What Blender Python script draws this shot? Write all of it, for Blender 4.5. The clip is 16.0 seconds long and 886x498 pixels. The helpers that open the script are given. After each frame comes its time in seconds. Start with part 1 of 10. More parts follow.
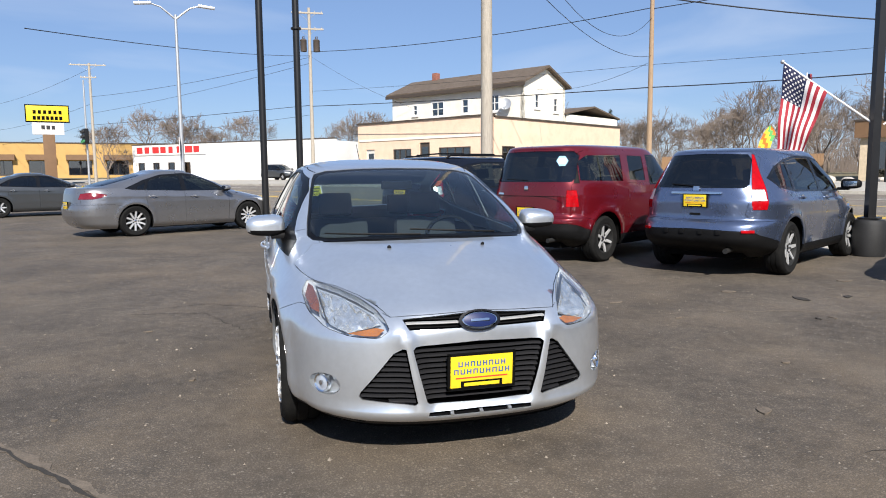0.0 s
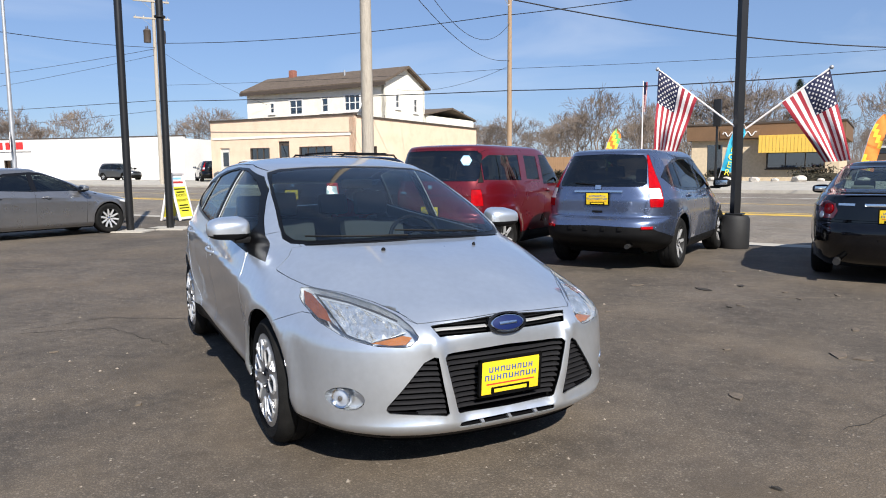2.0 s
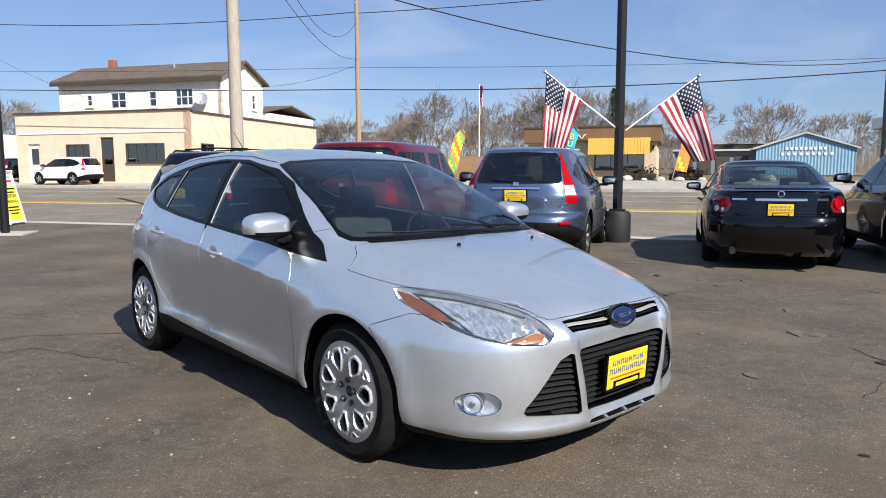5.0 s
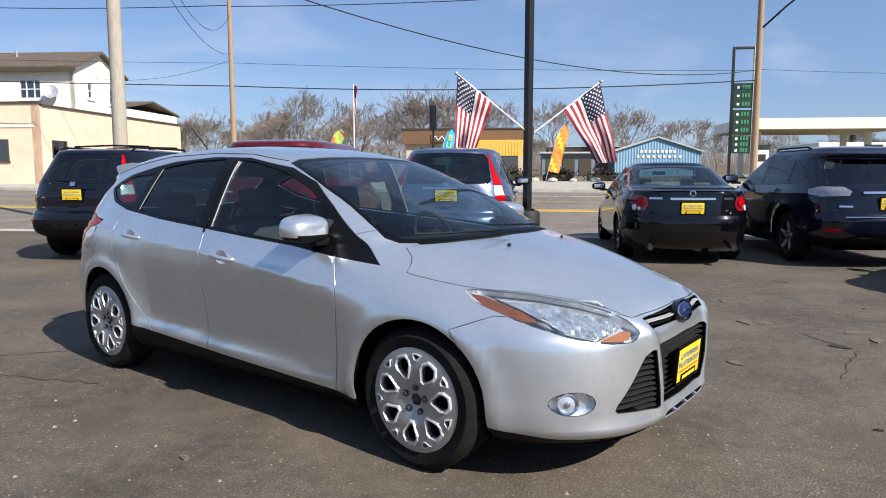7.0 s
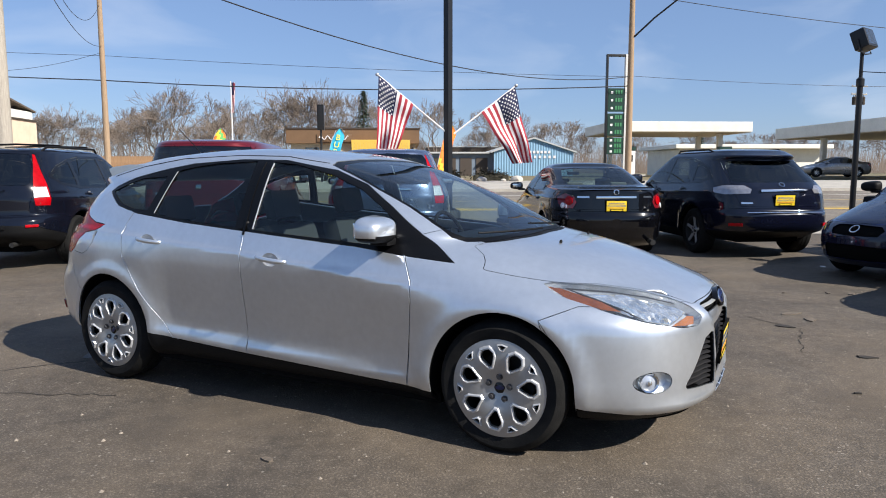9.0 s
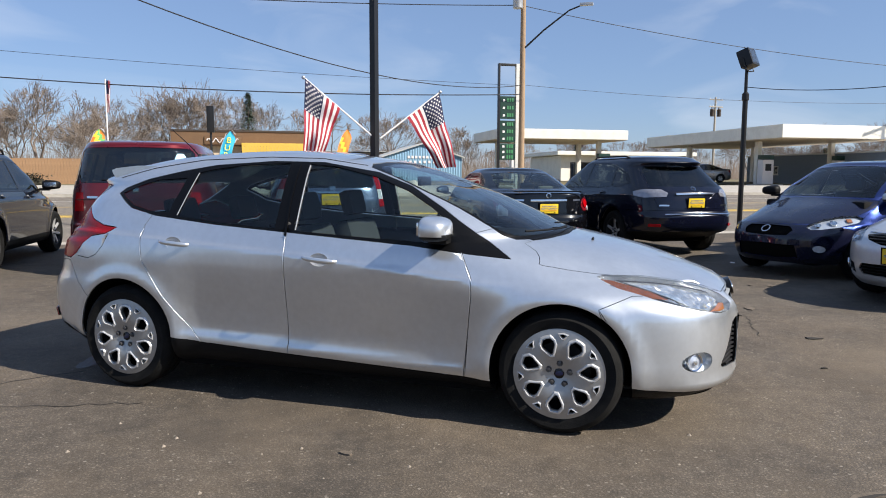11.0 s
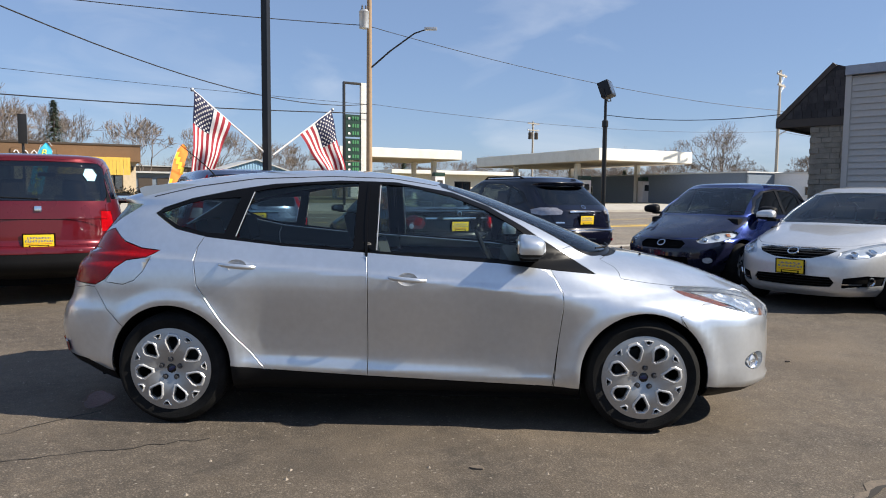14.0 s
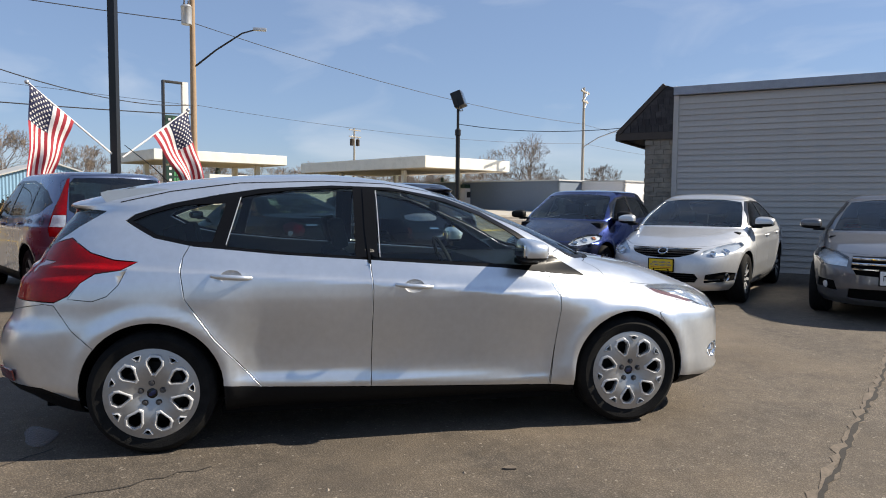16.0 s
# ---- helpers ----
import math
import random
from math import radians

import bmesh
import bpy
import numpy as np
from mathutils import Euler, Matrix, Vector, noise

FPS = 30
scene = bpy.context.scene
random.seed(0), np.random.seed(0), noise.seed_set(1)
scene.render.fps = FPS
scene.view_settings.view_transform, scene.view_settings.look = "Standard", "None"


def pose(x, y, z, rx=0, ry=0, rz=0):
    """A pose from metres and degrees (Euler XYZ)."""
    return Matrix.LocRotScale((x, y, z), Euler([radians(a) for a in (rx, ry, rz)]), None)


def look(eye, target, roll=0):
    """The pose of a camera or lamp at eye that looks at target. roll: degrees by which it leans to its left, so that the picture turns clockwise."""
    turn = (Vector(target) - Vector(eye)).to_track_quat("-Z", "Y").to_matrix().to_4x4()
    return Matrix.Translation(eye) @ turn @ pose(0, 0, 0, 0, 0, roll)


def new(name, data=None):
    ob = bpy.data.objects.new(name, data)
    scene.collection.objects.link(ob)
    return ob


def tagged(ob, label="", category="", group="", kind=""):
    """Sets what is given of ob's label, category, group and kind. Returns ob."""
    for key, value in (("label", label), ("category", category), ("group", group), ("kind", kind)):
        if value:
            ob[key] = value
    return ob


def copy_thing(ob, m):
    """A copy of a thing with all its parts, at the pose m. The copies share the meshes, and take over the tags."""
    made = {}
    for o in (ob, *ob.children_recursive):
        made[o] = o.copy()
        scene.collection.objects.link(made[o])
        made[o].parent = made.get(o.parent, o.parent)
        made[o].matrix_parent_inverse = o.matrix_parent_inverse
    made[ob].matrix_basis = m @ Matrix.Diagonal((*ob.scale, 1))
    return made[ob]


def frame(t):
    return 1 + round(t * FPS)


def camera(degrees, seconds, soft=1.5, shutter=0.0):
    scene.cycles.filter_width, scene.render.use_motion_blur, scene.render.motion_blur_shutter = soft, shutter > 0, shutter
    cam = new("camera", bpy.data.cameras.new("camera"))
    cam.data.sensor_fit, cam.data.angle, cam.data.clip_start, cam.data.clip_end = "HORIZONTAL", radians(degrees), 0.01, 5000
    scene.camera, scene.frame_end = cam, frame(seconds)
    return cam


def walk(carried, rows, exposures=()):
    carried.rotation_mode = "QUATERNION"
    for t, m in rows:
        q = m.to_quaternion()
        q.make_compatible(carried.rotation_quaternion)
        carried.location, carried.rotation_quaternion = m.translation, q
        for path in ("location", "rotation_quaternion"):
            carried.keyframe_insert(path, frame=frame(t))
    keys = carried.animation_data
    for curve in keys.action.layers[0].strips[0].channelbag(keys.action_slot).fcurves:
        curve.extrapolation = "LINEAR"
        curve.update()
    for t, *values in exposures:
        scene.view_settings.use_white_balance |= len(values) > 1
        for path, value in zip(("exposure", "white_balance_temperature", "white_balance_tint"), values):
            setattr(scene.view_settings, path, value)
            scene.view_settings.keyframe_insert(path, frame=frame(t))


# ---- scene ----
cam = camera(65.2, 16.0, soft=1.0)
PATH = [
    (0, (-0.983, -5.164, 1.358), (-0.46, -3.246, 1.137), -0.5),
    (0.5, (-1.227, -5.102, 1.367), (-0.544, -3.235, 1.146), -0.5),
    (1, (-1.382, -4.999, 1.361), (-0.59, -3.176, 1.138), -0.4),
    (1.5, (-1.519, -4.851, 1.368), (-0.653, -3.062, 1.144), -0.4),
    (2, (-1.643, -4.739, 1.352), (-0.727, -2.975, 1.128), -0.4),
    (2.5, (-1.829, -4.627, 1.345), (-0.831, -2.908, 1.121), -0.3),
    (3, (-1.973, -4.49, 1.341), (-0.899, -2.818, 1.117), -0.4),
    (3.5, (-2.114, -4.313, 1.34), (-0.96, -2.696, 1.114), -0.3),
    (4, (-2.248, -4.179, 1.334), (-1.026, -2.612, 1.108), -0.3),
    (4.2, (-2.321, -4.13, 1.329), (-1.081, -2.577, 1.103), -0.3),
    (6.3, (-2.932, -3.432, 1.3), (-1.44, -2.119, 1.076), -0.0),
    (6.5, (-2.996, -3.358, 1.31), (-1.475, -2.079, 1.086), 0.0),
    (7, (-3.122, -3.191, 1.306), (-1.54, -1.987, 1.082), -0.0),
    (7.5, (-3.222, -2.991, 1.3), (-1.584, -1.866, 1.074), 0.0),
    (8, (-3.352, -2.845, 1.304), (-1.656, -1.81, 1.079), 0.0),
    (8.5, (-3.568, -2.668, 1.311), (-1.824, -1.714, 1.088), 0.2),
    (8.7, (-3.655, -2.602, 1.321), (-1.898, -1.672, 1.097), 0.1),
    (10.8, (-4.253, -1.844, 1.315), (-2.368, -1.21, 1.1), 0.1),
    (11, (-4.288, -1.761, 1.306), (-2.387, -1.178, 1.095), 0.2),
    (11.5, (-4.37, -1.55, 1.322), (-2.435, -1.08, 1.134), 0.4),
    (12, (-4.506, -1.303, 1.329), (-2.551, -0.921, 1.152), 0.4),
    (12.5, (-4.593, -1.091, 1.322), (-2.621, -0.804, 1.153), 0.4),
    (13, (-4.611, -0.85, 1.304), (-2.63, -0.633, 1.138), 0.4),
    (13.5, (-4.642, -0.637, 1.308), (-2.655, -0.48, 1.147), 0.4),
    (14, (-4.658, -0.367, 1.314), (-2.666, -0.285, 1.156), 0.5),
    (14.5, (-4.629, -0.115, 1.298), (-2.636, -0.165, 1.144), 0.4),
    (15, (-4.59, 0.123, 1.308), (-2.606, -0.079, 1.158), 0.5),
    (15.5, (-4.574, 0.361, 1.298), (-2.609, 0.018, 1.157), 0.4),
    (16, (-4.572, 0.655, 1.3), (-2.626, 0.213, 1.165), 0.5),
]
EXPOSURES = [(0.0, 0.58, 6500, 10), (8.5, 0.60, 6500, 10), (11.0, 0.62, 6700, 10), (14.0, 0.66, 6900, 10), (16.0, 0.67, 7150, 10)]
walk(cam, [(t, look(eye, target, roll)) for t, eye, target, roll in PATH], EXPOSURES)

# ---- sky and sun ----
SUN_ELEV, SUN_TURN = 38.6, 189.2
world = bpy.data.worlds.new("world")
scene.world = world
world.use_nodes = True
wn = world.node_tree
wn.nodes.clear()
sky = wn.nodes.new("ShaderNodeTexSky")
sky.sky_type, sky.sun_disc = "NISHITA", False
sky.sun_elevation, sky.sun_rotation = radians(SUN_ELEV), radians(SUN_TURN)
sky.air_density, sky.dust_density, sky.ozone_density = 1.0, 0.25, 4.0
bg = wn.nodes.new("ShaderNodeBackground")
bg.inputs["Strength"].default_value = 0.071
wout = wn.nodes.new("ShaderNodeOutputWorld")
tint = wn.nodes.new("ShaderNodeMix")
tint.data_type, tint.blend_type = "RGBA", "MULTIPLY"
tint.inputs["Factor"].default_value = 1.0
tint.inputs["B"].default_value = (0.93, 0.98, 1.15, 1)
wn.links.new(sky.outputs[0], tint.inputs["A"])
# thin high cirrus, stretched along one way
co = wn.nodes.new("ShaderNodeTexCoord")
mp = wn.nodes.new("ShaderNodeMapping")
mp.inputs["Scale"].default_value, mp.inputs["Rotation"].default_value = (1.2, 3.2, 9.0), (0.2, 0.1, 0.6)
cn = wn.nodes.new("ShaderNodeTexNoise")
cn.inputs["Scale"].default_value, cn.inputs["Detail"].default_value, cn.inputs["Distortion"].default_value = 1.4, 7.0, 0.6
cr = wn.nodes.new("ShaderNodeMapRange")
cr.inputs["From Min"].default_value, cr.inputs["From Max"].default_value, cr.inputs["To Max"].default_value = 0.50, 0.80, 0.32
cl = wn.nodes.new("ShaderNodeMix")
cl.data_type = "RGBA"
cl.inputs["B"].default_value = (8.2, 8.8, 9.8, 1)
wn.links.new(co.outputs["Generated"], mp.inputs[0])
wn.links.new(mp.outputs[0], cn.inputs["Vector"])
wn.links.new(cn.outputs[0], cr.inputs["Value"])
wn.links.new(cr.outputs[0], cl.inputs["Factor"])
# an even veil of high haze
veil = wn.nodes.new("ShaderNodeMix")
veil.data_type = "RGBA"
veil.inputs["Factor"].default_value = 0.45
veil.inputs["B"].default_value = (2.75, 4.1, 6.7, 1)
wn.links.new(tint.outputs["Result"], veil.inputs["A"])
wn.links.new(veil.outputs["Result"], cl.inputs["A"])
wn.links.new(cl.outputs["Result"], bg.inputs[0])
wn.links.new(bg.outputs[0], wout.inputs[0])
sun = new("sun", bpy.data.lights.new("sun", "SUN"))
sun.data.energy, sun.data.angle, sun.data.color = 5.25, radians(0.53), (1.0, 0.95, 0.87)
sun.matrix_world = look((0, 0, 18), (2.7, 22.4, 0))

# ---- materials ----
MATS = {}


def mat(name, color, rough=0.6, metal=0.0, var=0.12, scale=6.0, bump=0.0, bscale=80.0, coat=0.0, spec=0.5, per_piece=0.0, stain=None, stain_amount=0.3, stain_scale=1.2, sheen=0.0, streak=False):
    """A surface of one base colour, varied at two scales, with fine relief."""
    if name in MATS:
        return MATS[name]
    m = bpy.data.materials.new(name)
    m.use_nodes = True
    nt = m.node_tree
    bs = nt.nodes["Principled BSDF"]
    bs.inputs["Roughness"].default_value = rough
    bs.inputs["Metallic"].default_value = metal
    bs.inputs["Specular IOR Level"].default_value = spec
    bs.inputs["Coat Weight"].default_value = coat
    bs.inputs["Coat Roughness"].default_value = 0.04
    tex = nt.nodes.new("ShaderNodeTexCoord")
    mp = nt.nodes.new("ShaderNodeMapping")
    nt.links.new(tex.outputs["Object"], mp.inputs[0])
    if streak:
        mp.inputs["Scale"].default_value = (6.0, 6.0, 0.6)
    big = nt.nodes.new("ShaderNodeTexNoise")
    big.inputs["Scale"].default_value, big.inputs["Detail"].default_value = scale, 6.0
    nt.links.new(mp.outputs[0], big.inputs["Vector"])
    fine = nt.nodes.new("ShaderNodeTexNoise")
    fine.inputs["Scale"].default_value, fine.inputs["Detail"].default_value = scale * 9, 4.0
    nt.links.new(mp.outputs[0], fine.inputs["Vector"])
    add = nt.nodes.new("ShaderNodeMath")
    add.operation = "ADD"
    nt.links.new(big.outputs[0], add.inputs[0])
    nt.links.new(fine.outputs[0], add.inputs[1])
    rng = nt.nodes.new("ShaderNodeMapRange")
    rng.inputs["From Min"].default_value, rng.inputs["From Max"].default_value = 0.7, 1.3
    rng.inputs["To Min"].default_value, rng.inputs["To Max"].default_value = 1 - var, 1 + var
    nt.links.new(add.outputs[0], rng.inputs["Value"])
    hue = nt.nodes.new("ShaderNodeHueSaturation")
    hue.inputs["Color"].default_value = (*color, 1)
    nt.links.new(rng.outputs[0], hue.inputs["Value"])
    col = hue.outputs[0]
    if per_piece:
        info = nt.nodes.new("ShaderNodeObjectInfo")
        r2 = nt.nodes.new("ShaderNodeMapRange")
        r2.inputs["To Min"].default_value, r2.inputs["To Max"].default_value = 1 - per_piece, 1 + per_piece
        nt.links.new(info.outputs["Random"], r2.inputs["Value"])
        h2 = nt.nodes.new("ShaderNodeHueSaturation")
        nt.links.new(col, h2.inputs["Color"])
        nt.links.new(r2.outputs[0], h2.inputs["Value"])
        col = h2.outputs[0]
    if stain:
        sn = nt.nodes.new("ShaderNodeTexNoise")
        sn.inputs["Scale"].default_value, sn.inputs["Detail"].default_value = stain_scale, 7.0
        sn.inputs["Roughness"].default_value = 0.65
        nt.links.new(tex.outputs["Object"], sn.inputs["Vector"])
        ramp = nt.nodes.new("ShaderNodeMapRange")
        ramp.inputs["From Min"].default_value, ramp.inputs["From Max"].default_value = 0.48, 0.72
        ramp.inputs["To Max"].default_value = stain_amount
        nt.links.new(sn.outputs[0], ramp.inputs["Value"])
        mx = nt.nodes.new("ShaderNodeMix")
        mx.data_type = "RGBA"
        mx.inputs["B"].default_value = (*stain, 1)
        nt.links.new(ramp.outputs[0], mx.inputs["Factor"])
        nt.links.new(col, mx.inputs["A"])
        col = mx.outputs["Result"]
    nt.links.new(col, bs.inputs["Base Color"])
    if bump:
        bn = nt.nodes.new("ShaderNodeTexNoise")
        bn.inputs["Scale"].default_value, bn.inputs["Detail"].default_value = bscale, 4.0
        nt.links.new(tex.outputs["Object"], bn.inputs["Vector"])
        bp = nt.nodes.new("ShaderNodeBump")
        bp.inputs["Strength"].default_value, bp.inputs["Distance"].default_value = bump, 0.01
        nt.links.new(bn.outputs[0], bp.inputs["Height"])
        nt.links.new(bp.outputs[0], bs.inputs["Normal"])
    MATS[name] = m
    return m


def glass(name, tint, gloss=0.02, ior=1.5):
    """A thin pane: tinted see-through, glossier at grazing angles."""
    if name in MATS:
        return MATS[name]
    m = bpy.data.materials.new(name)
    m.use_nodes = True
    nt = m.node_tree
    nt.nodes.clear()
    out = nt.nodes.new("ShaderNodeOutputMaterial")
    mix = nt.nodes.new("ShaderNodeMixShader")
    lw = nt.nodes.new("ShaderNodeLayerWeight")
    lw.inputs["Blend"].default_value = 0.5
    pw = nt.nodes.new("ShaderNodeMath")
    pw.operation, pw.inputs[1].default_value = "POWER", 5.0
    nt.links.new(lw.outputs["Facing"], pw.inputs[0])
    f0 = 1.8 * ((ior - 1) / (ior + 1)) ** 2
    fr = nt.nodes.new("ShaderNodeMath")
    fr.operation, fr.inputs[1].default_value, fr.inputs[2].default_value = "MULTIPLY_ADD", 1 - f0, f0
    nt.links.new(pw.outputs[0], fr.inputs[0])
    tr = nt.nodes.new("ShaderNodeBsdfTransparent")
    tr.inputs[0].default_value = (*tint, 1)
    gl = nt.nodes.new("ShaderNodeBsdfGlossy")
    gl.inputs["Roughness"].default_value = gloss
    nt.links.new(fr.outputs[0], mix.inputs[0])
    nt.links.new(tr.outputs[0], mix.inputs[1])
    nt.links.new(gl.outputs[0], mix.inputs[2])
    nt.links.new(mix.outputs[0], out.inputs[0])
    MATS[name] = m
    return m


def paint(name, color, metal=0.55, rough=0.38, spec=0.5):
    """Clear-coated metallic car paint with a fine flake and a film of road dust."""
    if name in MATS:
        return MATS[name]
    m = mat(name, color, rough=rough, metal=metal, var=0.05, scale=3.0, coat=1.0, spec=spec)
    nt = m.node_tree
    bs = nt.nodes["Principled BSDF"]
    tex = nt.nodes.new("ShaderNodeTexCoord")
    fl = nt.nodes.new("ShaderNodeTexNoise")
    fl.inputs["Scale"].default_value, fl.inputs["Detail"].default_value = 5.0, 6.0
    nt.links.new(tex.outputs["Object"], fl.inputs["Vector"])
    rg = nt.nodes.new("ShaderNodeMapRange")
    rg.inputs["To Min"].default_value, rg.inputs["To Max"].default_value = rough - 0.06, rough + 0.08
    nt.links.new(fl.outputs[0], rg.inputs["Value"])
    nt.links.new(rg.outputs[0], bs.inputs["Roughness"])
    return m


M_BLACK = mat("black_plastic", (0.006, 0.006, 0.0065), 0.55, spec=0.15, bump=0.15, bscale=300)
M_GLOSSBLACK = mat("gloss_black", (0.006, 0.006, 0.007), 0.25, coat=0.25, spec=0.3)
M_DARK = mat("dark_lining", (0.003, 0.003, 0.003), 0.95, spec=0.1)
M_RUBBER = mat("tyre_rubber", (0.009, 0.009, 0.009), 0.85, spec=0.15, var=0.3, scale=20, bump=0.3, bscale=150, stain=(0.026, 0.024, 0.022), stain_amount=0.4, stain_scale=9)
M_CHROME = mat("chrome", (0.78, 0.79, 0.8), 0.1, 1.0, var=0.03)
M_ALLOY = mat("alloy_silver", (0.60, 0.605, 0.61), 0.32, 0.45, var=0.08, coat=0.3)
M_SLAT = mat("slat_grey", (0.016, 0.016, 0.018), 0.45, spec=0.4)
M_SATIN = mat("satin_black", (0.003, 0.003, 0.0035), 0.35, spec=0.2)
M_LAMPGREY = mat("lamp_housing_grey", (0.46, 0.50, 0.57), 0.3, 0.4, coat=0.6, var=0.08)
M_FACET = mat("faceted_reflector", (0.80, 0.80, 0.79), 0.12, 0.8, coat=0.4, var=0.4, scale=30)
M_RIMDARK = mat("brake_dark", (0.03, 0.03, 0.03), 0.6, 0.5)
M_COVERFACE = mat("wheel_cover_silver", (0.40, 0.405, 0.41), 0.36, 0.75, var=0.08)
M_LUG = mat("lug_grey", (0.10, 0.10, 0.105), 0.35, 0.6)
M_SEAT = mat("seat_cloth", (0.035, 0.037, 0.04), 0.95, bump=0.3, bscale=250)
M_SEATLIGHT = mat("seat_cloth_beige", (0.22, 0.2, 0.17), 0.95, bump=0.3, bscale=250)
M_GLASS = glass("window_glass", (0.50, 0.60, 0.59), ior=1.5)
M_CARGLASS = glass("hatchback_glass", (0.70, 0.80, 0.79), ior=1.45)
M_SCREEN = glass("windscreen_glass", (0.72, 0.82, 0.82), ior=1.62)
M_TINT = glass("tinted_glass", (0.07, 0.08, 0.08), ior=1.6)
M_PRIVACY = glass("privacy_glass", (0.40, 0.49, 0.49), ior=1.45)
M_LENS = glass("clear_lens", (0.93, 0.95, 0.96), ior=1.4)
M_REDLENS = mat("red_lens", (0.33, 0.001, 0.004), 0.25, spec=0.15, coat=0.18, var=0.35, scale=14)
M_PINKLENS = mat("pale_reverse_lens", (0.55, 0.30, 0.28), 0.12, 0.2, coat=0.8, var=0.3, scale=30)
M_REDDARK = mat("dark_red_lens", (0.16, 0.006, 0.01), 0.12, coat=1.0, var=0.25, scale=14)
M_AMBER = mat("amber_lens", (0.33, 0.12, 0.035), 0.15, coat=1.0, var=0.25, scale=30)
M_AMBERDARK = mat("dark_amber_lens", (0.17, 0.055, 0.022), 0.15, coat=1.0, var=0.35, scale=40)
M_CLEARLAMP = mat("white_lens", (0.80, 0.81, 0.82), 0.2, 0.25, coat=1.0, var=0.2, scale=30)
M_YELLOW = mat("plate_yellow", (0.74, 0.52, 0.02), 0.4, var=0.06)
M_BLUEINK = mat("plate_blue", (0.03, 0.09, 0.30), 0.5)
M_REDINK = mat("plate_red", (0.5, 0.04, 0.03), 0.5)
M_WHITEINK = mat("plate_white", (0.8, 0.8, 0.8), 0.5)

# ---- small mesh helpers ----
from mathutils.geometry import delaunay_2d_cdt


def mesh_of(name, bm, material, smooth=True, angle=35):
    me = bpy.data.meshes.new(name)
    bm.to_mesh(me)
    bm.free()
    for m in material if isinstance(material, (list, tuple)) else (material,):
        me.materials.append(m)
    if smooth:
        me.shade_smooth()
        me.set_sharp_from_angle(angle=radians(angle))
    return me


def part(name, bm, material, parent=None, label="", at=None, smooth=True, angle=35):
    """One mesh object, under parent where one is given."""
    ob = new(name, mesh_of(name, bm, material, smooth, angle))
    ob.parent = parent
    if at is not None:
        ob.matrix_local = at
    if label:
        ob["label"] = label
    return ob


def share(name, src, parent, at):
    """Another object on the mesh of src."""
    ob = new(name, src.data)
    ob.parent = parent
    ob.matrix_local = at
    return ob


def empty(name, at, label="", category="", group="", kind=""):
    ob = new(name)
    ob.empty_display_size = 0.2
    ob.matrix_world = at
    return tagged(ob, label, category, group, kind)


def box(bm, x0, x1, y0, y1, z0, z1, bevel=0.0, at=None):
    g = bmesh.ops.create_cube(bm, size=1.0)["verts"]
    m = Matrix.Translation(((x0 + x1) / 2, (y0 + y1) / 2, (z0 + z1) / 2)) @ Matrix.Diagonal((x1 - x0, y1 - y0, z1 - z0, 1))
    bmesh.ops.transform(bm, matrix=(at @ m) if at is not None else m, verts=g)
    if bevel:
        es = list({ed for v in g for ed in v.link_edges})
        bmesh.ops.bevel(bm, geom=es, offset=bevel, segments=2, affect="EDGES", profile=0.7)
    return bm


def boxbm(*a, **k):
    return box(bmesh.new(), *a, **k)


def tube(bm, pts, r, n=8, r1=None, caps=True):
    """A round bar along points; the radius runs from r to r1."""
    pts = [Vector(p) for p in pts]
    r1 = r if r1 is None else r1
    rings = []
    for i, p in enumerate(pts):
        d = (pts[min(i + 1, len(pts) - 1)] - pts[max(i - 1, 0)]).normalized()
        u = d.cross(Vector((0, 0, 1)) if abs(d.z) < 0.9 else Vector((1, 0, 0))).normalized()
        v = d.cross(u)
        rr = r + (r1 - r) * i / max(1, len(pts) - 1)
        rings.append([bm.verts.new(p + rr * (math.cos(6.28318 * k / n) * u + math.sin(6.28318 * k / n) * v)) for k in range(n)])
    for a, b in zip(rings, rings[1:]):
        for k in range(n):
            bm.faces.new((a[k], a[(k + 1) % n], b[(k + 1) % n], b[k]))
    if caps:
        bm.faces.new(rings[0][::-1])
        bm.faces.new(rings[-1])
    return bm


def tubebm(*a, **k):
    bm = tube(bmesh.new(), *a, **k)
    bmesh.ops.recalc_face_normals(bm, faces=bm.faces)
    return bm


def lathe(bm, prof, n=40, axis="Y"):
    """Turns a profile of (radius, along) round an axis."""
    rings = []
    for r, h in prof:
        ring = []
        for k in range(n):
            c, s = math.cos(6.28318530718 * k / n) * r, math.sin(6.28318530718 * k / n) * r
            ring.append(bm.verts.new((c, h, s) if axis == "Y" else (c, s, h) if axis == "Z" else (h, c, s)))
        rings.append(ring)
    for a, b in zip(rings, rings[1:]):
        for k in range(n):
            bm.faces.new((a[k], a[(k + 1) % n], b[(k + 1) % n], b[k]))
    return bm


def ribbon(bm, pts, normals, half, lift=0.0, depth=0.003):
    """A flat strip along points that lie on a surface."""
    pts, normals = [Vector(p) for p in pts], [Vector(q) for q in normals]
    rows = []
    for i, (p, nn) in enumerate(zip(pts, normals)):
        d = (pts[min(i + 1, len(pts) - 1)] - pts[max(i - 1, 0)]).normalized()
        side = d.cross(nn).normalized() * half
        rows.append([bm.verts.new(p + side - nn * depth), bm.verts.new(p + side + nn * lift), bm.verts.new(p - side + nn * lift), bm.verts.new(p - side - nn * depth)])
    for a, b in zip(rows, rows[1:]):
        for k in range(3):
            bm.faces.new((a[k], a[k + 1], b[k + 1], b[k]))
    return bm


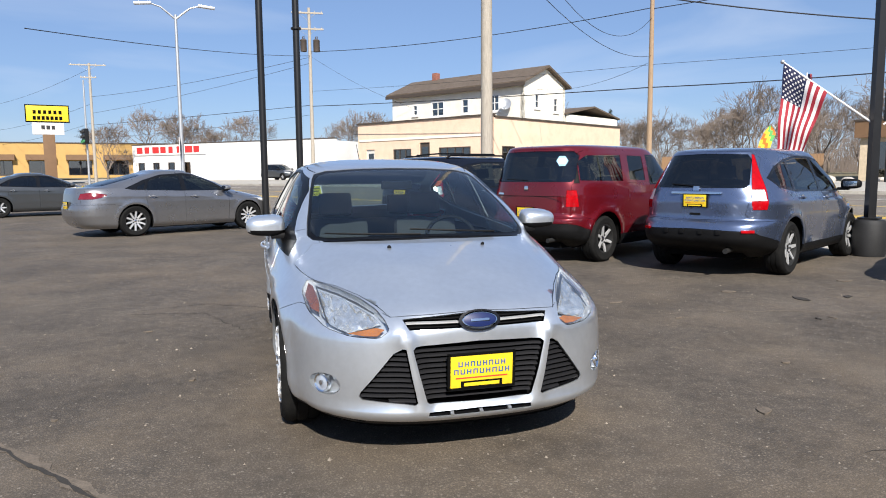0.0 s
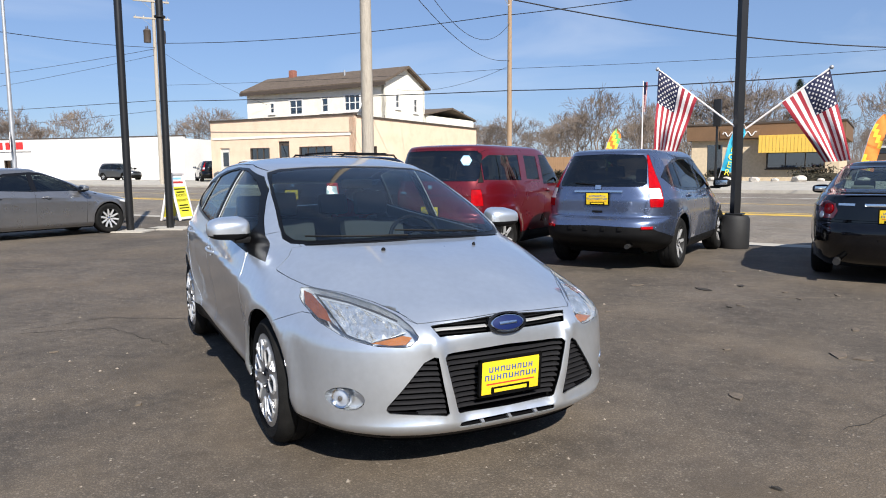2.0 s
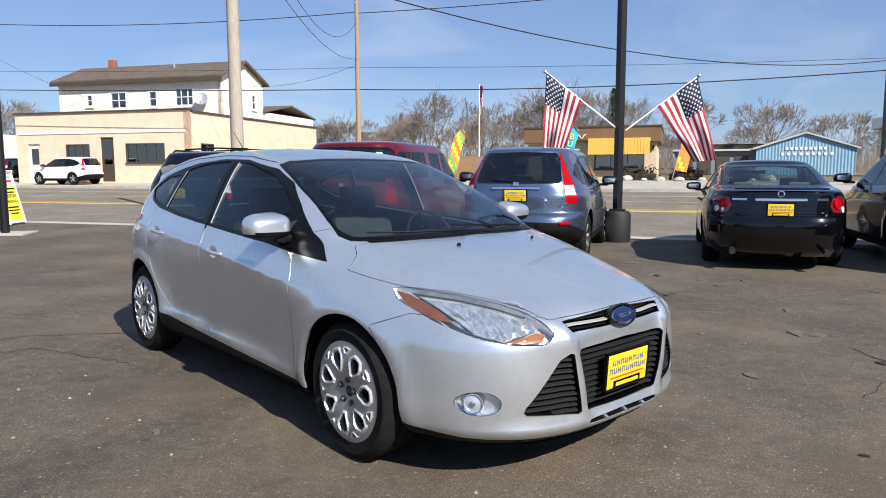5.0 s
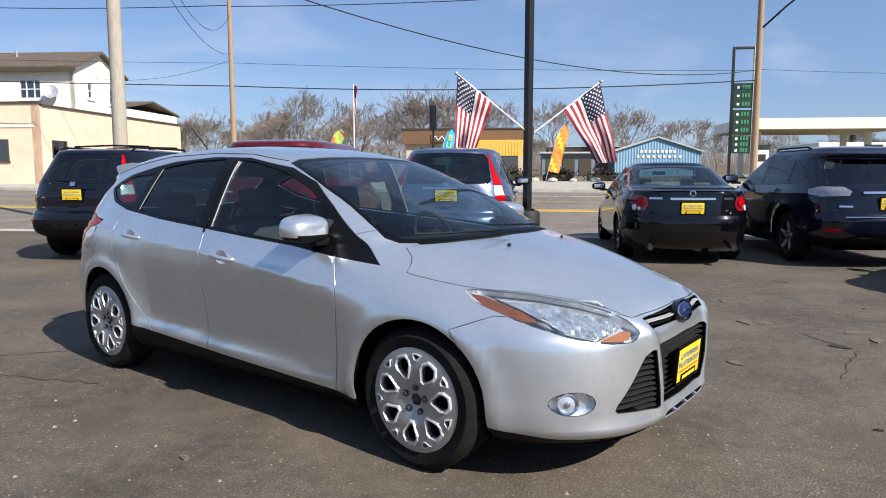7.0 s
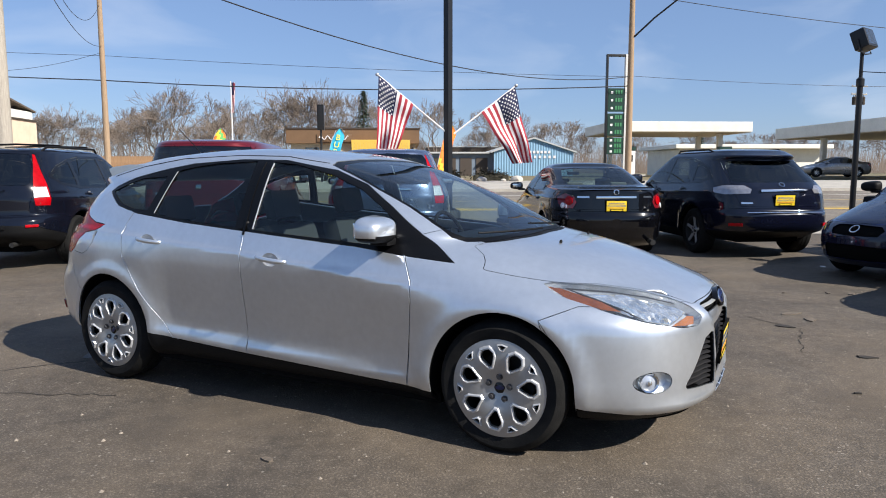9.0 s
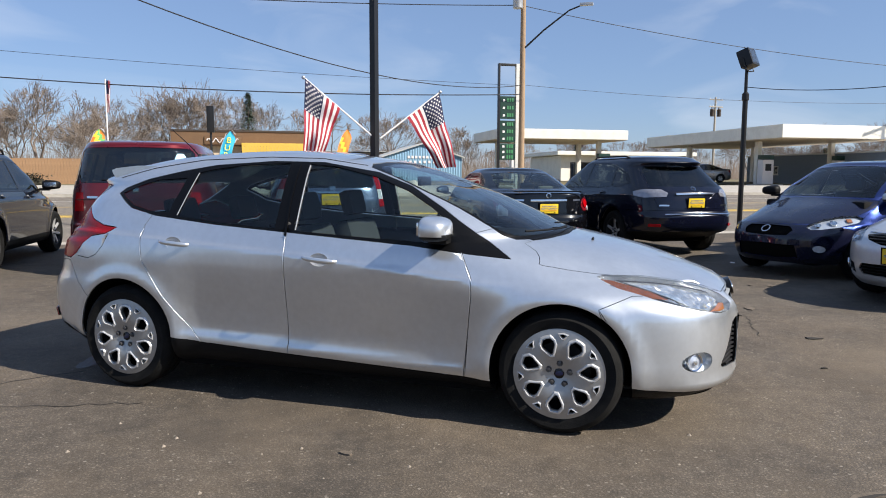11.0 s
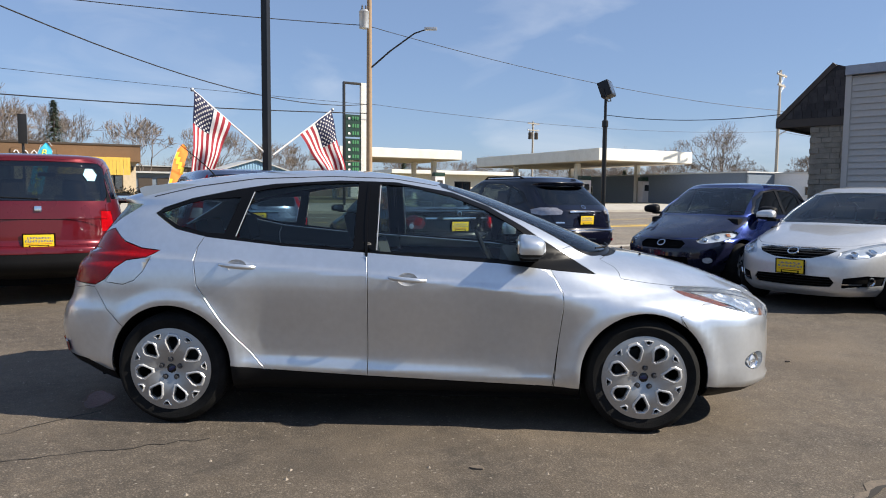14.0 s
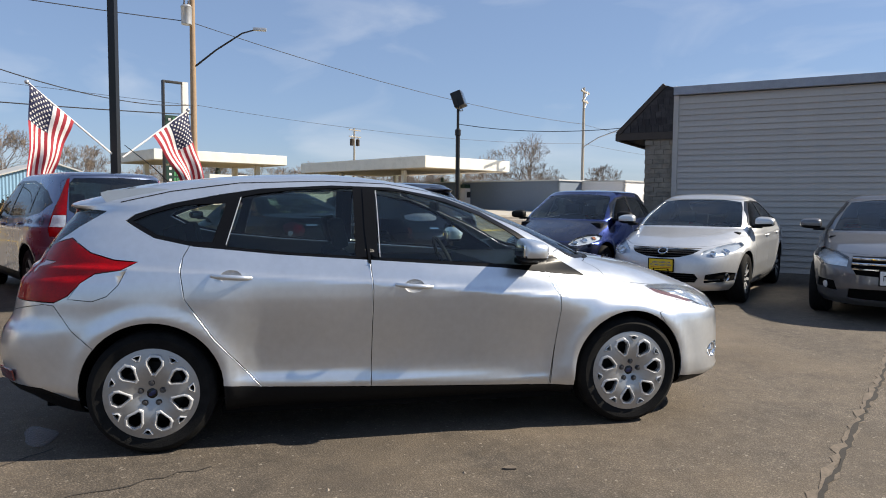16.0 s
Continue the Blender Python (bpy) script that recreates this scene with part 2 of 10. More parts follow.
def inside(poly, pts):
    """Which of pts lie in the polygon."""
    x, y = pts[:, 0], pts[:, 1]
    hit = np.zeros(len(pts), bool)
    j = len(poly) - 1
    for i in range(len(poly)):
        xi, yi, xj, yj = *poly[i], *poly[j]
        c = ((yi > y) != (yj > y)) & (x < (xj - xi) * (y - yi) / ((yj - yi) or 1e-12) + xi)
        hit ^= c
        j = i
    return hit


def pchip(xs, ys, x):
    """Monotone cubic interpolation."""
    xs, ys, x = np.asarray(xs, float), np.asarray(ys, float), np.asarray(x, float)
    h, dl = np.diff(xs), np.diff(ys) / np.diff(xs)
    d = np.zeros(len(xs))
    d[0], d[-1] = dl[0], dl[-1]
    for i in range(1, len(xs) - 1):
        if dl[i - 1] * dl[i] > 0:
            w1, w2 = 2 * h[i] + h[i - 1], h[i] + 2 * h[i - 1]
            d[i] = (w1 + w2) / (w1 / dl[i - 1] + w2 / dl[i])
    k = np.clip(np.searchsorted(xs, x) - 1, 0, len(h) - 1)
    s = (x - xs[k]) / h[k]
    return ys[k] * (1 + 2 * s) * (1 - s) ** 2 + h[k] * d[k] * s * (1 - s) ** 2 + ys[k + 1] * s * s * (3 - 2 * s) + h[k] * d[k + 1] * s * s * (s - 1)


def circle(cx, cz, r, n=48):
    return [(cx + r * math.cos(6.28318 * k / n), cz + r * math.sin(6.28318 * k / n)) for k in range(n)]


# ---- a car's skin ----
class Skin:
    """Half of a car's outer surface, as a stack of level outlines from the sill to the roof.
    rows: (z, front x, rear x, half width, front p, front q, rear p, rear q, widest x)."""

    NT, NA = 150, 161

    def __init__(self, rows, bulge=None, nose=None):
        r = np.array(rows, float)
        self.T = np.concatenate([[0], np.cumsum(np.sqrt(np.diff(r[:, 0]) ** 2 + 0.35 * (np.diff(r[:, 1]) ** 2 + np.diff(r[:, 2]) ** 2) + 0.5 * np.diff(r[:, 3]) ** 2) + 1e-4)])
        self.V = np.linspace(0, self.T[-1], self.NT)
        f = np.stack([pchip(self.T, r[:, k], self.V) for k in range(9)], 1)
        self.Z = f[:, 0]
        self.X, self.Y = np.zeros((self.NT, 2 * self.NA - 1)), np.zeros((self.NT, 2 * self.NA - 1))
        th = np.linspace(0, math.pi / 2, 400)
        for i, (z, xf, xr, w, pf, qf, pr, qr, xm) in enumerate(f):
            xm = min(max(xm, xr + 0.01), xf - 0.01)
            for rear in (0, 1):
                p, q, x1 = (pr, qr, xr) if rear else (pf, qf, xf)
                s, y = np.cos(th) ** (2 / p), np.maximum(w, 1e-4) * np.sin(th) ** (2 / q)
                x = xm + (x1 - xm) * s
                L = np.concatenate([[0], np.cumsum(np.hypot(np.diff(x), np.diff(y)))])
                u = np.linspace(0, L[-1], self.NA)
                xx, yy = np.interp(u, L, x), np.interp(u, L, y)
                if rear:
                    self.X[i, self.NA - 1:], self.Y[i, self.NA - 1:] = xx[::-1], yy[::-1]
                else:
                    self.X[i, :self.NA], self.Y[i, :self.NA] = xx, yy
        self.A = np.linspace(0, 2, 2 * self.NA - 1)
        self.Y0 = self.Y.copy()
        if bulge:
            self.Y = self.Y + bulge(self.X, self.Y, self.Z[:, None] + 0 * self.X) * np.clip(self.Y / 0.3, 0, 1)
        if nose:
            self.X = self.X + nose(self.X, self.Y0, self.Z[:, None] + 0 * self.X)
        P = np.stack([self.X, self.Y, self.Z[:, None] + 0 * self.X], 2)
        du, dv = np.gradient(P, axis=1), np.gradient(P, axis=0)
        N = np.cross(du, dv)
        ln = np.linalg.norm(N, axis=2, keepdims=True)
        N = N / np.maximum(ln, 1e-12)
        if N[self.NT // 2, self.NA, 1] < 0:
            N = -N
        N[-1] = (0, 0, 1)
        N[:, 0, 1] = N[:, -1, 1] = 0
        self.P, self.N = P, N
        self.US, self.VS = 2.4, 1.0

    def _look(self, tab, a, v):
        i = np.clip(v / self.V[-1] * (self.NT - 1), 0, self.NT - 1.000001)
        j = np.clip(a / 2 * (len(self.A) - 1), 0, len(self.A) - 1.000001)
        i0, j0 = i.astype(int), j.astype(int)
        fi, fj = (i - i0)[..., None], (j - j0)[..., None]
        return (tab[i0, j0] * (1 - fi) * (1 - fj) + tab[i0 + 1, j0] * fi * (1 - fj) + tab[i0, j0 + 1] * (1 - fi) * fj + tab[i0 + 1, j0 + 1] * fi * fj)

    def point(self, uv):
        uv = np.asarray(uv, float).reshape(-1, 2)
        return self._look(self.P, uv[:, 0] / self.US, uv[:, 1])

    def normal(self, uv):
        uv = np.asarray(uv, float).reshape(-1, 2)
        q = self._look(self.N, uv[:, 0] / self.US, uv[:, 1])
        return q / np.maximum(np.linalg.norm(q, axis=1, keepdims=True), 1e-9)

    def uv(self, view, h, z):
        """The skin's own coordinates of a point seen from the side (x, z), the front or the rear (y, z)."""
        v = float(np.interp(z, self.Z, self.V))
        i = min(v / self.V[-1] * (self.NT - 1), self.NT - 1.000001)
        i0 = int(i)
        row = lambda t: t[i0] * (1 - i + i0) + t[i0 + 1] * (i - i0)
        if view == "side":
            a = float(np.interp(-h, -row(self.X), self.A))
        elif view == "front":
            a = float(np.interp(abs(h), row(self.Y0)[:self.NA], self.A[:self.NA])) if h > 0 else 0.0
        else:
            a = float(2 - np.interp(abs(h), row(self.Y0)[self.NA - 1:][::-1], (2 - self.A[self.NA - 1:])[::-1])) if h > 0 else 2.0
        return (a * self.US, v)

    def loop(self, view, pts, step=0.03, close=True):
        """A loop of points in one of the views, laid on the skin and filled up to short steps."""
        out = []
        m = len(pts)
        for i in range(m if close else m - 1):
            (x0, z0), (x1, z1) = pts[i], pts[(i + 1) % m]
            k = max(1, int(math.hypot(x1 - x0, z1 - z0) / step))
            for t in range(k):
                out.append(self.uv(view, x0 + (x1 - x0) * t / k, z0 + (z1 - z0) * t / k))
        if not close:
            out.append(self.uv(view, *pts[-1]))
        return out


def cut_skin(skin, regions, nu, nv, lines=()):
    """Triangulates the skin along the edges of the regions. regions: (name, loop in skin coordinates), the first that holds a triangle takes it.
    Gives points, normals, triangles and, for each triangle, the region's index (-1: none)."""
    um, vm = skin.US * 2, skin.V[-1]
    grid = np.stack(np.meshgrid(np.linspace(0, um, nu), np.linspace(0, vm, nv)), 2).reshape(-1, 2)
    pts, edges = [], []
    for closed, lp in [(True, r[1]) for r in regions] + [(False, l) for l in lines]:
        b = len(pts)
        for u, v in lp:
            pts.append((min(max(u, 0), um), min(max(v, 0), vm)))
        k = len(lp)
        edges += [(b + i, b + (i + 1) % k) for i in range(k if closed else k - 1)]
    if pts:
        q = np.array(pts)
        keep = np.ones(len(grid), bool)
        border = (grid[:, 0] < 1e-6) | (grid[:, 0] > um - 1e-6) | (grid[:, 1] < 1e-6) | (grid[:, 1] > vm - 1e-6)
        for i in range(0, len(grid), 500):
            d = ((grid[i:i + 500, None] - q[None]) ** 2).sum(2).min(1)
            keep[i:i + 500] = d > 0.011 ** 2
        grid = grid[keep | border]
    allp = [Vector(p) for p in pts] + [Vector(p) for p in grid]
    vo, _, fo, *_ = delaunay_2d_cdt(allp, edges, [], 0, 1e-5)
    uv = np.array([(p.x, p.y) for p in vo])
    tri = np.array([f for f in fo if len(f) == 3], int)
    cen = uv[tri].mean(1)
    own = np.full(len(tri), -1)
    for k in range(len(regions) - 1, -1, -1):
        own[inside(regions[k][1], cen)] = k
    return uv, skin.point(uv), skin.normal(uv), tri, own


def panel_mesh(name, P, N, tri, material, sides, gap=0.0018, rim=0.016, lift=0.0, weld=True, um=None, uv=None):
    """A panel with its edges turned inwards, from triangles of the skin. sides: the halves that it covers (1 left, -1 right)."""
    verts, faces, norms = [], [], []
    for sg in sides:
        used = np.unique(tri)
        idx = {int(v): i for i, v in enumerate(used)}
        p, nn = P[used].copy(), N[used].copy()
        ed = {}
        for f in tri:
            a, b, c = P[f[0]], P[f[1]], P[f[2]]
            fl = np.dot(np.cross(b - a, c - a), N[f[0]] + N[f[1]] + N[f[2]]) < 0
            g = (f[0], f[2], f[1]) if fl else tuple(f)
            for i in range(3):
                x, y = int(g[i]), int(g[(i + 1) % 3])
                if (y, x) in ed:
                    del ed[(y, x)]
                else:
                    ed[(x, y)] = int(g[(i + 2) % 3])
        both = len(sides) == 2
        mid = lambda v: abs(P[v][1]) < 2e-3
        rimv = {}
        shift = {}
        for (x, y), c in ed.items():
            if both and mid(x) and mid(y):
                continue
            d = np.cross(N[x], P[y] - P[x])
            if np.dot(d, P[c] - P[x]) < 0:
                d = -d
            d /= max(np.linalg.norm(d), 1e-9)
            for v in (x, y):
                shift[v] = shift.get(v, 0) + d
        for v, d in shift.items():
            d = d / max(np.linalg.norm(d), 1e-9) * gap
            if both and mid(v):
                d[1] = 0
            p[idx[v]] += d
        p = p + nn * lift
        base = len(verts)
        mir = np.array([1, sg, 1.0])
        verts += [tuple(q * mir) for q in p]
        for f in tri:
            a, b, c = P[f[0]], P[f[1]], P[f[2]]
            fl = np.dot(np.cross(b - a, c - a), N[f[0]] + N[f[1]] + N[f[2]]) < 0
            g = (f[0], f[2], f[1]) if fl != (sg < 0) else tuple(f)
            faces.append(tuple(base + idx[int(v)] for v in g))
            norms += [tuple(nn[idx[int(v)]] * mir) for v in g]
        if rim:
            for v in shift:
                rimv[v] = len(verts)
                verts.append(tuple((p[idx[v]] - nn[idx[v]] * rim) * mir))
            for (x, y), c in ed.items():
                if x not in rimv or y not in rimv or (both and mid(x) and mid(y)):
                    continue
                q = (base + idx[y], base + idx[x], rimv[x], rimv[y])
                q = q if sg > 0 else q[::-1]
                faces.append(q)
                A, B, C = (np.array(verts[i]) for i in q[:3])
                fn = np.cross(B - A, C - A)
                fn = fn / max(np.linalg.norm(fn), 1e-9)
                norms += [tuple(fn)] * 4
    me = bpy.data.meshes.new(name)
    me.from_pydata(verts, [], faces)
    me.materials.append(material)
    me.shade_smooth()
    me.normals_split_custom_set(norms)
    return me


COVER_EDGE = [(0.090, -0.011), (0.148, -0.047), (0.174, -0.048), (0.204, -0.027), (0.207, 0.0), (0.204, 0.027), (0.174, 0.048), (0.148, 0.047), (0.090, 0.011)]
COVER_HOLE = [(0.109, -0.006), (0.150, -0.031), (0.166, -0.032), (0.186, -0.018), (0.188, 0.0), (0.186, 0.018), (0.166, 0.032), (0.150, 0.031), (0.109, 0.006)]
NOTCH_EDGE = [(0.178, -0.009), (0.207, -0.028), (0.213, 0.0), (0.207, 0.028), (0.178, 0.009)]
NOTCH_HOLE = [(0.188, -0.004), (0.203, -0.017), (0.206, 0.0), (0.203, 0.017), (0.188, 0.004)]


def wheel(parent, at, r=0.316, width=0.205, rim_r=0.215, spokes=7, style="spoke", face=M_ALLOY, dark=M_RIMDARK, lug=18):
    """A wheel at its centre, outer face towards local +Y."""
    w = empty("wheel", Matrix.Identity(4))
    w.parent, w.matrix_local = parent, at
    h = width / 2
    bm = bmesh.new()
    prof = [(rim_r - 0.005, -h + 0.02), (rim_r + 0.02, -h), (r - 0.035, -h - 0.006), (r - 0.012, -h + 0.012), (r, -h + 0.035), (r, -0.036), (r - 0.007, -0.034), (r - 0.007, -0.026), (r, -0.024),
            (r, 0.024), (r - 0.007, 0.026), (r - 0.007, 0.034), (r, 0.036), (r, h - 0.035), (r - 0.012, h - 0.012), (r - 0.035, h + 0.006), (rim_r + 0.03, h + 0.003), (rim_r + 0.008, h - 0.004), (rim_r - 0.004, h - 0.016), (rim_r - 0.01, -h + 0.03)]
    lathe(bm, prof, 56)
    bmesh.ops.recalc_face_normals(bm, faces=bm.faces)
    part("tyre", bm, M_RUBBER, w, angle=40)
    bm = bmesh.new()
    lathe(bm, [(rim_r + 0.006, h - 0.012), (rim_r + 0.002, h - 0.004), (rim_r - 0.012, h - 0.006), (rim_r - 0.02, h - 0.03), (rim_r - 0.03, -h + 0.04), (0.06, -h + 0.05), (0.0001, -h + 0.05)], 56)
    part("rim_barrel", bm, dark, w)
    bm = bmesh.new()
    lathe(bm, [(0.0001, h - 0.075), (0.15, h - 0.075), (0.15, h - 0.085), (0.0001, h - 0.085)], 32)
    part("brake_disc", bm, M_RIMDARK, w)
    # the spoked face, cut out of a dished disc
    R = rim_r + 0.010
    loops, edges_of = [circle(0, 0, R, 84)], []
    if style == "cover":
        for k in range(spokes):
            for half, edge, hole in ((0.5, COVER_EDGE, COVER_HOLE), (0.0, NOTCH_EDGE, NOTCH_HOLE)):
                a = 6.28318 * (k + half) / spokes
                loops.append([rotp(q, a) for q in hole])
                edges_of.append([rotp(q, a) for q in edge])
    else:
        for k in range(spokes):
            a = 6.28318 * (k + 0.5) / spokes
            half = math.pi / spokes
            i0, i1 = 0.32 * R, 0.93 * R
            sw = 0.012 + 0.02 * R
            a0, a1 = half - math.asin(min(0.9, (sw + 0.006) / i0)), half - sw * 1.1 / i1
            a0 = max(a0, 0.06)
            q = [(i0 * math.cos(t), i0 * math.sin(t)) for t in np.linspace(-a0, a0, 4)] + [(i1 * math.cos(t), i1 * math.sin(t)) for t in np.linspace(a1, -a1, 8)]
            loops.append([rotp(p, a) for p in q])
    pts, edges = [], []
    for lp in loops:
        b = len(pts)
        pts += [Vector(p) for p in lp]
        edges += [(b + i, b + (i + 1) % len(lp)) for i in range(len(lp))]
    for rr in np.linspace(0.02, R * 0.97, 9):
        m = max(6, int(rr * 6.28 / 0.022))
        pts += [Vector((rr * math.cos(6.28318 * k / m), rr * math.sin(6.28318 * k / m))) for k in range(m)]
    vo, _, fo, *_ = delaunay_2d_cdt(pts, edges, [], 0, 1e-5)
    uv = np.array([(p.x, p.y) for p in vo])
    tri = np.array([f for f in fo if len(f) == 3])
    cen = uv[tri].mean(1)
    ok = inside(loops[0], cen)
    for lp in loops[1:]:
        ok &= ~inside(lp, cen)
    bm = bmesh.new()
    dish = (lambda rr: h - 0.002 - 0.022 * max(0, 1 - rr / (0.55 * R)) + 0.012 * math.sin(min(1, rr / R) * math.pi)) if style == "cover" else (lambda rr: h - 0.012 - 0.035 * max(0, 1 - rr / R) ** 1.3)
    vs = {}
    for f in tri[ok]:
        q = []
        for v in f:
            v = int(v)
            if v not in vs:
                x, z = uv[v]
                vs[v] = bm.verts.new((x, dish(math.hypot(x, z)), z))
            q.append(vs[v])
        bm.faces.new(q)
    bmesh.ops.recalc_face_normals(bm, faces=bm.faces)
    if sum(f.normal.y for f in bm.faces) < 0:
        bmesh.ops.reverse_faces(bm, faces=bm.faces)
    ed = [e for e in bm.edges if len(e.link_faces) == 1]
    ex = bmesh.ops.extrude_edge_only(bm, edges=ed)
    vv = [g for g in ex["geom"] if isinstance(g, bmesh.types.BMVert)]
    bmesh.ops.translate(bm, verts=vv, vec=(0, -0.02, 0))
    cover = part("wheel_cover" if style == "cover" else "alloy_rim", bm, M_COVERFACE if style == "cover" else face, w, angle=30)
    if style == "cover":
        # a raised, chamfered lip round each opening
        for lp, eg in zip(loops[1:], edges_of):
            rb = bmesh.new()
            rings = []
            for k, h_ in ((0.0, 0.0005), (0.3, 0.009), (0.62, 0.010), (1.0, -0.012)):
                rings.append([rb.verts.new((x0 + (x1 - x0) * k, dish(math.hypot(x0, z0)) + h_, z0 + (z1 - z0) * k)) for (x0, z0), (x1, z1) in zip(eg, lp)])
            for p, q in zip(rings, rings[1:]):
                for i in range(len(lp)):
                    rb.faces.new((p[i], p[(i + 1) % len(lp)], q[(i + 1) % len(lp)], q[i]))
            bmesh.ops.recalc_face_normals(rb, faces=rb.faces)
            if sum(f.normal.y for f in rb.faces) < 0:
                bmesh.ops.reverse_faces(rb, faces=rb.faces)
            part("hole_rim", rb, face, cover, angle=28)
    bm = bmesh.new()
    c0 = dish(0.0)
    lathe(bm, [(0.031, c0 - 0.004), (0.031, c0 + 0.006), (0.027, c0 + 0.009), (0.0001, c0 + 0.010)], 24)
    part("centre_cap", bm, M_GLOSSBLACK if style == "cover" else M_CHROME, cover)
    if style == "cover":
        bm = lathe(bmesh.new(), [(0.021, c0 + 0.0095), (0.0001, c0 + 0.0115)], 24)
        bmesh.ops.scale(bm, verts=bm.verts, vec=(1, 1, 0.55))
        part("cap_badge", bm, M_BLUEBADGE, cover)
    for k in range(5):
        a = 6.28318 * k / 5 + radians(lug)
        bm = bmesh.new()
        lathe(bm, [(0.0165, -0.004), (0.0165, 0.003), (0.011, 0.002), (0.0095, 0.012), (0.0001, 0.013)], 10)
        part("lug_nut", bm, M_LUG if style == "cover" else M_RIMDARK, cover, at=Matrix.Translation((0.056 * math.cos(a), dish(0.056) + 0.001, 0.056 * math.sin(a))))
    return w


M_BLUEBADGE = mat("badge_blue", (0.006, 0.014, 0.075), 0.3, coat=0.35, var=0.05)


def rotp(q, a):
    return (q[0] * math.cos(a) - q[1] * math.sin(a), q[0] * math.sin(a) + q[1] * math.cos(a))


def plate(parent, at, style="yellow"):
    """A number plate in its frame; the local face looks along +X, y across, z up."""
    p = empty("license_plate", Matrix.Identity(4))
    p.parent, p.matrix_local = parent, at
    bm = boxbm(-0.006, 0.004, -0.150, 0.150, -0.076, 0.076, 0.003)
    part("plate", bm, M_YELLOW if style == "yellow" else M_WHITEINK, p, "yellow dealer plate" if style == "yellow" else "white number plate")
    rows = [(0.036, 0.024, M_BLUEINK, 8, 0.235), (0.0, 0.024, M_BLUEINK, 9, 0.275), (-0.03, 0.006, M_REDINK, 1, 0.25)] if style == "yellow" else [(0.0, 0.06, M_DARK, 6, 0.25)]
    for z, hh, m, k, wd in rows:
        for i in range(k):
            c = -wd / 2 + wd * (i + 0.5) / k
            if k == 1:
                part("bar", boxbm(0.004, 0.0052, c - wd / 2, c + wd / 2, z - hh / 2, z + hh / 2), m, p)
                continue
            bw = wd / k * 0.09
            for e in (-0.26, 0.26):
                part("bar", boxbm(0.004, 0.0052, c + e * wd / k - bw, c + e * wd / k + bw, z - hh / 2, z + hh / 2), m, p)
            zc = z + hh * (0.4, 0.0, -0.4)[(i * 2 + k) % 3]
            part("bar", boxbm(0.004, 0.0051, c - 0.17 * wd / k, c + 0.17 * wd / k, zc - hh * 0.1, zc + hh * 0.1), m, p)
    if style == "yellow":
        bm = boxbm(-0.003, 0.007, -0.1, 0.1, -0.077, -0.045, 0.002)
        part("frame_tab", bm, M_DARK, p)
        bm = boxbm(0.007, 0.0078, -0.085, 0.085, -0.069, -0.053)
        part("bar", bm, M_YELLOW, p)
    bm = bmesh.new()
    for a in ((-0.163, -0.150, -0.086, 0.086), (0.150, 0.163, -0.086, 0.086), (-0.163, 0.163, 0.076, 0.086), (-0.163, 0.163, -0.086, -0.076)):
        box(bm, -0.008, 0.006, *a)
    part("plate_frame", bm, M_DARK, p)
    return p

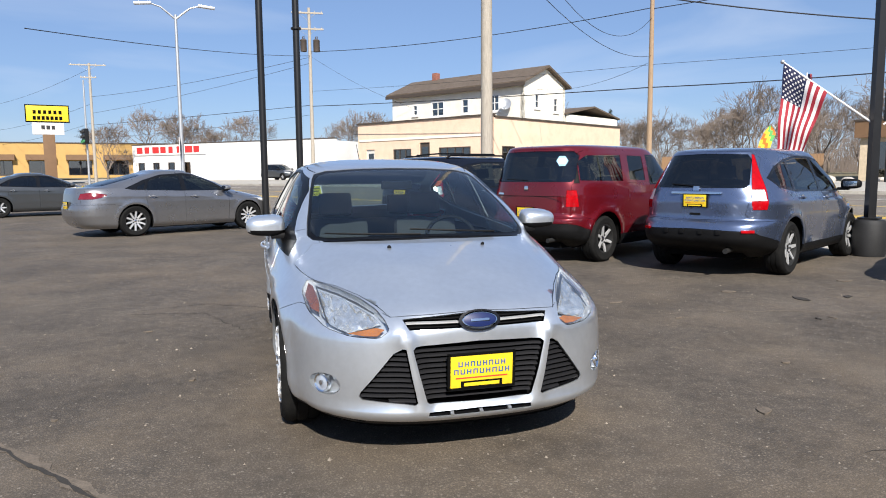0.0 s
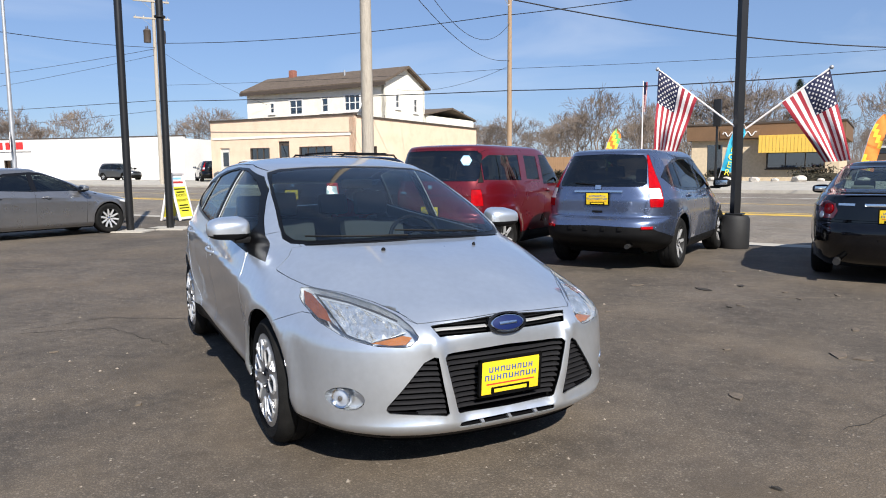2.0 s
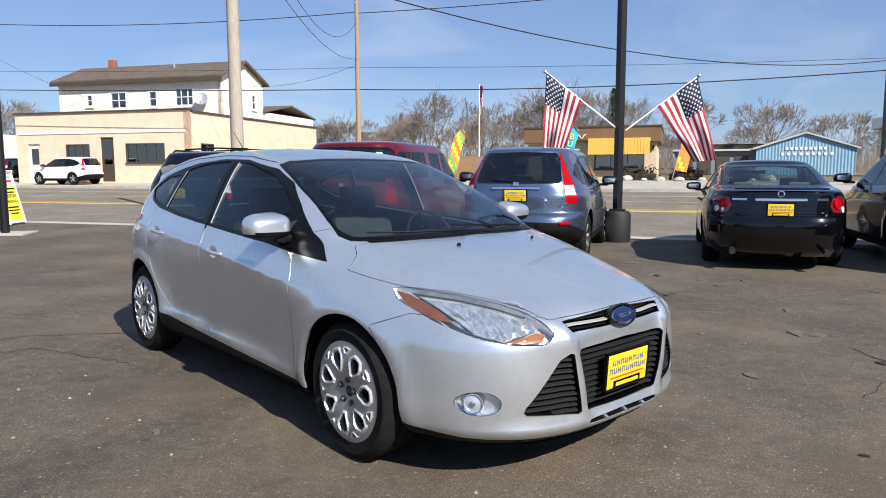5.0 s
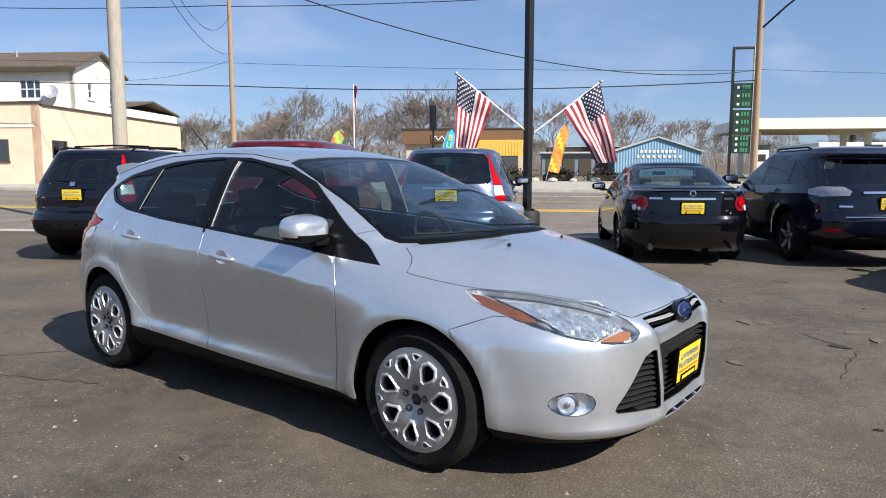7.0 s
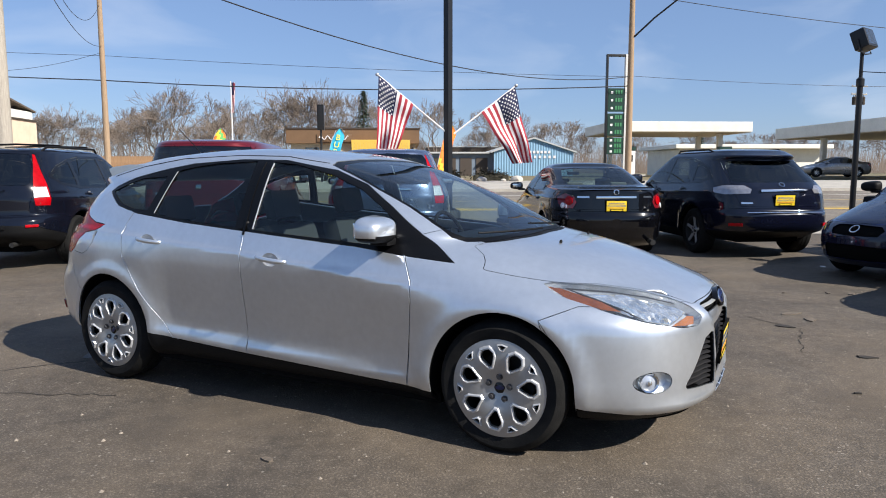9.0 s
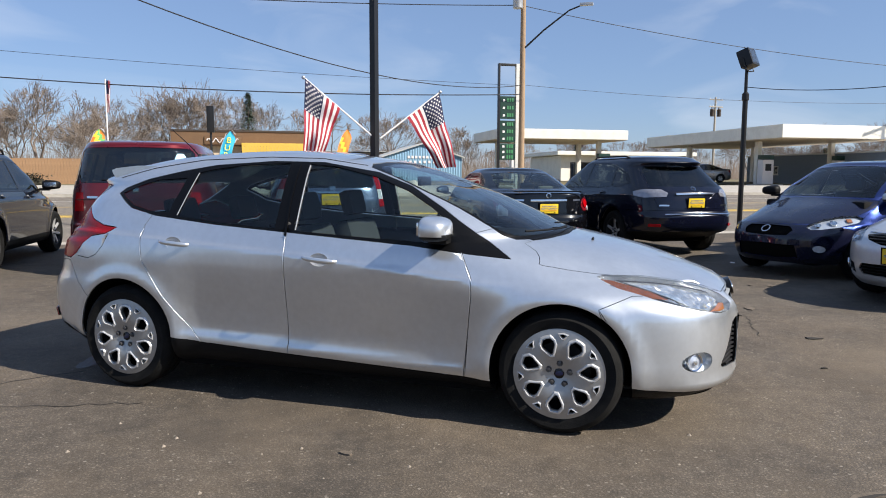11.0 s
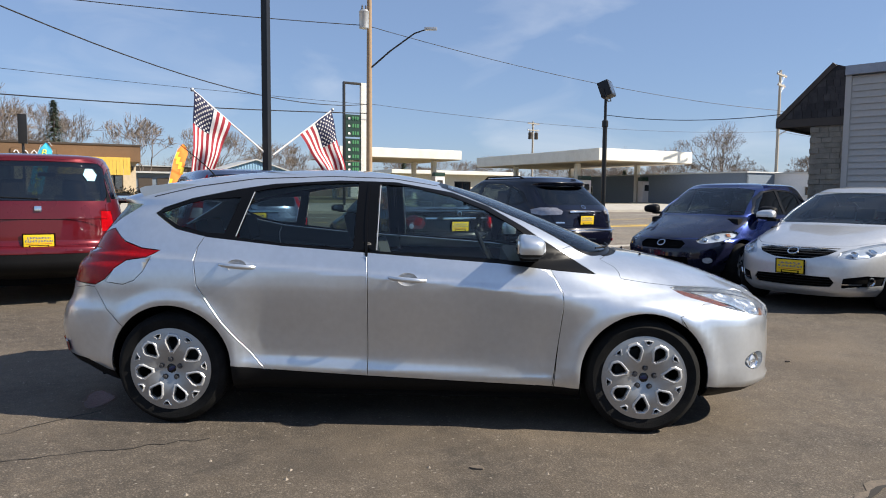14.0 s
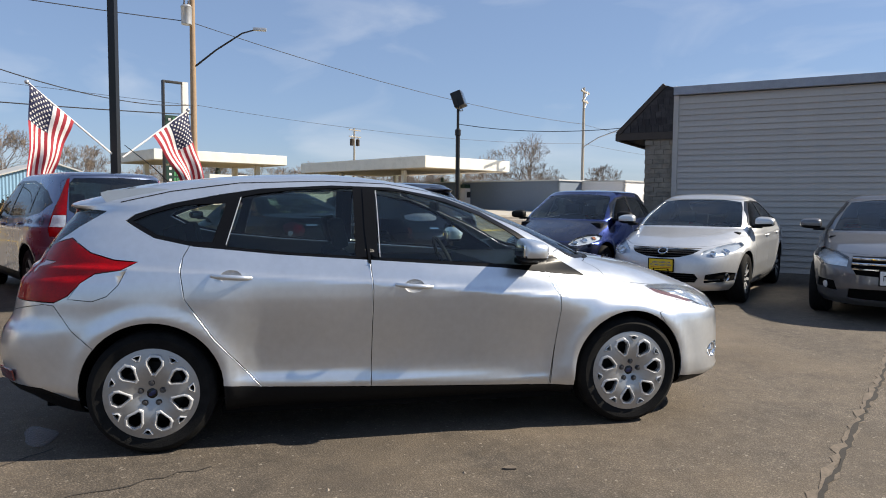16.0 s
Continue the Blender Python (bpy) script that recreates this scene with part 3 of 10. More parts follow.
# ---- the hatchback's skin ----
# z, front x, rear x, half width, front p, q, rear p, q, widest x
FOCUS_ROWS = [
    (0.165, 2.09, -1.93, 0.76, 6, 2.75, 6, 3.4, 0.2),
    (0.2, 2.15, -1.98, 0.82, 6.2, 2.75, 6, 3.4, 0.2),
    (0.26, 2.187, -2.05, 0.872, 6.4, 2.75, 6.5, 3.4, 0.2),
    (0.34, 2.203, -2.132, 0.89, 6.5, 2.75, 6.5, 4.3, 0.2),
    (0.42, 2.208, -2.162, 0.886, 6.5, 2.75, 6.5, 4.3, 0.2),
    (0.52, 2.206, -2.177, 0.889, 6.3, 2.75, 6.5, 4.3, 0.2),
    (0.62, 2.203, -2.152, 0.897, 5.7, 2.75, 6.5, 4.3, 0.2),
    (0.69, 2.18, -2.107, 0.903, 4.9, 2.25, 6.2, 4.3, 0.2),
    (0.735, 2.125, -2.097, 0.906, 3.9, 2.2, 6, 4.3, 0.2),
    (0.78, 2.02, -2.087, 0.907, 3.2, 2.2, 6, 4.3, 0.2),
    (0.83, 1.89, -2.072, 0.902, 2.9, 2.2, 6, 4.3, 0.15),
    (0.88, 1.74, -2.057, 0.892, 2.8, 2.2, 6, 4.3, 0.1),
    (0.92, 1.585, -2.026, 0.879, 2.9, 2.2, 6, 3.85, 0),
    (0.95, 1.43, -2.011, 0.867, 3.2, 2.3, 6, 3.85, -0.1),
    (0.975, 1.27, -1.985, 0.856, 4.2, 2.5, 6, 3.4, -0.2),
    (1, 1.205, -1.97, 0.845, 5, 2.7, 6, 3.4, -0.3),
    (1.06, 1.075, -1.935, 0.816, 5.6, 2.9, 6, 3.4, -0.4),
    (1.15, 0.865, -1.875, 0.772, 6, 3, 6, 3.4, -0.4),
    (1.24, 0.635, -1.815, 0.725, 6, 3, 5, 3.6, -0.4),
    (1.265, 0.57, -1.845, 0.711, 6, 3, 5, 3.6, -0.4),
    (1.32, 0.41, -1.68, 0.677, 6, 3, 5.4, 3.6, -0.4),
    (1.37, 0.24, -1.5, 0.64, 5.5, 3, 5.2, 3.5, -0.42),
    (1.4, 0.115, -1.35, 0.61, 5, 2.9, 4.8, 3.3, -0.43),
    (1.425, -0.03, -1.17, 0.55, 4.4, 2.6, 4, 2.7, -0.44),
    (1.445, -0.18, -0.96, 0.46, 3.8, 2.4, 3.4, 2.4, -0.45),
    (1.457, -0.3, -0.76, 0.33, 3, 2.2, 3, 2.2, -0.46),
    (1.463, -0.4, -0.58, 0.19, 2.4, 2, 2.4, 2, -0.47),
    (1.465, -0.468, -0.472, 0.004, 2, 2, 2, 2, -0.47),
]


def focus_bulge(X, Y, Z):
    """Flared arches, the shoulder crease, and the hollow above the sill."""
    out = 0 * X
    for cx in (1.324, -1.324):
        r = np.hypot(X - cx, Z - 0.316)
        out += 0.016 * np.exp(-((r - 0.385) / 0.05) ** 2) * (Z > 0.2)
    zc = np.interp(X, [-1.6, -1.05, -0.67, -0.05, 0.57, 0.98, 1.25], [0.955, 0.926, 0.899, 0.861, 0.80, 0.762, 0.745])
    fade = np.clip((X + 1.7) / 0.3, 0, 1) * np.clip((1.2 - X) / 0.35, 0, 1)
    out += fade * np.where(Z < zc, 0.014 * np.exp(-(zc - Z) / 0.10), 0.014 * np.exp(-(Z - zc) / 0.010))
    fade = np.clip((X + 0.95) / 0.15, 0, 1) * np.clip((0.95 - X) / 0.15, 0, 1)
    zl = np.interp(X, [-0.9, 0.9], [0.37, 0.29])
    out -= fade * np.where(Z > zl, 0.022 * (1 - np.exp(-(Z - zl) / 0.02)) * np.exp(-(Z - zl) / 0.13), 0)
    out -= fade * 0.018 * np.clip((zc - Z) / 0.38, 0, 1)
    return out


def focus_nose(X, Y, Z):
    """The two raised bars beside the lower grille and the chin that juts out below it."""
    front = np.clip((X - 1.55) / 0.35, 0, 1)
    ridge = np.interp(Z, [0.26, 0.44, 0.57, 0.70], [0.272, 0.305, 0.332, 0.385])
    up = np.clip((Z - 0.25) / 0.05, 0, 1) * np.clip((0.73 - Z) / 0.07, 0, 1)
    out = 0.020 * np.exp(-((Y - ridge) / 0.045) ** 2) * up
    out -= 0.012 * np.clip((ridge - Y) / 0.05, 0, 1) * up
    out += 0.034 * np.exp(-((Z - 0.255) / 0.038) ** 2)
    return out * front


# ---- a whole car ----
def lay(skin, pts, step=0.03):
    """A closed loop on the skin from points (view, h, z)."""
    V = {"S": "side", "F": "front", "R": "rear"}
    out, m = [], len(pts)
    for i in range(m):
        a, b = pts[i], pts[(i + 1) % m]
        ua, ub = np.array(skin.uv(V[a[0]], a[1], a[2])), np.array(skin.uv(V[b[0]], b[1], b[2]))
        k = max(1, int(math.hypot(b[1] - a[1], b[2] - a[2]) / step)) if a[0] == b[0] else 4
        for t in range(k):
            if a[0] == b[0]:
                out.append(skin.uv(V[a[0]], a[1] + (b[1] - a[1]) * t / k, a[2] + (b[2] - a[2]) * t / k))
            else:
                out.append(tuple(ua + (ub - ua) * t / k))
    return out


def V(view, *pts):
    return [(view, h, z) for h, z in pts]


def rounded(pts, k=0.22):
    """The loop with its corners cut once, for a softer outline."""
    out = []
    for a, b in zip(pts, pts[1:] + pts[:1]):
        for t in (k, 1 - k):
            out.append((a[0], a[1] + (b[1] - a[1]) * t, a[2] + (b[2] - a[2]) * t))
    return out


def bars(skin, view, poly, zs, half, depth, parent, material, name="grille_bar", thick=0.006):
    """Slats across an opening, a little behind the skin; poly in (y, z) of the right half."""
    for z in zs:
        xs = [p for p in np.linspace(0, 1.0, 241) if inside(poly, np.array([(p + 1e-4, z)]))[0]]
        if len(xs) < 3:
            continue
        ys = [np.linspace(-max(xs), max(xs), 21)] if min(xs) < 0.02 else [np.linspace(min(xs), max(xs), 9), -np.linspace(min(xs), max(xs), 9)]
        for yy in ys:
            bm = bmesh.new()
            rows = []
            for y in yy:
                uv = skin.uv(view, abs(y), z)
                q, nn = skin.point([uv])[0], skin.normal([uv])[0]
                q = Vector((q[0], math.copysign(q[1], y) if abs(y) > 1e-4 else 0, q[2])) - Vector((1 if view == "front" else -1, 0, 0)) * depth
                o = Vector((thick * (1 if view == "front" else -1), 0, 0))
                rows.append([bm.verts.new(q + o * k + Vector((0, 0, h))) for k, h in ((-2, half), (1, half * 0.5), (1, -half * 0.5), (-2, -half))])
            for a, b in zip(rows, rows[1:]):
                for k in range(4):
                    bm.faces.new((a[k], a[(k + 1) % 4], b[(k + 1) % 4], b[k]))
            bmesh.ops.recalc_face_normals(bm, faces=bm.faces)
            part(name, bm, material, parent, angle=50)


def seat_set(car, c, cloth, rear_x=-0.95, front_x=-0.05, z0=0.32, half=0.36, driver=True):
    def seat(name, x, y, w, hz):
        s = empty(name, Matrix.Identity(4))
        s.parent, s.matrix_local = car, Matrix.Translation((x, y, z0))
        part("cushion", boxbm(-0.25, 0.27, -w, w, 0.05, 0.22, 0.05), cloth, s)
        part("backrest", boxbm(-0.07, 0.07, -w, w, 0.0, hz, 0.055, at=Matrix.Translation((-0.27, 0, 0.16)) @ pose(0, 0, 0, 0, -17, 0)), cloth, s)
        for dy in ((0,) if w < 0.3 else (-0.36, 0.36)):
            part("headrest", boxbm(-0.045, 0.045, -0.13, 0.13, hz + 0.03, hz + 0.21, 0.04, at=Matrix.Translation((-0.27, dy, 0.16)) @ pose(0, 0, 0, 0, -14, 0)), cloth, s)
        return s
    seat("front_seat", front_x, half, 0.25, c)
    seat("front_seat", front_x, -half, 0.25, c)
    seat("rear_bench", rear_x, 0, 0.6, c - 0.05)


def door_handle(parent, skin, x, z, side, material, length=0.105):
    uv = skin.uv("side", x, z)
    p, nn = skin.point([uv])[0], skin.normal([uv])[0]
    at = Matrix.Translation((p[0], p[1] * side, p[2]))
    h = empty("handle", Matrix.Identity(4))
    h.parent, h.matrix_local = parent, at
    bm = bmesh.new()
    lathe(bm, [(0.055, 0.002 * side), (0.05, -0.001 * side), (0.03, -0.004 * side), (0.0001, -0.005 * side)], 24)
    bmesh.ops.scale(bm, verts=bm.verts, vec=(1.0, 1.0, 0.66))
    bmesh.ops.translate(bm, verts=bm.verts, vec=(0, 0.003 * side, 0))
    part("handle_recess", bm, M_RECESS, h)
    bm = bmesh.new()
    rows = []
    for t in np.linspace(-1, 1, 11):
        arch = 0.030 * (1 - abs(t) ** 3) + 0.004
        r = 0.0135 * (1 - 0.35 * abs(t) ** 3)
        rows.append([bm.verts.new((length * t, side * (arch - 0.006 + 0.008 * math.cos(a)), -0.008 * t + r * math.sin(a))) for a in np.linspace(0, 6.283, 9)[:-1]])
    for a, b in zip(rows, rows[1:]):
        for k in range(8):
            bm.faces.new((a[k], a[(k + 1) % 8], b[(k + 1) % 8], b[k]))
    bm.faces.new(rows[0])
    bm.faces.new(rows[-1])
    bmesh.ops.recalc_face_normals(bm, faces=bm.faces)
    part("grip", bm, material, h, angle=60)


M_RECESS = mat("handle_cup", (0.60, 0.61, 0.63), 0.3, 0.55)


def wing_mirror(car, x, y, z, side, material, size=1.0, low=M_BLACK):
    m = empty("wing_mirror", Matrix.Identity(4))
    m.parent, m.matrix_local = car, Matrix.Translation((x, y * side, z))
    bm = bmesh.new()
    bmesh.ops.create_uvsphere(bm, u_segments=24, v_segments=16, radius=1.0)
    for v in bm.verts:
        c = v.co
        q = [math.copysign(abs(k) ** 0.62, k) for k in c]
        v.co = Vector((q[0] * 0.095 * (1 if q[0] > 0 else 0.75), q[1] * 0.128, (q[2] * (0.072 if q[2] > 0 else 0.066) - 0.012 * q[0] * max(q[2], 0)) * (1 - 0.10 * q[1] * side))) * size
    for f in list(bm.faces):
        f.material_index = 1 if f.calc_center_median().z < -0.028 * size else 0
    bm2 = bm.copy()
    bmesh.ops.delete(bm, geom=[f for f in bm.faces if f.material_index], context="FACES")
    bmesh.ops.delete(bm2, geom=[f for f in bm2.faces if not f.material_index], context="FACES")
    part("mirror_cap", bm, material, m, angle=80)
    for f in bm2.faces:
        f.material_index = 0
    part("mirror_base", bm2, low, m, angle=80)
    bm = boxbm(-0.0715 * size, -0.06 * size, -0.088 * size, 0.088 * size, -0.03 * size, 0.042 * size, 0.004)
    part("mirror_glass", bm, M_CHROME, m)
    bm = boxbm(-0.045, 0.06, -0.17 * size if side > 0 else 0.03, -0.03 if side > 0 else 0.17 * size, -0.085 * size, -0.045 * size, 0.014)
    part("mirror_foot", bm, low, m)
    return m


def car(name, at, spec, paints, label, category="car", group="", interior=M_SEAT):
    """Builds a car from its skin and a table of regions cut out of it."""
    body = paints
    skin = Skin(spec["rows"], spec.get("bulge"), spec.get("nose"))
    root = empty(name, at, label, category, group)
    regs = []
    for cx, cz, r in spec["arches"]:
        regs.append(("hole", lay(skin, [("S", x, z) for x, z in [(cx + r * 1.01, spec["rows"][0][0] - 0.05)] + [(cx + r * math.cos(a), cz + r * math.sin(a)) for a in np.linspace(0, math.pi, 25)] + [(cx - r * 1.01, spec["rows"][0][0] - 0.05)]]), None, {}))
    for nm, loop, material, opt in spec["regions"]:
        regs.append((nm, lay(skin, loop), body if material == "paint" else material, opt))
    uv, P, N, tri, own = cut_skin(skin, [(r[0], r[1]) for r in regs], spec.get("nu", 90), spec.get("nv", 46))
    made = {}
    for k in list(range(len(regs))) + [-1]:
        nm, _, material, opt = regs[k] if k >= 0 else ("body_shell", None, body, {})
        t = tri[own == k]
        if nm == "hole" or len(t) == 0:
            continue
        centre = np.abs(P[np.unique(t)][:, 1]).min() < 2e-3
        kw = dict(gap=opt.get("gap", 0.002), rim=opt.get("rim", 0.014), lift=opt.get("lift", 0.0))
        for sides in ([(1, -1)] if centre else [(1,), (-1,)]):
            if opt.get("open"):
                ob = None
            else:
                ob = new(nm, panel_mesh(nm, P, N, t, material, sides, **kw))
                ob.parent = root
                made.setdefault(nm, []).append(ob)
                if opt.get("label"):
                    ob["label"] = opt["label"]
            if "back" in opt:
                bk = new(opt.get("back_name", "lamp_housing"), panel_mesh(nm, P, N, t, opt["back"], sides, gap=0.0, rim=0.0, lift=-opt.get("deep", 0.05)))
                bk.parent = ob or root
                made.setdefault(opt.get("back_name", "lamp_housing"), []).append(bk)
                wall = new("lamp_wall", panel_mesh(nm, P, N, t, opt.get("wall", M_BLACK), sides, gap=0.001, rim=opt.get("deep", 0.05), lift=-0.004))
                bmx = bmesh.new()
                bmx.from_mesh(wall.data)
                bmesh.ops.delete(bmx, geom=[f for f in bmx.faces if len(f.verts) == 3], context="FACES")
                bmx.to_mesh(wall.data)
                bmx.free()
                wall.parent = ob or root
    # near-black lining added behind the panels to darken gaps and stop see-through
    vb = float(np.interp(spec["belt"], skin.Z, skin.V))
    skip = [i for i, r in enumerate(regs) if r[0] == "hole" or "back" in r[3]]
    t = tri[(uv[tri][:, :, 1].max(1) < vb) & ~np.isin(own, skip)]
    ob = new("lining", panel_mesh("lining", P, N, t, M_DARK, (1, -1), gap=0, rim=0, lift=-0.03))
    ob.parent = root
    # wheel wells and floor
    r0 = spec["arches"][0][2]
    for cx, cz, r in spec["arches"]:
        for sg in (1, -1):
            bm = bmesh.new()
            ring = [(cx + (r + 0.012) * math.cos(a), cz + (r + 0.012) * math.sin(a)) for a in np.linspace(-0.35, math.pi + 0.35, 22)]
            w = spec["half"]
            edge = [min(w - 0.035, skin.point([skin.uv("side", x, max(z, spec["rows"][0][0]))])[0][1] - 0.03) for x, z in ring]
            a = [bm.verts.new((x, sg * e, z)) for (x, z), e in zip(ring, edge)]
            b = [bm.verts.new((x, sg * (w - 0.36), z)) for x, z in ring]
            for i in range(len(ring) - 1):
                bm.faces.new((a[i], a[i + 1], b[i + 1], b[i]))
            bm.faces.new(b)
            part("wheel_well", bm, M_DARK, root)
    xf, xr = spec["arches"][0][0], spec["arches"][1][0]
    bm = bmesh.new()
    box(bm, xr + r0 * 0.95, xf - r0 * 0.95, -spec["half"] + 0.1, spec["half"] - 0.1, spec["clear"], spec["clear"] + 0.05, 0.01)
    box(bm, xr - 0.6, xf + 0.55, -0.5, 0.5, spec["clear"] + 0.005, spec["clear"] + 0.09, 0.01)
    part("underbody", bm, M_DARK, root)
    # wheels
    ws = spec["wheel"]
    for cx, cz, r in spec["arches"]:
        for sg in (1, -1):
            turn = ws["spins"][cx < 0] if "spins" in ws else 20 + 31 * cx
            m = Matrix.Translation((cx, sg * (spec["half"] - ws.get("inset", 0.035) - ws["width"] / 2), ws["r"])) @ pose(0, 0, 0, 0, turn, 0 if sg > 0 else 180)
            wheel(root, m, ws["r"], ws["width"], ws["rim"], ws["spokes"], ws.get("style", "spoke"), ws.get("face", M_ALLOY), lug=ws["lugs"][cx < 0] if "lugs" in ws else 18)
    # cabin
    if "seats" in spec:
        a = spec["seats"]
        seat_set(root, a["height"], interior, a["rear"], a["front"], a["z"], a.get("half", 0.36))
        x, z = a["dash"]
        w = a.get("dash_w", spec["half"] - 0.16)
        part("dashboard", boxbm(x - 0.28, x + 0.28, -w, w, z - 0.32, z, 0.06), M_BLACK, root)
        bm = bmesh.new()
        lathe(bm, [(0.185 + 0.014 * math.cos(q), 0.014 * math.sin(q)) for q in np.linspace(0, 6.283, 9)], 32, "X")
        box(bm, -0.012, 0.012, -0.18, 0.18, -0.022, 0.022, 0.006)
        lathe(bm, [(0.07, -0.02), (0.06, 0.03), (0.0001, 0.03)], 18, "X")
        part("steering_wheel", bm, M_BLACK, root, at=Matrix.Translation((x - 0.38, a.get("half", 0.36), z - 0.06)) @ pose(0, 0, 0, 0, -25, 0))
        bm = boxbm(-0.012, 0.012, -0.11, 0.11, -0.03, 0.03, 0.01)
        part("rear_view_mirror", bm, M_BLACK, root, at=Matrix.Translation((a["glass_top"], 0, a["glass_top_z"])))
        bm = boxbm(-0.05, 0.05, -spec["half"] + 0.2, spec["half"] - 0.2, -0.02, 0.02)
    for sg in (1, -1):
        if "mirror" in spec:
            x, y, z, sz = spec["mirror"]
            wing_mirror(root, x, y, z, sg, spec.get("mirror_mat") or body, sz)
    doors = made.get("door", [])
    for x, z in spec.get("handles", ()):
        for sg in (1, -1):
            cand = [d for d in doors if min(v.co.x for v in d.data.vertices) < x < max(v.co.x for v in d.data.vertices) and (sum(v.co.y for v in d.data.vertices) > 0) == (sg > 0)]
            door_handle(cand[0] if cand else root, skin, x, z, sg, spec.get("handle_mat") or body)
    for view, h, z, nx in spec.get("plates", ()):
        uv0 = skin.uv("front" if view == "F" else "rear", 0, z)
        p = skin.point([uv0])[0]
        turn = 0 if view == "F" else 180
        plate(root, Matrix.Translation((p[0] + (0.02 if view == "F" else -0.02), 0, z)) @ pose(0, 0, 0, 0, nx, turn), spec.get("plate_style", "yellow"))
    return root, skin, made


def on_skin(skin, view, h, z, out=0.0, side=1):
    """A place on the skin and a frame there: x along its normal."""
    uv = skin.uv({"S": "side", "F": "front", "R": "rear"}[view], h, z)
    p, nn = skin.point([uv])[0], skin.normal([uv])[0]
    p, nn = Vector((p[0], p[1] * side, p[2])), Vector((nn[0], nn[1] * side, nn[2])).normalized()
    yv = Vector((0, 0, 1)).cross(nn).normalized()
    zv = nn.cross(yv)
    m = Matrix((nn, yv, zv)).transposed().to_4x4()
    m.translation = p + nn * out
    return m


def on_line(skin, pts, view="S", side=1, step=0.03):
    q, nn = [], []
    V_ = {"S": "side", "F": "front", "R": "rear"}
    for a, b in zip(pts, pts[1:]):
        k = max(1, int(math.hypot(b[0] - a[0], b[1] - a[1]) / step))
        for t in range(k + (b is pts[-1])):
            uv = skin.uv(V_[view], a[0] + (b[0] - a[0]) * t / k, a[1] + (b[1] - a[1]) * t / k)
            p, m = skin.point([uv])[0], skin.normal([uv])[0]
            q.append((p[0], p[1] * side, p[2]))
            nn.append((m[0], m[1] * side, m[2]))
    return q, nn

# ---- the silver hatchback ----
M_SILVER = paint("paint_silver", (0.65, 0.685, 0.725), 0.80, 0.30)
HL = V("F", (0.725, 0.806), (0.60, 0.790), (0.51, 0.762), (0.455, 0.728), (0.427, 0.69), (0.414, 0.650), (0.46, 0.615), (0.58, 0.620), (0.68, 0.645), (0.748, 0.695), (0.760, 0.755))
HL = rounded(HL, 0.15)
GRILLE_TOP = [(0, 0.652), (0.10, 0.650), (0.325, 0.650), (0.35, 0.692), (0, 0.716)]
GRILLE_LOW = [(0, 0.584), (0.30, 0.574), (0.314, 0.562), (0.283, 0.43), (0.252, 0.318), (0.240, 0.309), (0, 0.305)]
VENT = [(0.348, 0.566), (0.362, 0.568), (0.40, 0.545), (0.546, 0.362), (0.552, 0.345), (0.540, 0.332), (0.312, 0.309), (0.300, 0.318), (0.326, 0.44)]
SLOT = [(0, 0.274), (0.245, 0.270), (0.25, 0.250), (0, 0.252)]
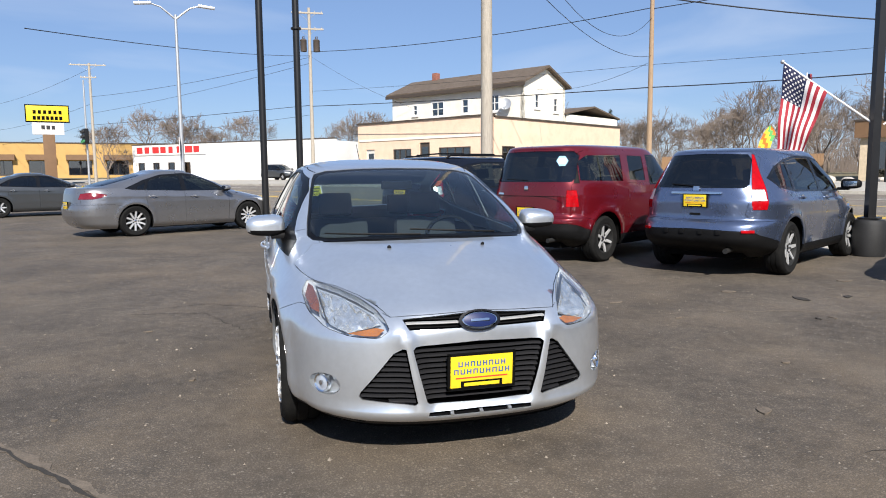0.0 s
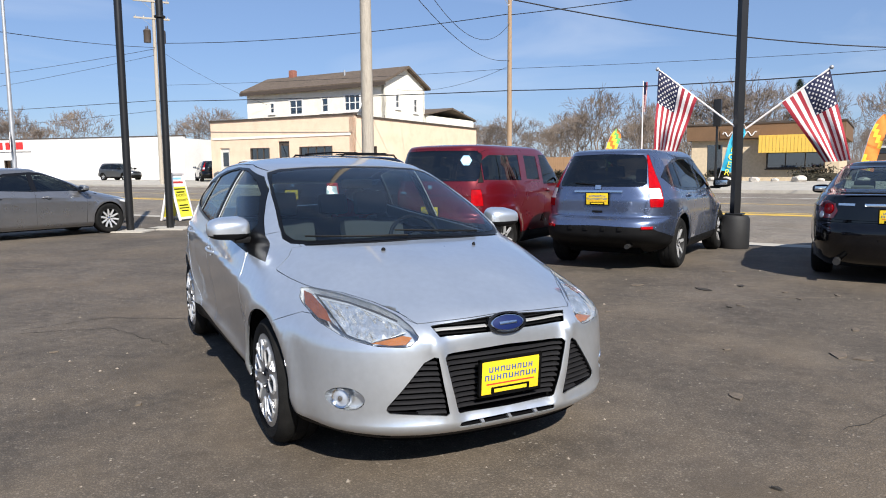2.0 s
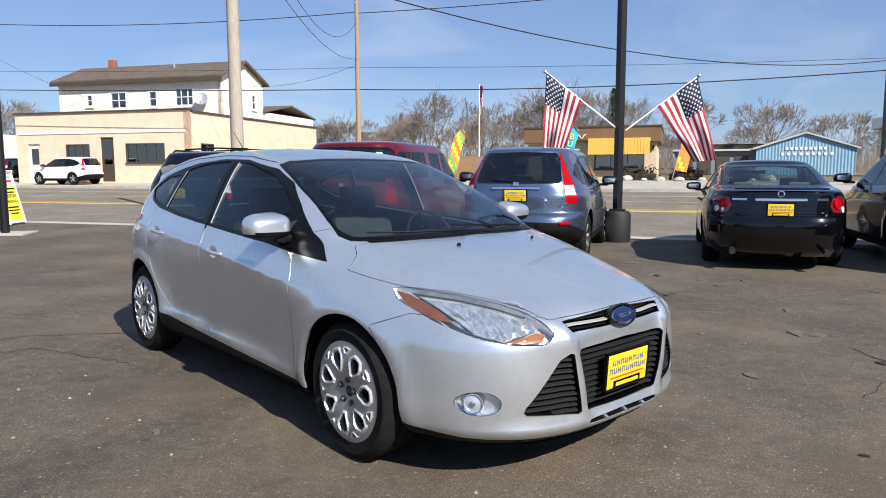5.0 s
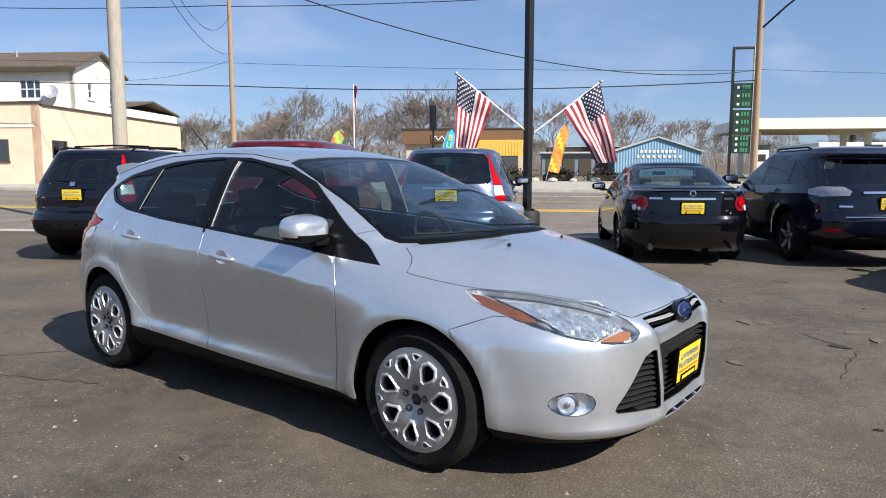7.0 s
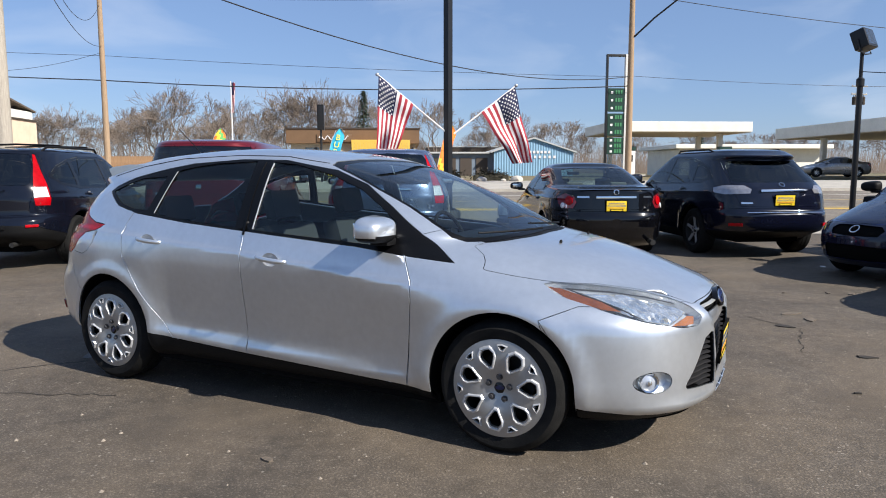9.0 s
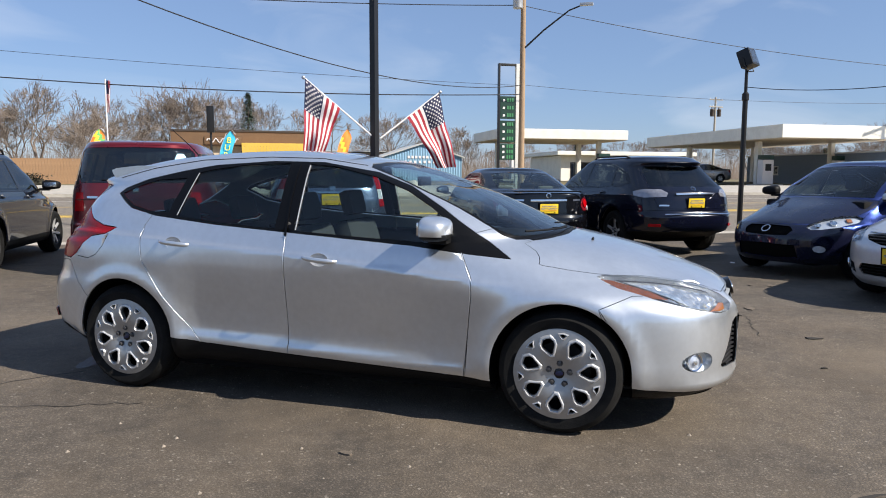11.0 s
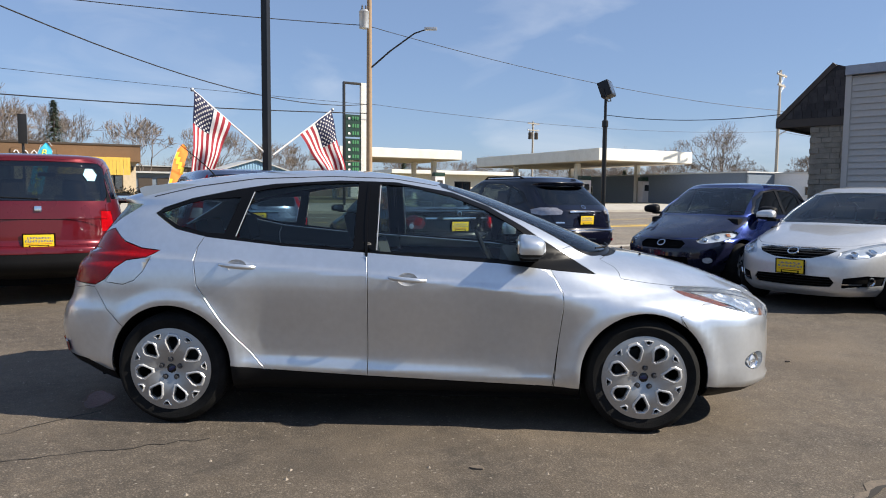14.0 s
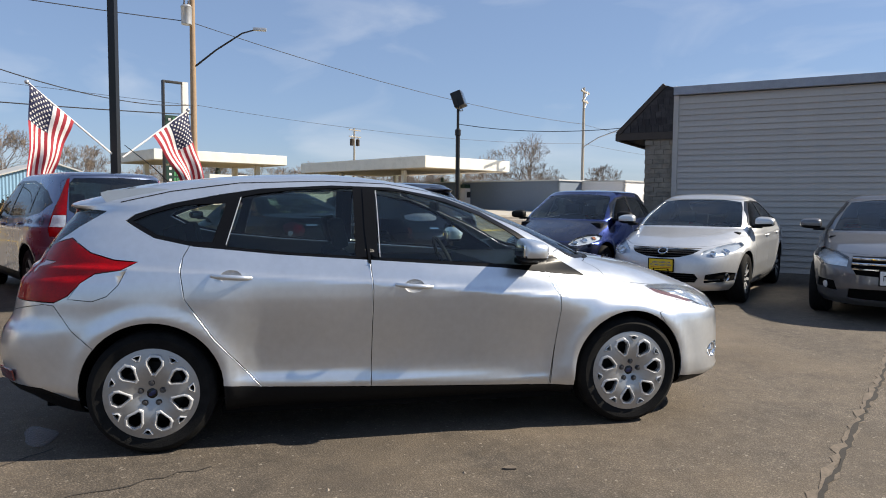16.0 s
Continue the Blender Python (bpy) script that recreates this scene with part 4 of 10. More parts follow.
FOCUS = dict(
    rows=FOCUS_ROWS, bulge=focus_bulge, nose=focus_nose, half=0.905, clear=0.17, belt=0.92, nu=150, nv=84,
    arches=[(1.324, 0.322, 0.352), (-1.324, 0.328, 0.352)],
    wheel=dict(r=0.316, width=0.205, rim=0.222, spokes=7, style="cover", spins=(7.5, 32.5), lugs=(29.5, 50.5), inset=0.03),
    regions=[
        ("windshield", V("F", (0, 0.999), (0.40, 0.992), (0.57, 0.985), (0.635, 0.990), (0.659, 1.015), (0.655, 1.06), (0.638, 1.12), (0.608, 1.22), (0.573, 1.31), (0.548, 1.340), (0.48, 1.360), (0.25, 1.376), (0, 1.380)), M_SCREEN, dict(rim=0.004, lift=-0.003, gap=0.0)),
        ("windshield_border", V("F", (0, 0.985), (0.40, 0.978), (0.60, 0.966), (0.655, 0.968), (0.683, 0.99), (0.672, 1.06), (0.655, 1.12), (0.625, 1.22), (0.59, 1.31), (0.565, 1.352), (0.48, 1.374), (0.25, 1.388), (0, 1.392)), M_SATIN, dict(rim=0.006, lift=-0.003)),
        ("rear_window", V("R", (0, 1.02), (0.56, 1.04)) + V("S", (-1.755, 1.12), (-1.70, 1.158), (-1.57, 1.238)) + V("R", (0.5, 1.25), (0, 1.255)), M_PRIVACY, dict(rim=0.004, lift=-0.003)),
        ("reverse_lens", V("R", (0.60, 0.93), (0.60, 0.985), (0.685, 0.98)) + V("S", (-1.90, 0.95), (-1.93, 0.915)), M_PINKLENS, dict(rim=0.006)),
        ("side_window", V("S", (-0.165, 0.998), (-0.165, 1.368), (0.0, 1.355), (0.25, 1.298), (0.45, 1.222), (0.60, 1.137), (0.715, 1.058), (0.70, 0.945), (0.3, 0.972)), M_CARGLASS, dict(rim=0.004, lift=-0.006)),
        ("side_window", V("S", (-0.29, 1.006), (-0.29, 1.374), (-0.6, 1.362), (-0.80, 1.336), (-0.885, 1.318), (-0.955, 1.062), (-0.69, 1.034)), M_PRIVACY, dict(rim=0.004, lift=-0.006)),
        ("side_window", V("S", (-1.03, 1.083), (-0.965, 1.285), (-1.17, 1.272), (-1.33, 1.228), (-1.425, 1.19), (-1.30, 1.122), (-1.15, 1.088)), M_PRIVACY, dict(rim=0.004, lift=-0.006)),
        ("window_frame", V("S", (1.06, 0.878), (0.90, 0.978), (0.76, 1.066), (0.66, 1.133), (0.457, 1.248), (0.25, 1.324), (-0.078, 1.380), (-0.407, 1.387), (-0.786, 1.364), (-1.0, 1.330), (-1.25, 1.278), (-1.42, 1.222), (-1.462, 1.19), (-1.318, 1.105), (-1.122, 1.062), (-0.688, 1.019), (-0.45, 1.003), (-0.2125, 0.9873), (0.05, 0.970), (0.2, 0.960), (0.519, 0.938), (0.805, 0.903)), M_SATIN, dict(rim=0.006)),
        ("cowl", V("F", (0, 0.974), (0.4, 0.969), (0.60, 0.961), (0.602, 0.966), (0.40, 0.978), (0, 0.986)), M_BLACK, dict(lift=-0.004)),
        ("headlight", HL, M_LENS, dict(rim=0.006, back=M_LAMPGREY, deep=0.05, wall=M_CLEARLAMP)),
        ("tail_light", V("S", (-1.385, 0.985), (-1.465, 0.945), (-1.59, 0.925), (-1.66, 0.88), (-1.72, 0.815), (-1.79, 0.780)) + V("R", (0.60, 0.785), (0.57, 0.93), (0.55, 1.06)) + V("S", (-1.73, 1.10), (-1.62, 1.03), (-1.5, 0.995)), M_REDLENS, dict(rim=0.012, gap=0.004)),
        ("upper_grille", V("F", *GRILLE_TOP), M_DARK, dict(open=1, back=M_DARK, deep=0.05, back_name="grille_backing", wall=M_GLOSSBLACK)),
        ("lower_grille", V("F", *GRILLE_LOW), M_DARK, dict(open=1, back=M_DARK, deep=0.07, back_name="grille_backing", wall=M_GLOSSBLACK)),
        ("corner_vent", V("F", *VENT), M_DARK, dict(open=1, back=M_DARK, deep=0.06, back_name="vent_backing", wall=M_GLOSSBLACK)),
        ("lip_slot", V("F", *SLOT), M_DARK, dict(open=1, back=M_DARK, deep=0.03, back_name="slot_backing", wall=M_GLOSSBLACK)),
        ("fog_light", [("F", 0.694 + 0.062 * math.cos(a), 0.386 + 0.048 * math.sin(a)) for a in np.linspace(0, 6.283, 25)[:-1]], M_LENS, dict(open=1, rim=0.004, back=M_SILVER, deep=0.035, wall=M_SILVER, back_name="fog_recess")),
        ("bumper_lip", V("F", (0, 0.216), (0.4, 0.218)) + V("S", (1.93, 0.232), (1.68, 0.262), (1.655, 0.155)) + V("F", (0, 0.155)), M_BLACK, {}),
        ("sill_trim", V("S", (-0.99, 0.345), (-0.78, 0.324), (-0.209, 0.296), (0.823, 0.253), (0.99, 0.247), (0.99, 0.15), (-0.99, 0.15)), M_BLACK, {}),
        ("rear_valance", V("R", (0, 0.36), (0.55, 0.36)) + V("S", (-1.86, 0.345), (-1.65, 0.27), (-1.65, 0.15)) + V("R", (0, 0.15)), M_BLACK, {}),
        ("front_bumper", V("S", (1.665, 0.715), (1.512, 0.655), (1.60, 0.52), (1.665, 0.33), (1.675, 0.15)) + V("F", (0, 0.15), (0, 0.720), (0.40, 0.702), (0.43, 0.715), (0.5, 0.70), (0.70, 0.715)), "paint", {}),
        ("hood", V("F", (0, 0.718), (0.40, 0.700), (0.445, 0.738), (0.51, 0.770), (0.60, 0.795)) + V("S", (1.56, 0.803), (1.478, 0.811), (1.35, 0.828), (1.215, 0.850), (1.20, 0.856)) + V("F", (0.70, 0.915), (0.662, 0.950), (0.60, 0.961), (0.4, 0.969), (0, 0.974)), "paint", {}),
        ("door", V("S", (0.76, 1.03), (0.80, 0.914), (0.871, 0.778), (0.873, 0.70), (0.85, 0.5), (0.823, 0.253), (-0.207, 0.296), (-0.203, 0.636), (-0.199, 0.825), (-0.2125, 0.9873), (-0.215, 1.04)), "paint", {}),
        ("door", V("S", (-0.215, 1.04), (-0.2125, 0.9873), (-0.199, 0.825), (-0.203, 0.636), (-0.207, 0.296), (-0.78, 0.324), (-1.016, 0.591), (-1.157, 0.796), (-1.179, 0.938), (-1.168, 1.011), (-1.129, 1.08)), "paint", {}),
        ("fender", V("S", (0.823, 0.15), (0.85, 0.5), (0.873, 0.70), (0.871, 0.778), (0.80, 0.914), (0.84, 1.0), (0.95, 1.03)) + V("F", (0.64, 1.0), (0.62, 0.95)) + V("S", (1.3, 0.86), (1.55, 0.82), (1.75, 0.70), (1.512, 0.655), (1.675, 0.15)), "paint", {}),
        ("fuel_door", V("S", (-1.435, 0.95), (-1.475, 0.87), (-1.53, 0.815), (-1.60, 0.79), (-1.72, 0.80), (-1.66, 0.88), (-1.59, 0.925), (-1.465, 0.945)), "paint", {}),
        ("rear_bumper", V("R", (0, 0.70), (0.55, 0.715)) + V("S", (-1.85, 0.77), (-1.79, 0.765), (-1.70, 0.64), (-1.60, 0.555), (-1.60, 0.15)) + V("R", (0, 0.15)), "paint", {}),
        ("tailgate", V("R", (0, 0.70), (0.60, 0.72), (0.62, 0.80), (0.60, 1.0), (0.61, 1.22), (0.55, 1.252), (0, 1.258)), "paint", {}),
    ],
    seats=dict(height=0.55, rear=-0.85, front=0.08, z=0.30, dash=(0.86, 0.935), dash_w=0.66, glass_top=0.32, glass_top_z=1.27),
    mirror=(0.677, 0.915, 1.03, 0.93),
    handles=[(0.02, 0.848), (-0.93, 0.908)],
    plates=[("F", 0, 0.452, 4)],
)
focus, fskin, fparts = car("hatchback", pose(0, 0, 0, 0, 0, -90), FOCUS, M_SILVER, "silver four-door hatchback with plastic wheel covers on dark asphalt", "car")
bars(fskin, "front", GRILLE_LOW, np.arange(0.305, 0.57, 0.0245), 0.0088, 0.022, focus, M_SLAT)
bars(fskin, "front", VENT, np.arange(0.32, 0.545, 0.0245), 0.0088, 0.022, focus, M_SLAT, "vent_slat")
bars(fskin, "front", GRILLE_TOP, (0.674,), 0.006, 0.006, focus, M_ALLOY, "chrome_bar")
bars(fskin, "front", GRILLE_TOP, (0.69, 0.655), 0.004, 0.02, focus, M_BLACK)
# the oval badge, drawn plain
b = empty("badge", Matrix.Identity(4))
b.parent, b.matrix_local = focus, on_skin(fskin, "F", 0, 0.678, 0.012)
bm = lathe(bmesh.new(), [(0.088, -0.02), (0.088, 0.0), (0.083, 0.006), (0.079, 0.0062)], 40, "X")
bmesh.ops.scale(bm, verts=bm.verts, vec=(1, 1, 0.42))
part("badge_rim", bm, M_CHROME, b)
bm = lathe(bmesh.new(), [(0.079, 0.004), (0.04, 0.008), (0.0001, 0.009)], 40, "X")
bmesh.ops.scale(bm, verts=bm.verts, vec=(1, 1, 0.41))
part("badge_face", bm, M_BLUEBADGE, b)
bm = bmesh.new()
lathe(bm, [(0.1, -0.03), (0.1, 0.002), (0.085, 0.003)], 36, "X")
bmesh.ops.scale(bm, verts=bm.verts, vec=(1, 1, 0.5))
part("badge_mount", bm, M_GLOSSBLACK, b)
part("badge_stroke", boxbm(0.0085, 0.0105, -0.045, 0.045, -0.008, 0.006, 0.002), M_CHROME, b)
# lamp insides, mirrored
for sg in (1, -1):
    # amber corner reflector and turn signal, chrome bowl, dark bezel
    for poly, dp, mm, nm in (
        ([(0.752, 0.748), (0.727, 0.795), (0.708, 0.787), (0.695, 0.738), (0.704, 0.700), (0.737, 0.710)], 0.012, M_AMBERDARK, "amber_reflector"),
        ([(0.438, 0.660), (0.47, 0.668), (0.53, 0.655), (0.60, 0.636), (0.53, 0.626), (0.47, 0.627)], 0.020, M_AMBER, "turn_signal"),
        ([(0.708, 0.782), (0.60, 0.768), (0.53, 0.744), (0.472, 0.714), (0.448, 0.684), (0.53, 0.663), (0.60, 0.643), (0.670, 0.668), (0.700, 0.700)], 0.026, M_FACET, "reflector_bowl"),
        ([(0.698, 0.791), (0.60, 0.776), (0.525, 0.752), (0.464, 0.720), (0.468, 0.714), (0.53, 0.744), (0.60, 0.768), (0.690, 0.782), (0.672, 0.668), (0.680, 0.668)], 0.014, M_LUG, "lamp_bezel"),
    ):
        bm = bmesh.new()
        vo, _, fo, *_ = delaunay_2d_cdt([Vector(p) for p in poly] + [Vector((y, z)) for y in np.arange(0.41, 0.78, 0.011) for z in np.arange(0.62, 0.80, 0.013) if inside(poly, np.array([(y, z)]))[0]], [(i, (i + 1) % len(poly)) for i in range(len(poly))], [], 0, 1e-5)
        vs = []
        for p in vo:
            q = on_skin(fskin, "F", p.x, p.y, -dp + (0.020 * noise.noise(Vector((p.x * 70, p.y * 32, 1))) if nm == "reflector_bowl" else 0), sg).translation
            vs.append(bm.verts.new(q))
        for g in fo:
            c = np.mean([(vo[i].x, vo[i].y) for i in g], 0)
            if inside(poly, np.array([c]))[0]:
                bm.faces.new([vs[i] for i in g])
        bmesh.ops.recalc_face_normals(bm, faces=bm.faces)
        part(nm, bm, mm, focus, smooth=nm != "reflector_bowl")
    # round fog lamp in its recess
    fm = on_skin(fskin, "F", 0.712, 0.386, -0.026, sg)
    fog = empty("fog_light", Matrix.Identity(4))
    fog.parent, fog.matrix_local = focus, fm
    part("fog_ring", lathe(bmesh.new(), [(0.046, 0.0), (0.046, 0.02), (0.043, 0.026), (0.037, 0.02), (0.036, 0.005)], 28, "X"), M_CHROME, fog)
    part("fog_lens", lathe(bmesh.new(), [(0.037, 0.012), (0.025, 0.018), (0.0001, 0.021)], 28, "X"), M_LAMPGREY, fog)
    part("fog_bulb", lathe(bmesh.new(), [(0.013, 0.018), (0.011, 0.026), (0.0001, 0.028)], 14, "X"), M_CHROME, fog)
    q = on_skin(fskin, "F", 0.645, 0.386, 0.0, sg)
# roof spoiler over the tailgate glass
def roof_height(skin, x, y):
    """The height of the skin over a place of the plan."""
    for i in range(skin.NT - 1, 0, -1):
        if inside(list(zip(skin.X[i], skin.Y0[i])) + [(skin.X[i][-1], -1.0), (skin.X[i][0], -1.0)], np.array([(x, abs(y) + 1e-4)]))[0]:
            return skin.Z[i]
    return 0.0


bm = bmesh.new()
rows = []
for y in np.linspace(-0.61, 0.61, 21):
    c = 1 - (y / 0.61) ** 2
    z0 = roof_height(fskin, -1.22, y)
    z1 = max(roof_height(fskin, -1.40, y) + 0.004, 1.362)
    rows.append([bm.verts.new((x - 0.05 * c * k, y, z)) for x, z, k in ((-1.22, z0 - 0.004, 0), (-1.40, z1, 0.4), (-1.57, 1.346 + 0.008 * c, 1), (-1.605, 1.334 + 0.008 * c, 1), (-1.60, 1.315, 1), (-1.55, 1.246, 0.4), (-1.40, 1.28, 0))])
for p, q in zip(rows, rows[1:]):
    for k in range(7):
        bm.faces.new((p[k], p[(k + 1) % 7], q[(k + 1) % 7], q[k]))
bm.faces.new(rows[0])
bm.faces.new(rows[-1])
bmesh.ops.recalc_face_normals(bm, faces=bm.faces)
part("roof_spoiler", bm, M_SILVER, focus, angle=50)
# red reflectors low in the rear bumper
for sg in (1, -1):
    part("bumper_reflector", boxbm(-0.004, 0.006, -0.09, 0.09, -0.03, 0.03, 0.006), M_REDDARK, focus, at=on_skin(fskin, "R", 0.63, 0.40, 0.0, sg))
# washer jets, wipers, antenna
for y in (-0.27, 0.27):
    bm = bmesh.new()
    bmesh.ops.create_uvsphere(bm, u_segments=10, v_segments=6, radius=0.012)
    bmesh.ops.scale(bm, verts=bm.verts, vec=(1.2, 1, 0.6))
    part("washer_jet", bm, M_BLACK, focus, at=on_skin(fskin, "F", abs(y), 0.945, 0.002, 1 if y > 0 else -1))
for y0, y1, z1 in ((0.42, -0.10, 1.012), (-0.05, -0.58, 0.995)):
    pts = []
    for t in np.linspace(0, 1, 14):
        y, z = y0 + (y1 - y0) * t, 0.985 + (z1 - 0.985) * t
        pts.append(on_skin(fskin, "F", abs(y), z, 0.016, 1 if y > 0 else -1).translation)
    part("wiper", tubebm(pts, 0.007, 6, 0.005), M_BLACK, focus)
m = on_skin(fskin, "R", 0.0, 1.40, 0.0).translation
part("antenna", tubebm([m, m + Vector((-0.10, 0, 0.10)), m + Vector((-0.26, 0, 0.23))], 0.005, 6, 0.0025), M_BLACK, focus)
# slender seams: roof ditch, lip-slot posts
for sg in (1, -1):
    q, nn = on_line(fskin, [(0.16, 1.362), (-0.1, 1.402), (-0.45, 1.412), (-0.9, 1.395), (-1.25, 1.345), (-1.5, 1.285)], "S", sg)
    part("roof_ditch", ribbon(bmesh.new(), q, nn, 0.0035, 0.0012), M_BLACK, focus)
    q, nn = on_line(fskin, [(-0.2135, 0.966), (-0.216, 1.0), (-0.2275, 1.15), (-0.2275, 1.37)], "S", sg)
    part("pillar_trim", ribbon(bmesh.new(), q, nn, 0.007, 0.004), M_SATIN, focus)
    for line in ([(-0.158, 1.0), (-0.158, 1.2), (-0.160, 1.362)], [(-0.960, 1.066), (-0.925, 1.19), (-0.890, 1.316)]):
        q, nn = on_line(fskin, line, "S", sg)
        part("window_channel", ribbon(bmesh.new(), q, nn, 0.0022, 0.003), M_ALLOY, focus, "bright strip along the glass edge")
for sg in (1, -1):
    for line in ([(-0.786, 0.324), (-1.022, 0.591), (-1.163, 0.796), (-1.185, 0.938), (-1.175, 1.005)], [(-0.2115, 0.30), (-0.2075, 0.636), (-0.2035, 0.825), (-0.215, 0.975)], [(0.818, 0.258), (0.845, 0.5), (0.868, 0.70), (0.866, 0.778), (0.80, 0.906)]):
        q, nn = on_line(fskin, line, "S", sg)
        part("door_edge", tubebm([Vector(a) - Vector(b) * 0.0014 for a, b in zip(q, nn)], 0.0029, 7), M_SILVER, focus, angle=80)
for y in (-0.14, 0.0, 0.14):
    m = on_skin(fskin, "F", abs(y), 0.249, -0.004, 1 if y >= 0 else -1)
    part("slot_post", boxbm(-0.02, 0.004, -0.008, 0.008, -0.012, 0.012), M_SILVER, focus, at=m)

# black air dam from arch to arch under the bumper, darkened for the shade
bm = bmesh.new()
rows = []
for y in np.linspace(-0.80, 0.80, 45):
    e = []
    for z, back in ((0.222, 0.05), (0.20, 0.035), (0.178, 0.04), (0.176, 0.06), (0.21, 0.08)):
        q = on_skin(fskin, "F", abs(y), 0.206, -0.016 - back, 1 if y >= 0 else -1).translation
        e.append(bm.verts.new((q.x, q.y, z + 0.016 * max(0, abs(y) - 0.45) / 0.35)))
    rows.append(e)
for p, q in zip(rows, rows[1:]):
    for k in range(5):
        bm.faces.new((p[k], p[(k + 1) % 5], q[(k + 1) % 5], q[k]))
bm.faces.new(rows[0])
bm.faces.new(rows[-1])
bmesh.ops.recalc_face_normals(bm, faces=bm.faces)
part("air_dam", bm, M_DARK, focus, angle=40)

# ---- ground ----
EN, ED = Vector((0.866, 0.5, 0)), Vector((0.5, -0.866, 0))


def sd(s, d, z=0.0):
    """A place from its reach along the street, its distance towards the street, and its height."""
    return ED * s + EN * d + Vector((0, 0, z))


def rise(d):
    return 0.0 if d < 9.5 else min(0.024 * (d - 9.5), 0.95)


SD = Matrix((ED, EN, Vector((0, 0, 1)))).transposed().to_4x4()   # local x along the street, local y across it


def strip(name, s0, s1, ds, lift, material, thick, label, kind="structure", category="ground", step=6.0):
    bm = bmesh.new()
    n = max(1, int((s1 - s0) / step))
    rows = [[bm.verts.new((s0 + (s1 - s0) * i / n, d, rise(d) + lift)) for i in range(n + 1)] for d in ds]
    for a, b in zip(rows, rows[1:]):
        for i in range(n):
            bm.faces.new((a[i], a[i + 1], b[i + 1], b[i]))
    if thick:
        ex = bmesh.ops.extrude_face_region(bm, geom=list(bm.faces))
        bmesh.ops.translate(bm, verts=[g for g in ex["geom"] if isinstance(g, bmesh.types.BMVert)], vec=(0, 0, -thick))
        bmesh.ops.recalc_face_normals(bm, faces=bm.faces)
    ob = part(name, bm, material, smooth=False)
    ob.matrix_world = SD.copy()
    return tagged(ob, label, category, kind=kind)


def asphalt(name, color, light, dark, rough=0.85):
    """Weathered asphalt: aggregate, worn light patches, oil stains."""
    m = mat(name, color, rough, var=0.36, scale=1.1, bump=0.6, bscale=95, stain=light, stain_amount=0.75, stain_scale=0.8)
    nt = m.node_tree
    bs = nt.nodes["Principled BSDF"]
    src = bs.inputs["Base Color"].links[0].from_socket
    tex = nt.nodes.new("ShaderNodeTexCoord")
    sp = nt.nodes.new("ShaderNodeTexVoronoi")
    sp.inputs["Scale"].default_value = 70.0
    nt.links.new(tex.outputs["Object"], sp.inputs["Vector"])
    r = nt.nodes.new("ShaderNodeMapRange")
    r.inputs["From Min"].default_value, r.inputs["From Max"].default_value = 0.0, 0.5
    r.inputs["To Min"].default_value, r.inputs["To Max"].default_value = 1.5, 0.66
    nt.links.new(sp.outputs["Distance"], r.inputs["Value"])
    h = nt.nodes.new("ShaderNodeHueSaturation")
    nt.links.new(src, h.inputs["Color"])
    nt.links.new(r.outputs[0], h.inputs["Value"])
    o = nt.nodes.new("ShaderNodeTexNoise")
    o.inputs["Scale"].default_value, o.inputs["Detail"].default_value = 0.9, 5.0
    mp = nt.nodes.new("ShaderNodeMapping")
    mp.inputs["Location"].default_value = (31.0, 7.0, 3.0)
    nt.links.new(tex.outputs["Object"], mp.inputs[0])
    nt.links.new(mp.outputs[0], o.inputs["Vector"])
    r2 = nt.nodes.new("ShaderNodeMapRange")
    r2.inputs["From Min"].default_value, r2.inputs["From Max"].default_value = 0.55, 0.75
    r2.inputs["To Max"].default_value = 0.72
    nt.links.new(o.outputs[0], r2.inputs["Value"])
    mx = nt.nodes.new("ShaderNodeMix")
    mx.data_type = "RGBA"
    mx.inputs["B"].default_value = (*dark, 1)
    nt.links.new(r2.outputs[0], mx.inputs["Factor"])
    nt.links.new(h.outputs[0], mx.inputs["A"])
    # pale stones showing through the binder
    v2 = nt.nodes.new("ShaderNodeTexVoronoi")
    v2.inputs["Scale"].default_value = 34.0
    nt.links.new(tex.outputs["Object"], v2.inputs["Vector"])
    near = nt.nodes.new("ShaderNodeMath")
    near.operation = "LESS_THAN"
    near.inputs[1].default_value = 0.27
    nt.links.new(v2.outputs["Distance"], near.inputs[0])
    sep = nt.nodes.new("ShaderNodeSeparateColor")
    nt.links.new(v2.outputs["Color"], sep.inputs[0])
    few = nt.nodes.new("ShaderNodeMapRange")
    few.inputs["From Min"].default_value, few.inputs["From Max"].default_value = 0.80, 1.0
    few.inputs["To Max"].default_value = 0.65
    nt.links.new(sep.outputs[0], few.inputs["Value"])
    both = nt.nodes.new("ShaderNodeMath")
    both.operation = "MULTIPLY"
    nt.links.new(near.outputs[0], both.inputs[0])
    nt.links.new(few.outputs[0], both.inputs[1])
    m3 = nt.nodes.new("ShaderNodeMix")
    m3.data_type = "RGBA"
    m3.inputs["B"].default_value = (0.30, 0.265, 0.22, 1)
    nt.links.new(both.outputs[0], m3.inputs["Factor"])
    nt.links.new(mx.outputs["Result"], m3.inputs["A"])
    # fine grain of the aggregate
    gr = nt.nodes.new("ShaderNodeTexNoise")
    gr.inputs["Scale"].default_value, gr.inputs["Detail"].default_value, gr.inputs["Roughness"].default_value = 170.0, 3.0, 0.7
    nt.links.new(tex.outputs["Object"], gr.inputs["Vector"])
    gm = nt.nodes.new("ShaderNodeMapRange")
    gm.inputs["From Min"].default_value, gm.inputs["From Max"].default_value = 0.35, 0.65
